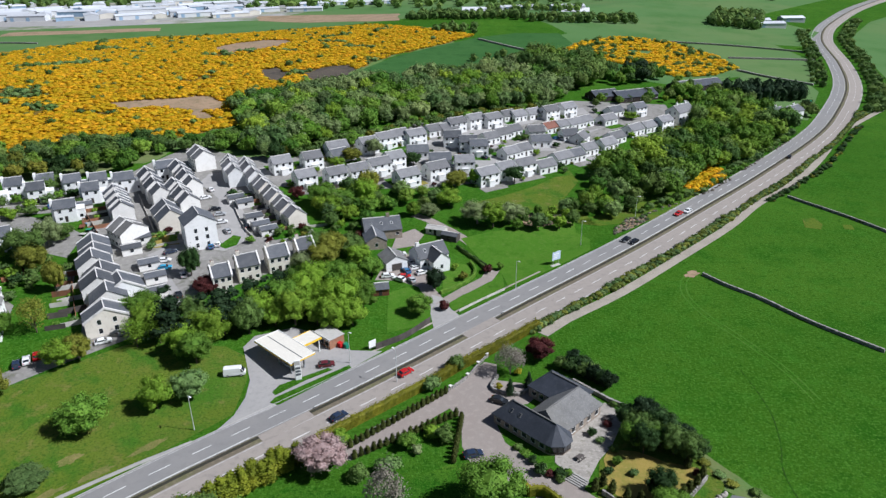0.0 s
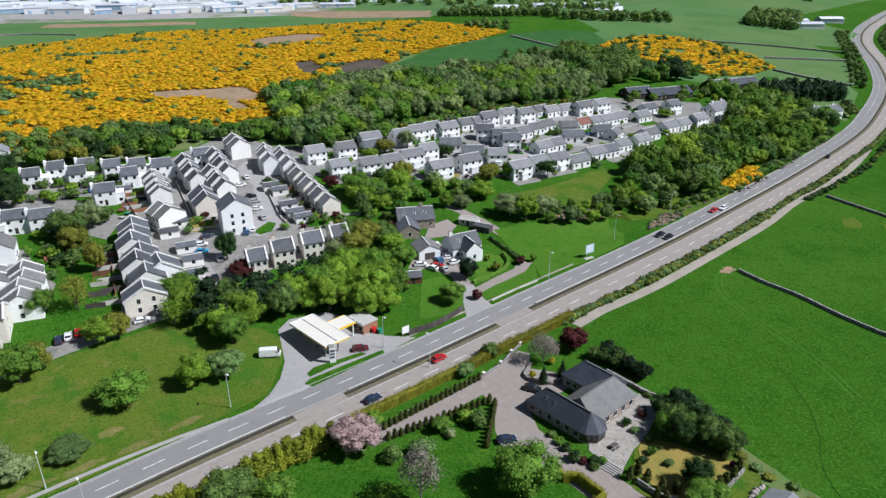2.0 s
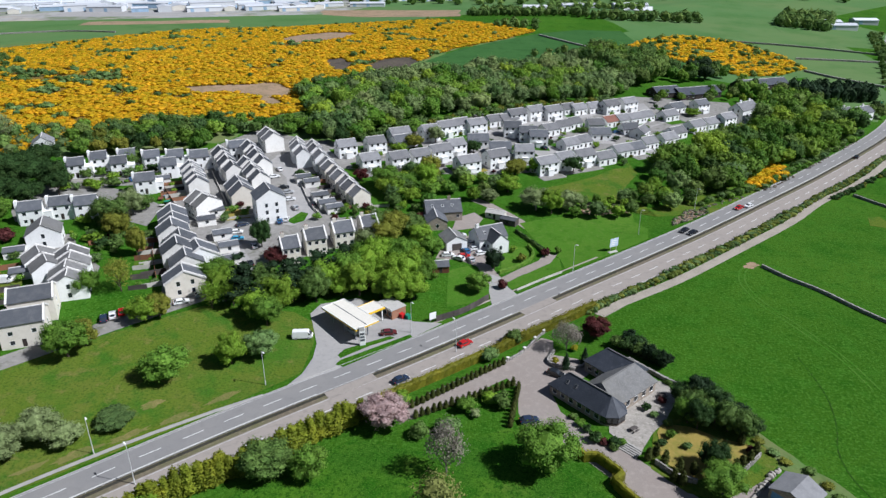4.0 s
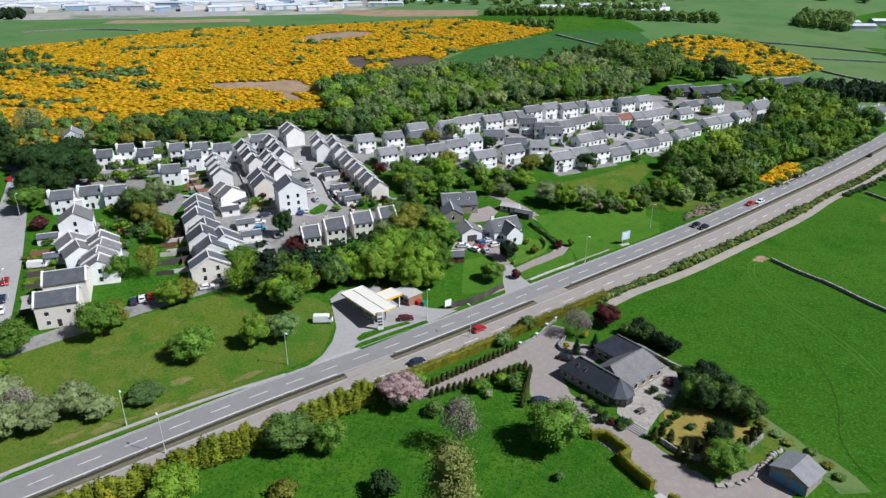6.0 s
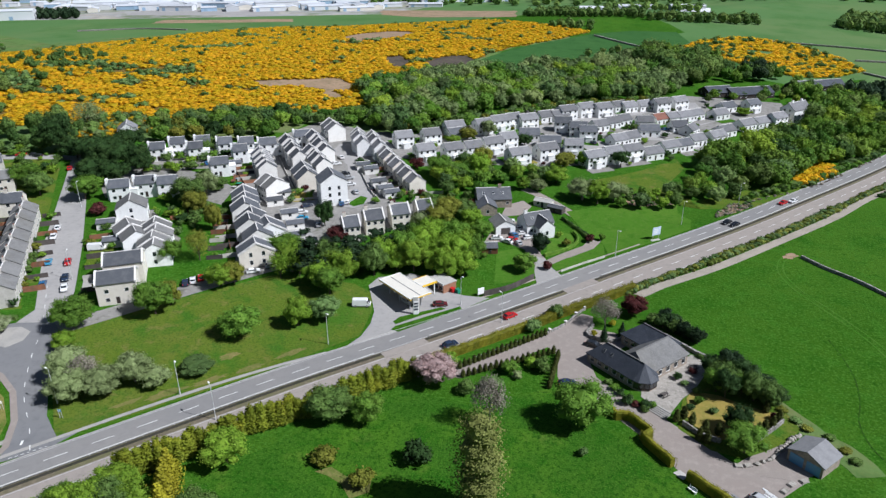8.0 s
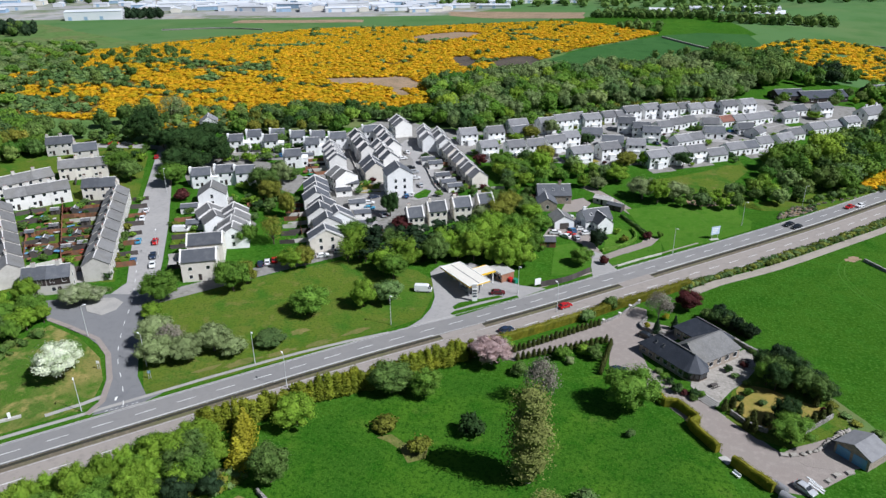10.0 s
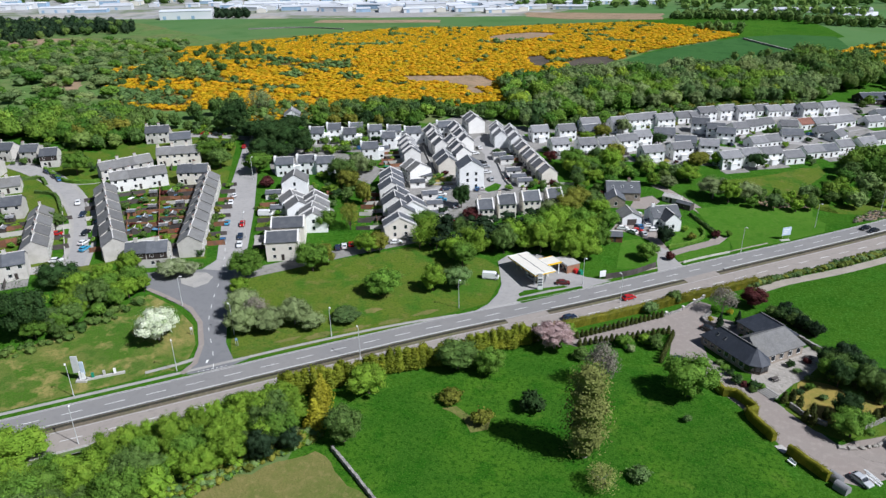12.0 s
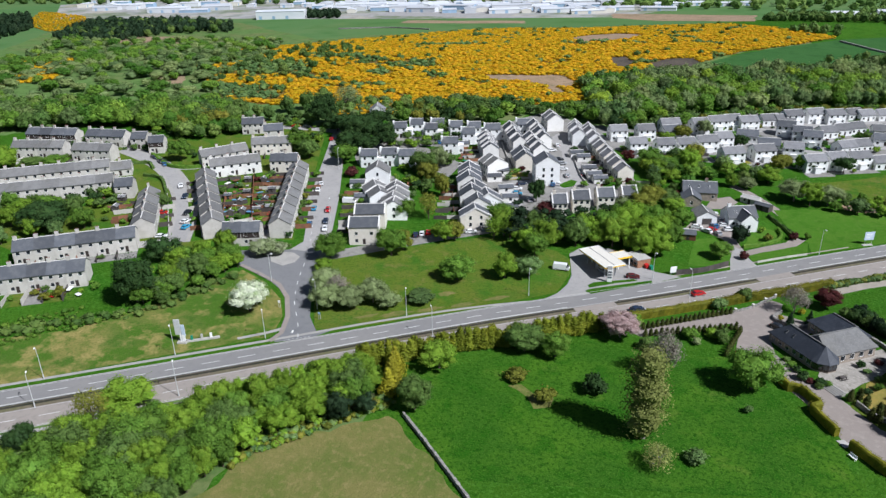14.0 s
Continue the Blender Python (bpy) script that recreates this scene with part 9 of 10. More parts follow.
for _k, (_poly, _gap, _lo, _hi, _most, _form) in enumerate(WOODS):
    if _form == "mid":
        wood(_poly, _gap, 11 + _k, ("sycamore", "lime", "ash", "scrub", "sycamore"), _lo, _hi, "leafy trees between estate and road", _most, 1.12)
        continue
    _rnd = random.Random(40 + _k)
    for _x, _y in scatter(_poly, _gap, 11 + _k, limit=_most):
        _kind = _rnd.choice(MIX)
        if _k == 1 and _x < -45 and _rnd.random() < 0.5:
            _kind = "pine"
        elif _k == 1 and _x > -42:
            _kind = "lime" if _rnd.random() < 0.75 else "sycamore"
        _f = _rnd.choice(("tree", "tree2", "tree3"))
        if _kind == "pine":
            _f = "pine"
        _h = _rnd.uniform(_lo, _hi)
        plant(_kind, _f, _x, _y, _h, _h * _rnd.uniform(0.72, 1.0), group="woodland trees")
# roadside copse below the road
_rnd = random.Random(5)
for _x, _y in scatter([(-113.3, -19.5), (-123.6, -9.3), (-119.5, 0.0), (-115.4, 9.0), (-110.3, 16.6), (-102.6, 25.6), (-90.5, 40.6), (-79.2, 52.2), (-70.7, 56.2), (-68.3, 49.2), (-75.3, 37.9), (-81.2, 27.6), (-82.4, 21.9), (-83.8, 7.5), (-82.5, -4.4)], 3.3, 77, limit=105):
    _h = _rnd.uniform(5.0, 9.2)
    plant(_rnd.choice(("lime", "sycamore", "lime", "lime", "sycamore", "ash", "lime")), _rnd.choice(("tree", "tree2", "tree3")), _x, _y, _h, _h * _rnd.uniform(0.62, 1.0), group="roadside copse")
for kind, form, x, y, h, w in (("pine", "tree", -70.6, 40.9, 6.9, 6.0), ("pine", "tree2", -66.8, 45.1, 5.9, 4.8), ("ash", "tree", -57.5, 51.4, 8.6, 7.9), ("holm", "tree2", -126.8, 2.6, 5.9, 6.0),
                               ("lime", "tree2", -119.1, 24.0, 6.2, 11.7), ("olive", "thin", -118.2, 14.0, 10.6, 7.6), ("sycamore", "tree3", -84.1, 51.5, 4.1, 9.5), ("lime", "tree", -77.7, 57.0, 5.9, 9.1)):
    plant(kind, form, x, y, h, w)

# thickets too many to count
for _kind, _seed in (("lime", 81), ("scrub", 82), ("olive", 83)):
    thicket("undergrowth", scatter([(-84.8, 19.4), (-84.3, 24.0), (-75.5, 38.2), (-65.3, 53.1), (-62.4, 51.1), (-72.2, 35.8), (-80.7, 22.6), (-81.5, 17.6)], 1.5, _seed, limit=70), _kind, 0.6, 1.7, "low brambles and saplings along the copse edge", 1.6, 0.32, 26, DOME)
_verge = []
for _u in np.arange(128, 470, 1.5):
    _s = float(np.interp(_u, [(x + y) * R2 for x, y in MEDIAN], [(y - x) * R2 for x, y in MEDIAN]))
    _free = max(0.4, _s - float(np.interp(_u, [(x + y) * R2 for x, y in TRACK], [(y - x) * R2 for x, y in TRACK])) - 14.2)
    for _o in (11.9 + 0.05 * _free, 11.9 + 0.5 * _free, 11.9 + 0.95 * _free):
        _verge.append(W(_u + random.uniform(-1, 1), _s - _o + random.uniform(-0.5, 0.5)))
for _k, (_kind, _word) in enumerate((("verge", "olive-green"), ("scrub", "dusty green"))):
    thicket("verge_bushes", _verge[_k::2], _kind, 0.8, 2.0, _word + " bushes between road and field track", 1.7, 0.36, 30)
thicket("far_verge_trees", [W(u, float(np.interp(u, [(x + y) * R2 for x, y in MEDIAN], [(y - x) * R2 for x, y in MEDIAN])) - 17 - (i % 3) * 4) for i, u in enumerate(range(470, 900, 5))], "ash", 3, 7, "far roadside trees", leaf=1.2, per=24)
thicket("far_verge_trees", [W(u, float(np.interp(u, [(x + y) * R2 for x, y in MEDIAN], [(y - x) * R2 for x, y in MEDIAN])) + 14 + (i % 3) * 4) for i, u in enumerate(range(520, 760, 6))], "ash", 3, 6, "far roadside trees", leaf=1.2, per=24)

_line = smooth_line([(x, y, 0) for x, y in [(131.0, 258.5), (143.5, 270.1), (155.5, 281.7), (169.1, 295.9), (184.0, 313.0), (200.0, 336.0), (216.0, 358.0), (231.0, 377.0)]], 1.6)
thicket("hedge_bushes", [(p.x + 0.8 * math.sin(i * 2.3), p.y + 0.8 * math.cos(i * 1.7)) for i, p in enumerate(_line) if math.sin(i * 0.7) + math.sin(i * 0.23) > -0.9], "holm", 0.9, 2.2, "dark low bushes between track and pasture", 1.6, 0.34, 30)
thicket("hedge_bushes", [(p.x + 0.8 * math.sin(i * 1.3), p.y + 0.8 * math.cos(i * 2.7)) for i, p in enumerate(_line) if math.sin(i * 0.5) > 0.3], "olive", 0.7, 1.5, "brown-green low bushes between track and pasture", 1.6, 0.34, 26)
thicket("hedge_bushes", [(142.1 + 14.6 * k / 24 + 0.5 * math.sin(k * 2.1), 263.1 - 28.6 * k / 24 + 0.5 * math.cos(k * 1.3)) for k in range(25) if k % 5 != 2], "ash", 0.5, 1.3, "low weeds and bushes along the field wall", 1.6, 0.3, 22)

# dead bracken on the bank and along the foot of the wood
for _k, _q in enumerate(([(33.4, 242.0), (42.7, 241.6), (50.2, 239.6), (47.4, 235.5), (34.2, 230.3), (30.0, 231.0)], [(62.3, 228.7), (69.7, 239.8), (77.7, 243.4), (78.0, 240.0), (70.2, 231.4), (62.0, 225.5)])):
    thicket("dead_bracken", scatter(_q, 1.3, 61 + _k, limit=70), "bare", 0.3, 0.9, "grey-brown dead bracken and brambles on the bank", 1.8, 0.3, 22)
    thicket("dead_bracken", scatter(_q, 2.6, 63 + _k, limit=18), "scrub", 0.5, 1.3, "green brambles on the bank", 1.8, 0.3, 22)
thicket("dead_bracken", [(p.x + 1.4 + 0.5 * math.sin(i * 2.9), p.y - 1.1 + 0.5 * math.cos(i * 2.1)) for i, p in enumerate(_front) if math.sin(i * 0.31) > -0.5], "bare", 0.3, 0.8, "grey-brown dead growth at the foot of the wood", 2.0, 0.3, 22)

def tussock_places(poly, gap, seed, thin):
    return [q for q in scatter(poly, gap, seed, tries=9000, limit=2600) if noise.noise(Vector((q[0] * 0.09, q[1] * 0.09, seed))) + 0.5 * noise.noise(Vector((q[0] * 0.3, q[1] * 0.3, 2.0))) > thin]


thicket("grass_tussocks", tussock_places([(-181.8, 27.7), (-177.2, 39.8), (-168.1, 49.6), (-154.6, 58.4), (-153.1, 55.0), (-162.3, 37.8), (-171.9, 26.1)], 1.6, 6, -0.2), "sycamore", 0.5, 1.6, "low bramble bushes at the verge top", 1.6, 0.4, 16, DOME)
_line = smooth_line([(x, y, 0) for x, y in [(-177.1, 29.5), (-171.0, 35.4), (-164.5, 43.0), (-156.4, 49.9), (-149.6, 58.1), (-146.3, 68.1), (-143.6, 77.1), (-141.8, 84.1)]], 1.1)
thicket("bramble_bank", [(p.x + 1.6 * math.sin(i * 2.3), p.y + 1.6 * math.cos(i * 1.7)) for i, p in enumerate(_line)], "ash", 0.9, 2.3, "dense brambles along the top of the verge", 1.7, 0.34, 40)
for _i, (_x, _y) in enumerate([(-151.5, 65.0), (-152.5, 71.0), (-150.0, 77.5), (-148.0, 83.0), (-149.0, 90.5), (-155.0, 95.0), (-156.0, 79.0), (-158.0, 88.0)]):
    plant(("sycamore", "lime", "ash", "lime")[_i % 4], ("tree", "tree2", "tree3")[_i % 3], _x, _y, 6.0 + 1.4 * (_i % 3), 6.8, group="woodland trees")
GORSE = [(-395.2, 323.4), (-453.6, 438.2), (-427.8, 484.8), (-393.7, 567.5), (-341.4, 661.3), (-288.7, 693.2), (-218.9, 676.3), (-141.3, 705.3), (-73.3, 719.3), (-19.5, 641.4), (22.1, 617.7), (-15.2, 558.5), (-41.1, 523.2), (-65.3, 465.8), (-80.8, 418.9), (-115.5, 363.7), (-104.7, 338.0), (-137.2, 305.5), (-175.0, 285.9), (-214.2, 282.1), (-259.6, 246.9), (-296.5, 243.6), (-327.2, 261.8)]
BURNT = [[(-124.3, 455.3), (-115.2, 468.6), (-103.2, 453.4), (-103.3, 429.5), (-111.1, 429.4)], [(-93.5, 454.3), (-82.2, 476.7), (-67.6, 484.2), (-61.4, 470.6), (-77.1, 431.6), (-85.0, 433.2)]]
for _q in BURNT:
    patch("burnt_ground", _q, 0.11, "burnt_heath", "charred dark brown patch of burnt gorse", "clearing")
CLEAR = [[(-183.9, 368.1), (-168.9, 375.7), (-151.6, 382.8), (-138.8, 391.1), (-129.9, 385.1), (-120.9, 371.3), (-123.3, 360.6), (-130.1, 360.2), (-121.0, 349.5), (-123.9, 342.2), (-133.3, 349.3), (-136.6, 358.5), (-151.6, 362.2), (-168.8, 356.7), (-177.8, 360.7)],
         [(-184.2, 551.9), (-177.8, 585.0), (-156.9, 603.9), (-134.0, 593.9), (-121.9, 565.7), (-127.7, 536.0), (-140.3, 521.6), (-155.2, 508.6), (-169.2, 520.1)]] + BURNT
GORSE_EAST = [(88.6, 563.1), (114.4, 609.3), (155.5, 642.6), (191.6, 626.4), (214.4, 575.6), (217.2, 526.7), (188.4, 497.9), (161.3, 487.9), (136.9, 519.2), (111.4, 539.9)]
SPARSE = [(*p, r, k) for p, r, k in zip([(-328.0, 273.8), (-319.8, 329.1), (-244.9, 368.4), (-87.4, 455.0), (-74.8, 522.8), (-377.4, 266.6)], (60, 70, 35, 26, 34, 80), (0.3, 0.26, 0.26, 0.7, 0.42, 0.32))]


def gorse_places(poly, gap, seed, thin, holes=(), bare=False):
    """A jittered grid of places in an outline, thinned by noise into drifts and gaps."""
    rnd = random.Random(seed)
    xs, ys = [p[0] for p in poly], [p[1] for p in poly]
    out = []
    x = min(xs)
    while x < max(xs):
        y = min(ys)
        while y < max(ys):
            q = (x + rnd.uniform(-0.5, 0.5) * gap, y + rnd.uniform(-0.5, 0.5) * gap)
            drift = noise.noise(Vector((q[0] * 0.016, q[1] * 0.03, 3.1))) + 0.6 * noise.noise(Vector((q[0] * 0.05, q[1] * 0.12, 7.7))) + 0.35 * noise.noise(Vector((q[0] * 0.2, q[1] * 0.3, 1.7)))
            drift -= sum(k * math.exp(-((q[0] - a) ** 2 + (q[1] - b) ** 2) / (2 * r * r)) for a, b, r, k in SPARSE)
            if (drift > thin) != bare and inside(*q, poly) and not any(inside(*q, h) for h in holes):
                out.append(q)
            y += gap
        x += gap
    return out


thicket("gorse", gorse_places(GORSE, 2.3, 8, -0.56, CLEAR), "gorse", 0.9, 2.5, "dense gorse bushes in full golden-yellow bloom", 2.5, 0.6, 9, DOME)
thicket("gorse_scrub", gorse_places(GORSE, 4.6, 12, -0.62, CLEAR, True), "scrub", 1.4, 3.6, "dusty green bushes in gaps of the gorse", 1.9, 0.8, 24)
thicket("gorse_scrub", gorse_places(GORSE, 11, 13, -0.6, CLEAR, True), "ash", 2.5, 5.0, "dark green bushes in gaps of the gorse", 1.5, 0.9, 30)
thicket("gorse_scrub", gorse_places(GORSE, 9.0, 9, 0.42, CLEAR), "scrub", 1.4, 2.6, "dusty green bushes among the gorse", 1.6, 0.7, 10, DOME)
thicket("gorse_scrub", gorse_places(GORSE, 26, 10, -0.7, CLEAR), "ash", 2.2, 4.6, "dark green bushes among the gorse", 1.3, 0.9, 26)
thicket("gorse", gorse_places(GORSE_EAST, 2.5, 18, -0.64), "gorse", 1.0, 2.6, "dense gorse bushes in full golden-yellow bloom", 2.3, 0.6, 9, DOME)
thicket("gorse_scrub", gorse_places(GORSE_EAST, 9, 19, -0.3), "ash", 2.0, 5.0, "dark green bushes among the gorse", 1.4, 0.9, 20)
thicket("gorse", scatter(GORSE_GAP, 1.7, 4, limit=90), "gorse", 1.8, 3.4, "patch of orange gorse at the wood edge", 1.4, 0.5, 24)
COTTAGE_SCRUB = [(-219.7, 246.1), (-228.7, 265.0), (-219.5, 279.6), (-201.6, 281.6), (-188.5, 262.6), (-196.6, 252.1), (-209.6, 247.1)]
COTTAGE = [(-202.0, 246.0), (-202.0, 262.0), (-186.0, 262.0), (-186.0, 246.0)]
thicket("gorse", scatter(COTTAGE_SCRUB, 2.6, 41, [COTTAGE], limit=150), "gorse", 1.2, 2.6, "gorse bushes round the white cottage", 2.0, 0.5, 14, DOME)
thicket("heath_scrub", scatter(COTTAGE_SCRUB, 4.5, 42, [COTTAGE], limit=70), "sallow", 2.0, 4.5, "grey-green bushes round the white cottage", 1.6, 0.6, 50)
thicket("heath_scrub", scatter(COTTAGE_SCRUB, 7.0, 43, [COTTAGE], limit=24), "ash", 3.5, 6.5, "green scrub trees round the white cottage", 1.2, 0.6, 70)
thicket("gorse", scatter([(-593.6, 295.9), (-641.0, 357.3), (-548.4, 331.4), (-424.3, 233.2), (-439.4, 200.8)], 2.6, 6, limit=1300), "gorse", 1.6, 3.0, "scattered gorse on the heath", 2.0, 0.6, 12, DOME)
thicket("gorse", scatter([(-964.5, 560.4), (-1160.2, 725.1), (-993.9, 680.1), (-860.2, 587.1), (-828.4, 506.8)], 4, 6, limit=500), "gorse", 1.8, 3.0, "scattered gorse on the far heath", 1.6, 0.8, 10)
HEATH_W = [(-360.4, 149.2), (-625.9, 315.6), (-751.1, 459.3), (-627.9, 470.2), (-534.5, 523.0), (-475.4, 516.0), (-379.5, 379.7), (-351.7, 306.8), (-308.0, 245.2), (-265.4, 226.9), (-325.0, 190.3)]
thicket("heath_scrub", scatter(HEATH_W, 9.5, 21, limit=260), "sallow", 2.6, 5.4, "grey-green bushes on the heath", 2.2, 0.8, 50, ICO1)
forest("heath_scrub", scatter(HEATH_W, 12, 22, limit=150), "sycamore", 4.5, 8.5, "green scrub trees on the heath", 1.5)
forest("heath_scrub", scatter(HEATH_W, 11, 23, limit=170), "sallow", 4, 7.5, "pale grey-green scrub trees on the heath", 1.6)
forest("gorse_trees", scatter([(-320.0, 264.7), (-410.1, 373.8), (-374.2, 410.7), (-417.2, 510.6), (-314.2, 427.0), (-274.7, 310.8), (-290.7, 290.0)], 12, 24, limit=60), "ash", 3, 7, "green trees among the gorse", 1.1)
forest("gorse_trees", scatter([(-286.9, 201.2), (-246.8, 231.1), (-238.6, 260.8), (-216.2, 253.3), (-205.5, 228.1), (-246.8, 207.7)], 9, 29, limit=40), "ash", 6, 11, "dark trees at the top of the street", 0.85)
thicket("pine_plantation", scatter([(-744.0, 450.8), (-882.4, 604.2), (-776.6, 646.1), (-658.3, 638.8), (-594.1, 571.8), (-662.7, 540.9), (-659.3, 446.1)], 7, 25, limit=330), "pine", 6, 12, "dark pine plantation behind the heath", 0.9, 1.4, 34)
forest("pine_plantation", scatter([(-733.7, 443.5), (-853.0, 581.6), (-750.9, 622.4), (-647.9, 627.6), (-585.5, 562.5), (-653.0, 532.0), (-650.7, 439.2)], 15, 34, limit=60), "ash", 6, 11, "green trees among the dark pines", 0.9)
thicket("pine_plantation", scatter([(-615.5, 740.7), (-571.2, 751.0), (-607.8, 802.8), (-655.3, 792.5)], 8, 26, limit=60), "pine", 9, 12, "dark clump of pines by the business park", 0.9, 1.5, 26)
thicket("pine_plantation", scatter([(-800.0, 418.5), (-907.9, 538.5), (-1096.2, 656.9), (-1105.2, 608.4)], 9, 28, limit=100), "pine", 8, 12, "dark pine plantation on the far heath", 0.9, 1.5, 26)
thicket("pine_plantation", scatter([(180.2, 449.0), (191.2, 461.1), (235.0, 457.9), (228.0, 438.4), (189.4, 426.9)], 5, 27, limit=120), "pine", 8, 11, "dark pine shelter belt beside the road", 0.75, 0.9, 40)
for _q, _low, _high in (([(-48.4, 781.1), (6.9, 742.2), (83.9, 708.3), (186.1, 719.9), (193.0, 750.7), (86.1, 730.9), (-32.5, 850.5)], 6, 11), ([(47.5, 864.1), (138.8, 783.1), (143.7, 814.3), (50.1, 917.8)], 6, 10), ([(-11.0, 627.0), (24.1, 628.1), (24.7, 652.6), (-9.0, 652.6)], 5, 9),
                        ([(12.8, 511.2), (57.1, 521.5), (36.9, 536.1)], 4, 8), ([(264.3, 733.6), (307.1, 711.0), (346.6, 810.7), (302.1, 819.0)], 8, 12)):
    thicket("far_trees", scatter(_q, 8, 31, limit=260), "ash", _low, _high, "far line of dark trees across the fields", 1.05, 1.4, 28)
for _q in ([(-1466.3, 844.7), (-833.2, 952.3), (-444.6, 1041.9), (-507.5, 1193.8), (-1775.6, 1039.6)], [(-276.2, 986.1), (440.1, 973.2), (479.9, 1069.6), (-314.9, 1130.5)]):
    thicket("far_trees", scatter(_q, 26, 33, limit=500), "ash", 8, 14, "hazy trees on the far side of town", 1.5, 2.4, 22)

# ---- parked and passing cars ----
def street_yaw(a, b):
    return math.degrees(math.atan2(b[1] - a[1], b[0] - a[0]))


# planting between the houses
_rnd = random.Random(9)
for _poly, _gap, _most in (([(-65.7, 207.0), (-62.3, 219.6), (-49.6, 222.5), (-43.4, 211.9), (-48.7, 206.6), (-59.6, 208.3)], 3.0, 14), ([(-84.0, 245.5), (-79.7, 252.1), (-75.5, 240.9), (-78.5, 236.9)], 3.0, 5), ([(-102.5, 213.4), (-91.3, 213.1), (-87.3, 204.3), (-96.5, 200.3)], 3.2, 8),
                           ([(-149.3, 192.2), (-141.5, 195.5), (-124.0, 184.4), (-114.6, 169.5), (-120.5, 164.2), (-134.2, 169.7)], 4.5, 14), ([(-152.7, 157.5), (-147.3, 166.9), (-138.5, 154.6), (-145.1, 147.7)], 4.0, 7), ([(-69.6, 261.7), (-42.4, 263.8), (-8.1, 266.3), (16.6, 276.4), (16.4, 270.6), (-12.5, 258.3), (-41.2, 255.6)], 5.0, 26),
                           ([(-62.2, 288.8), (-10.6, 324.7), (50.2, 366.9), (101.0, 392.4), (94.9, 362.3), (46.0, 324.9), (-9.0, 287.1), (-54.3, 274.5)], 9.0, 34), ([(-205.8, 147.5), (-184.0, 164.0), (-156.5, 124.5), (-174.6, 114.1)], 4.5, 24), ([(-163.9, 151.4), (-141.5, 113.7), (-143.6, 112.6), (-165.1, 147.5)], 3.5, 14),
                           ([(-233.4, 105.9), (-224.4, 120.3), (-200.5, 99.1), (-211.4, 90.7)], 4.0, 12), ([(-323.7, 130.9), (-292.9, 141.2), (-277.4, 149.1), (-270.7, 142.0), (-306.6, 119.4)], 5.0, 12), ([(-154.1, 163.3), (-140.8, 160.0), (-124.0, 130.3), (-128.6, 122.8)], 4.0, 12),
                           ([(-196.5, 46.8), (-185.6, 60.6), (-171.3, 61.3), (-180.1, 46.4)], 3.4, 12), ([(-39.9, 223.5), (-28.0, 224.5), (-25.2, 209.2), (-33.5, 202.5)], 4.0, 10), ([(0.6, 205.0), (12.3, 191.7), (6.6, 184.4), (1.9, 189.6)], 4.5, 2)):
    for _x, _y in scatter(_poly, _gap, 51 + int(_gap * 10) + _most, limit=_most):
        _h = _rnd.uniform(1.2, 3.0)
        bush(_rnd.choice(("sycamore", "ash", "lime", "scrub", "holm", "olive", "ash", "copper")), _x, _y, _h)

for _x, _y in scatter([(-70, 297), (-58, 313), (-44, 330), (-26, 347), (0, 368), (17, 378), (40, 386), (58, 398), (68, 392), (45, 380), (20, 369), (-5, 352), (-30, 332), (-48, 312), (-62, 292)], 3.2, 78, limit=130):
    bush(_rnd.choice(("sycamore", "ash", "scrub", "ash", "olive")), _x, _y, _rnd.uniform(2.2, 5.0))
for _x, _y in (scatter([(-271.4, 169.0), (-254.9, 182.4), (-238.6, 200.9), (-258.9, 224.1), (-268.2, 225.5), (-268.6, 196.2), (-282.1, 178.7)], 5.0, 71, limit=60) + scatter([(-236.4, 227.4), (-209.0, 226.8), (-188.9, 190.9), (-195.5, 187.6), (-212.5, 204.1)], 4.5, 72, limit=40)
               + scatter([(-323.4, 142.4), (-273.9, 167.7), (-249.0, 169.1), (-233.7, 161.0), (-264.4, 155.8), (-314.0, 135.8)], 4.5, 73, limit=50) + scatter([(-272.9, 92.1), (-239.8, 119.3), (-223.7, 114.1), (-223.5, 100.5), (-258.3, 82.6)], 4.5, 74, limit=40)
               + scatter([(-170.5, 228.5), (-140.7, 242.5), (-135.3, 233.5), (-148.4, 218.9), (-162.9, 215.5)], 4.0, 75, limit=36) + scatter([(-140.9, 190.5), (-124.8, 190.0), (-113.1, 183.0), (-117.5, 175.3), (-131.9, 174.5)], 4.5, 76, limit=24)):
    bush(_rnd.choice(("sycamore", "ash", "lime", "scrub", "holm", "ash")), _x, _y, _rnd.uniform(1.4, 4.2))
for _kind, _list in BUSHES.items():
    _rng = np.random.default_rng(len(_list))
    _qs, _ts = [], []
    _pq, _pt = crown(5, round_blobs(5, 3, 3.6, 0.0, 5), 0.5, 4.0, 0.86, ICO1)
    for _x, _y, _h in _list:
        _s, _a = np.array((_h / 3 * _rng.uniform(0.9, 1.3), _h / 3 * _rng.uniform(0.9, 1.3), _h / 3)), _rng.uniform(0, 6.28)
        _m = np.array([[math.cos(_a), -math.sin(_a), 0], [math.sin(_a), math.cos(_a), 0], [0, 0, 1]]) * _s
        _o = np.array((_x, _y, terrain(_x, _y)))
        _qs.append(_pq @ _m.T + _o)
        _ts.append(_pt @ _m.T + _o)
    tagged(part("garden_shrubs", leaf_mesh("garden_shrubs", np.concatenate(_qs), np.concatenate(_ts), M["leaf_" + _kind]), None), "rounded leafy shrubs in the estate gardens", "shrubs", kind="stuff")

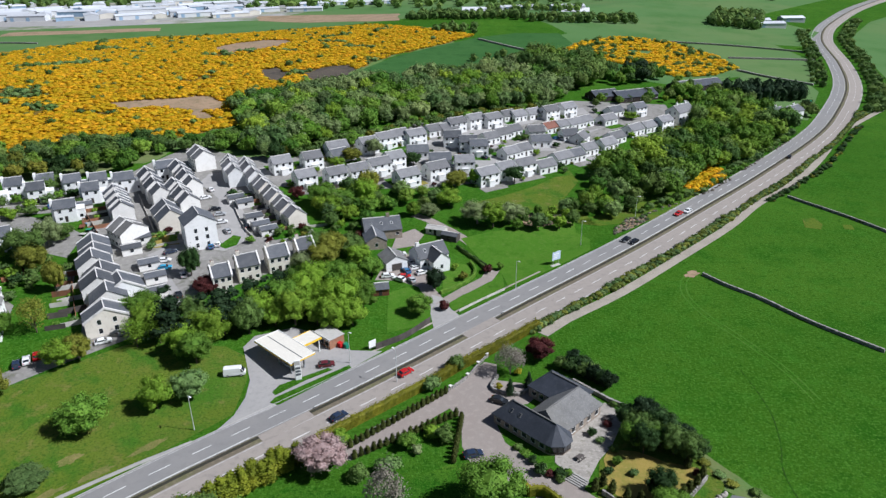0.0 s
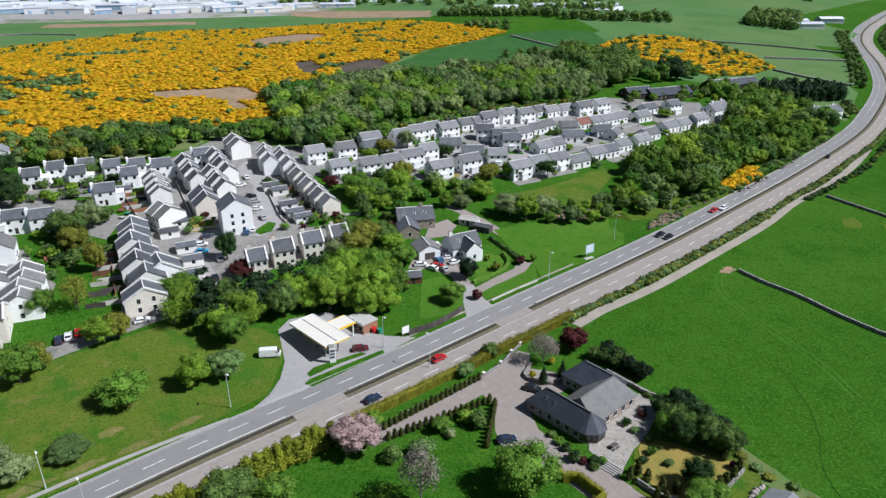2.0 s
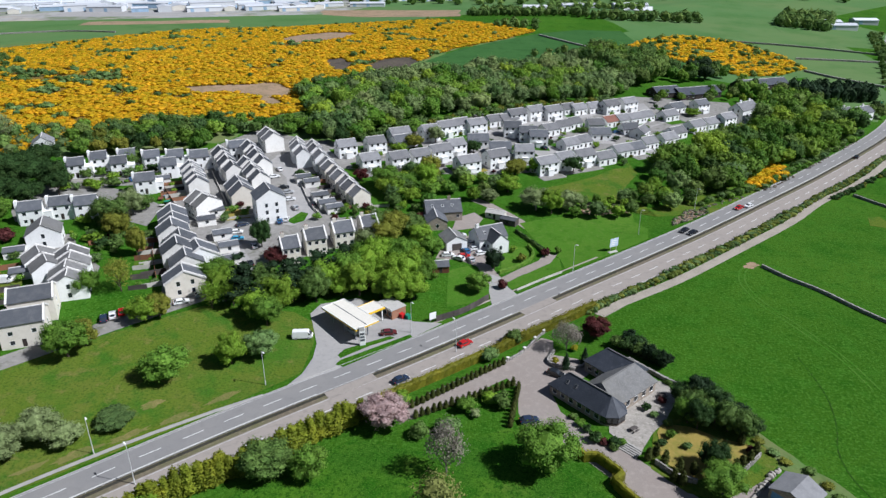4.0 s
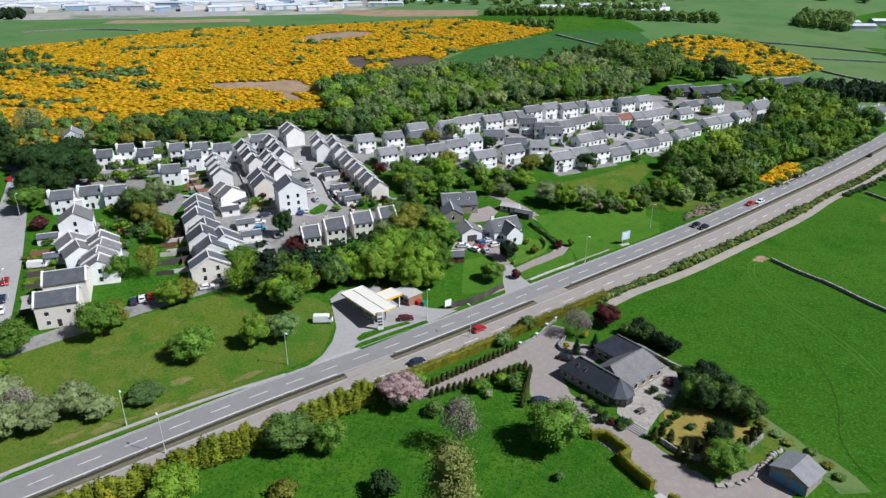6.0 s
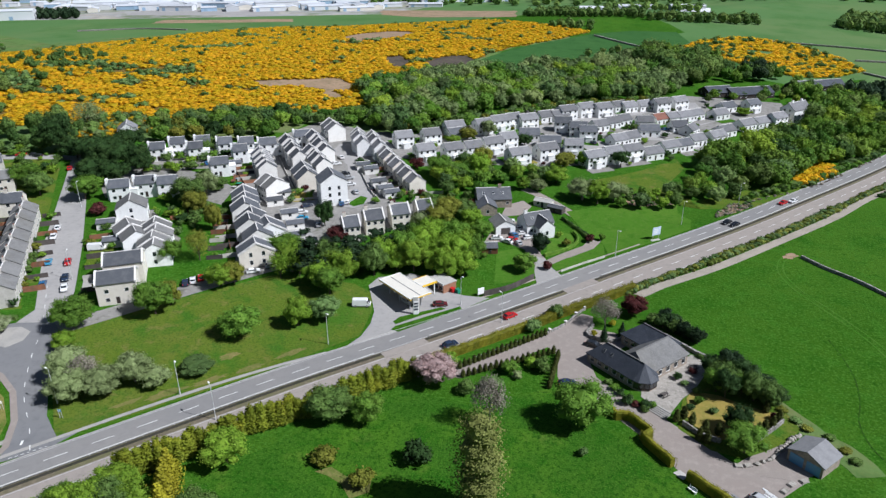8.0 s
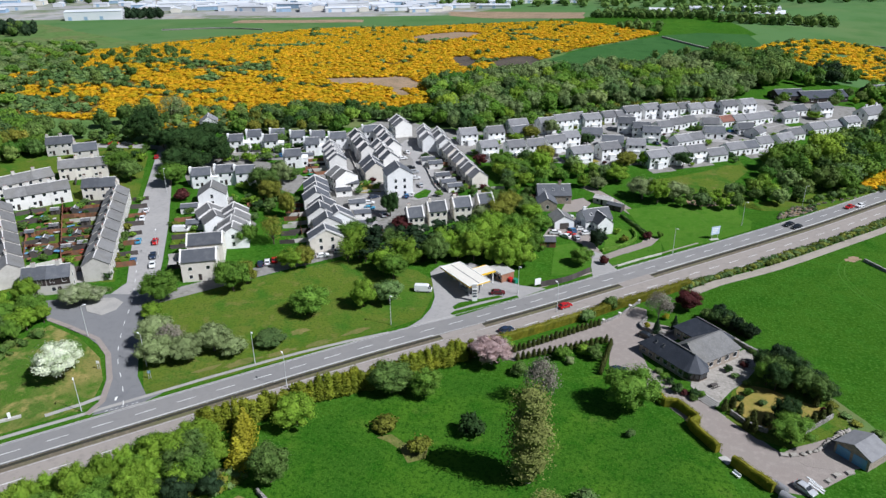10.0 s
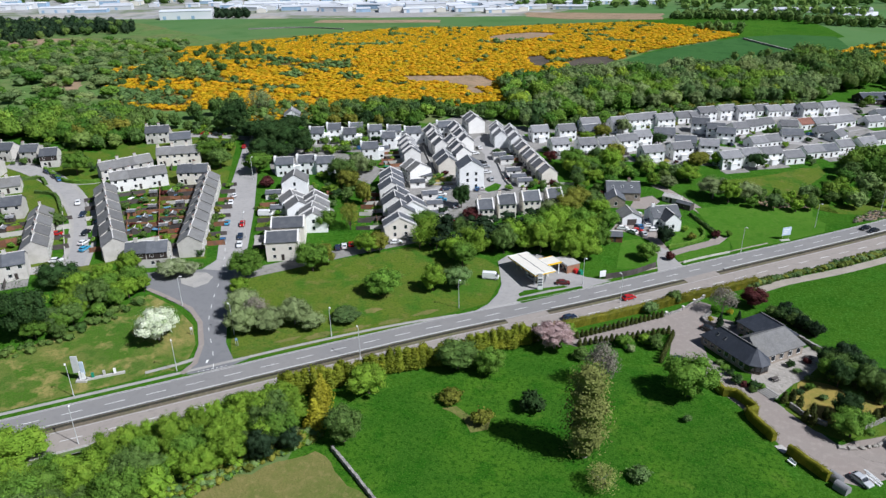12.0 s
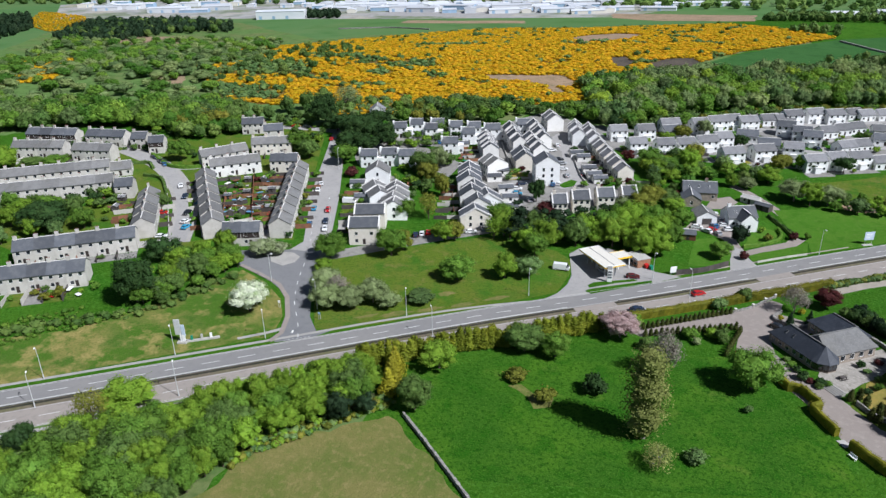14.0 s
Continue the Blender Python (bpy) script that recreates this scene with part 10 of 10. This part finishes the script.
_along = street_yaw([(-144.2, 126.4)][0], [(-191.2, 205.3)][0])
for _c, (_x, _y), _flip in zip(("car_white", "car_white", "car_skyblue", "car_red", "car_blue", "car_navy", "car_white", "car_red", "car_black"),
                               [(-163.7, 160.4), (-160.6, 153.8), (-151.0, 138.3), (-145.3, 139.5), (-143.9, 126.0), (-140.0, 130.7), (-136.6, 125.4), (-194.2, 210.5), (-215.8, 220.0)], (0, 180, 0, 180, 0, 180, 180, 0, 60)):
    car(_c, _x, _y, _along + _flip)
for _c, (_x, _y), _yaw in zip(("car_navy", "car_black", "car_blue", "car_white", "car_navy", "car_black", "car_white", "car_skyblue", "car_red", "car_white", "car_blue"),
                              [(-250.7, 151.4), (-244.3, 148.9), (-239.7, 147.1), (-214.0, 131.8), (-204.0, 124.2), (-191.3, 112.9), (-186.1, 107.0), (-182.3, 103.5), (-199.7, 108.6), (-184.2, 93.7), (-193.6, 122.0)], (-10, -25, -30, -50, -60, -75, 100, 100, 25, 30, 30)):
    car(_c, _x, _y, _yaw)
for _c, (_x, _y), _yaw in zip(("car_navy", "car_white", "car_red", "car_white", "car_silver"), [(-104.9, 136.0), (-103.4, 137.8), (-101.8, 139.7), (-88.4, 147.1), (-84.3, 151.8)], (120, 120, 120, 30, 30)):
    car(_c, _x, _y, _yaw)
for _c, (_x, _y), _yaw in zip(("car_navy", "car_white", "car_skyblue", "car_silver", "car_black", "car_blue", "car_white", "car_white", "car_silver", "car_black", "car_black"),
                              [(-89.2, 198.3), (-89.0, 192.4), (-87.1, 187.7), (-80.1, 183.7), (-77.3, 171.9), (-77.4, 203.4), (-75.8, 205.3), (-79.6, 222.6), (-82.2, 229.2), (-85.1, 233.5), (-70.2, 220.1)], (40, 15, 15, 120, 120, 100, 100, 20, 20, 20, 120)):
    car(_c, _x, _y, _yaw)
for _c, (_x, _y), _yaw in zip(("car_red", "car_white", "car_white", "car_silver", "car_white"), [(-12.1, 188.0), (-17.4, 188.1), (-13.7, 186.4), (-11.0, 197.9), (-14.4, 203.2)], (0, 10, 150, 120, 20)):
    car(_c, _x, _y, _yaw)
_rnd = random.Random(3)
for _x, _y in ([(-59.7, 282.7), (-46.1, 292.8), (-12.7, 269.5), (4.0, 290.3), (17.9, 303.6), (44.3, 330.1), (-16.7, 332.0), (-7.8, 343.8), (55.8, 336.9), (75.3, 366.9)]
               + [(-6.7, 191.2), (-8.8, 194.3), (-9.9, 186.3), (-11.8, 191.9), (-81.3, 203.6), (-92.0, 243.7), (-92.5, 251.9), (-75.5, 215.6), (-87.1, 183.1), (-107.6, 209.5), (-138.6, 232.7), (-144.5, 230.0)] ):
    car(_rnd.choice(("car_white", "car_silver", "car_black", "car_navy", "car_red", "car_white", "car_blue", "car_silver")), _x, _y, _rnd.choice((35, 125, 30, 120)))
car("car_red", -222.9, 219.4, 20)
car("car_black", -217.7, 220.9, 20)
car("car_white", -51.0, 136.0, 10, "van")
car("car_white", -142.4, 149.7, 20, "van")
car("car_maroon", -29.0, 140.6, 15)
car("car_silver", -38.6, 140.4, -43)
car("car_navy", 7.2, 106.9, 15)
car("car_black", 13.8, 125.3, -25)
car("car_silver", 43.1, 74.3, -45)
car("car_silver", -27.9, 107.8, 45)
for _c, (_x, _y), _yaw in zip(("car_red", "car_black", "car_black", "car_white", "car_red", "car_navy", "car_black"),
                              [(-8.7, 137.0)] + [(64.5, 219.3), (66.9, 217.4)] + [(94.9, 247.1)] + [(90.4, 244.3)] + [(-22.8, 119.6)] + [(165.8, 318.7)], (45, 225, 225, 225, 225, 45, 55)):
    car(_c, _x, _y, _yaw)
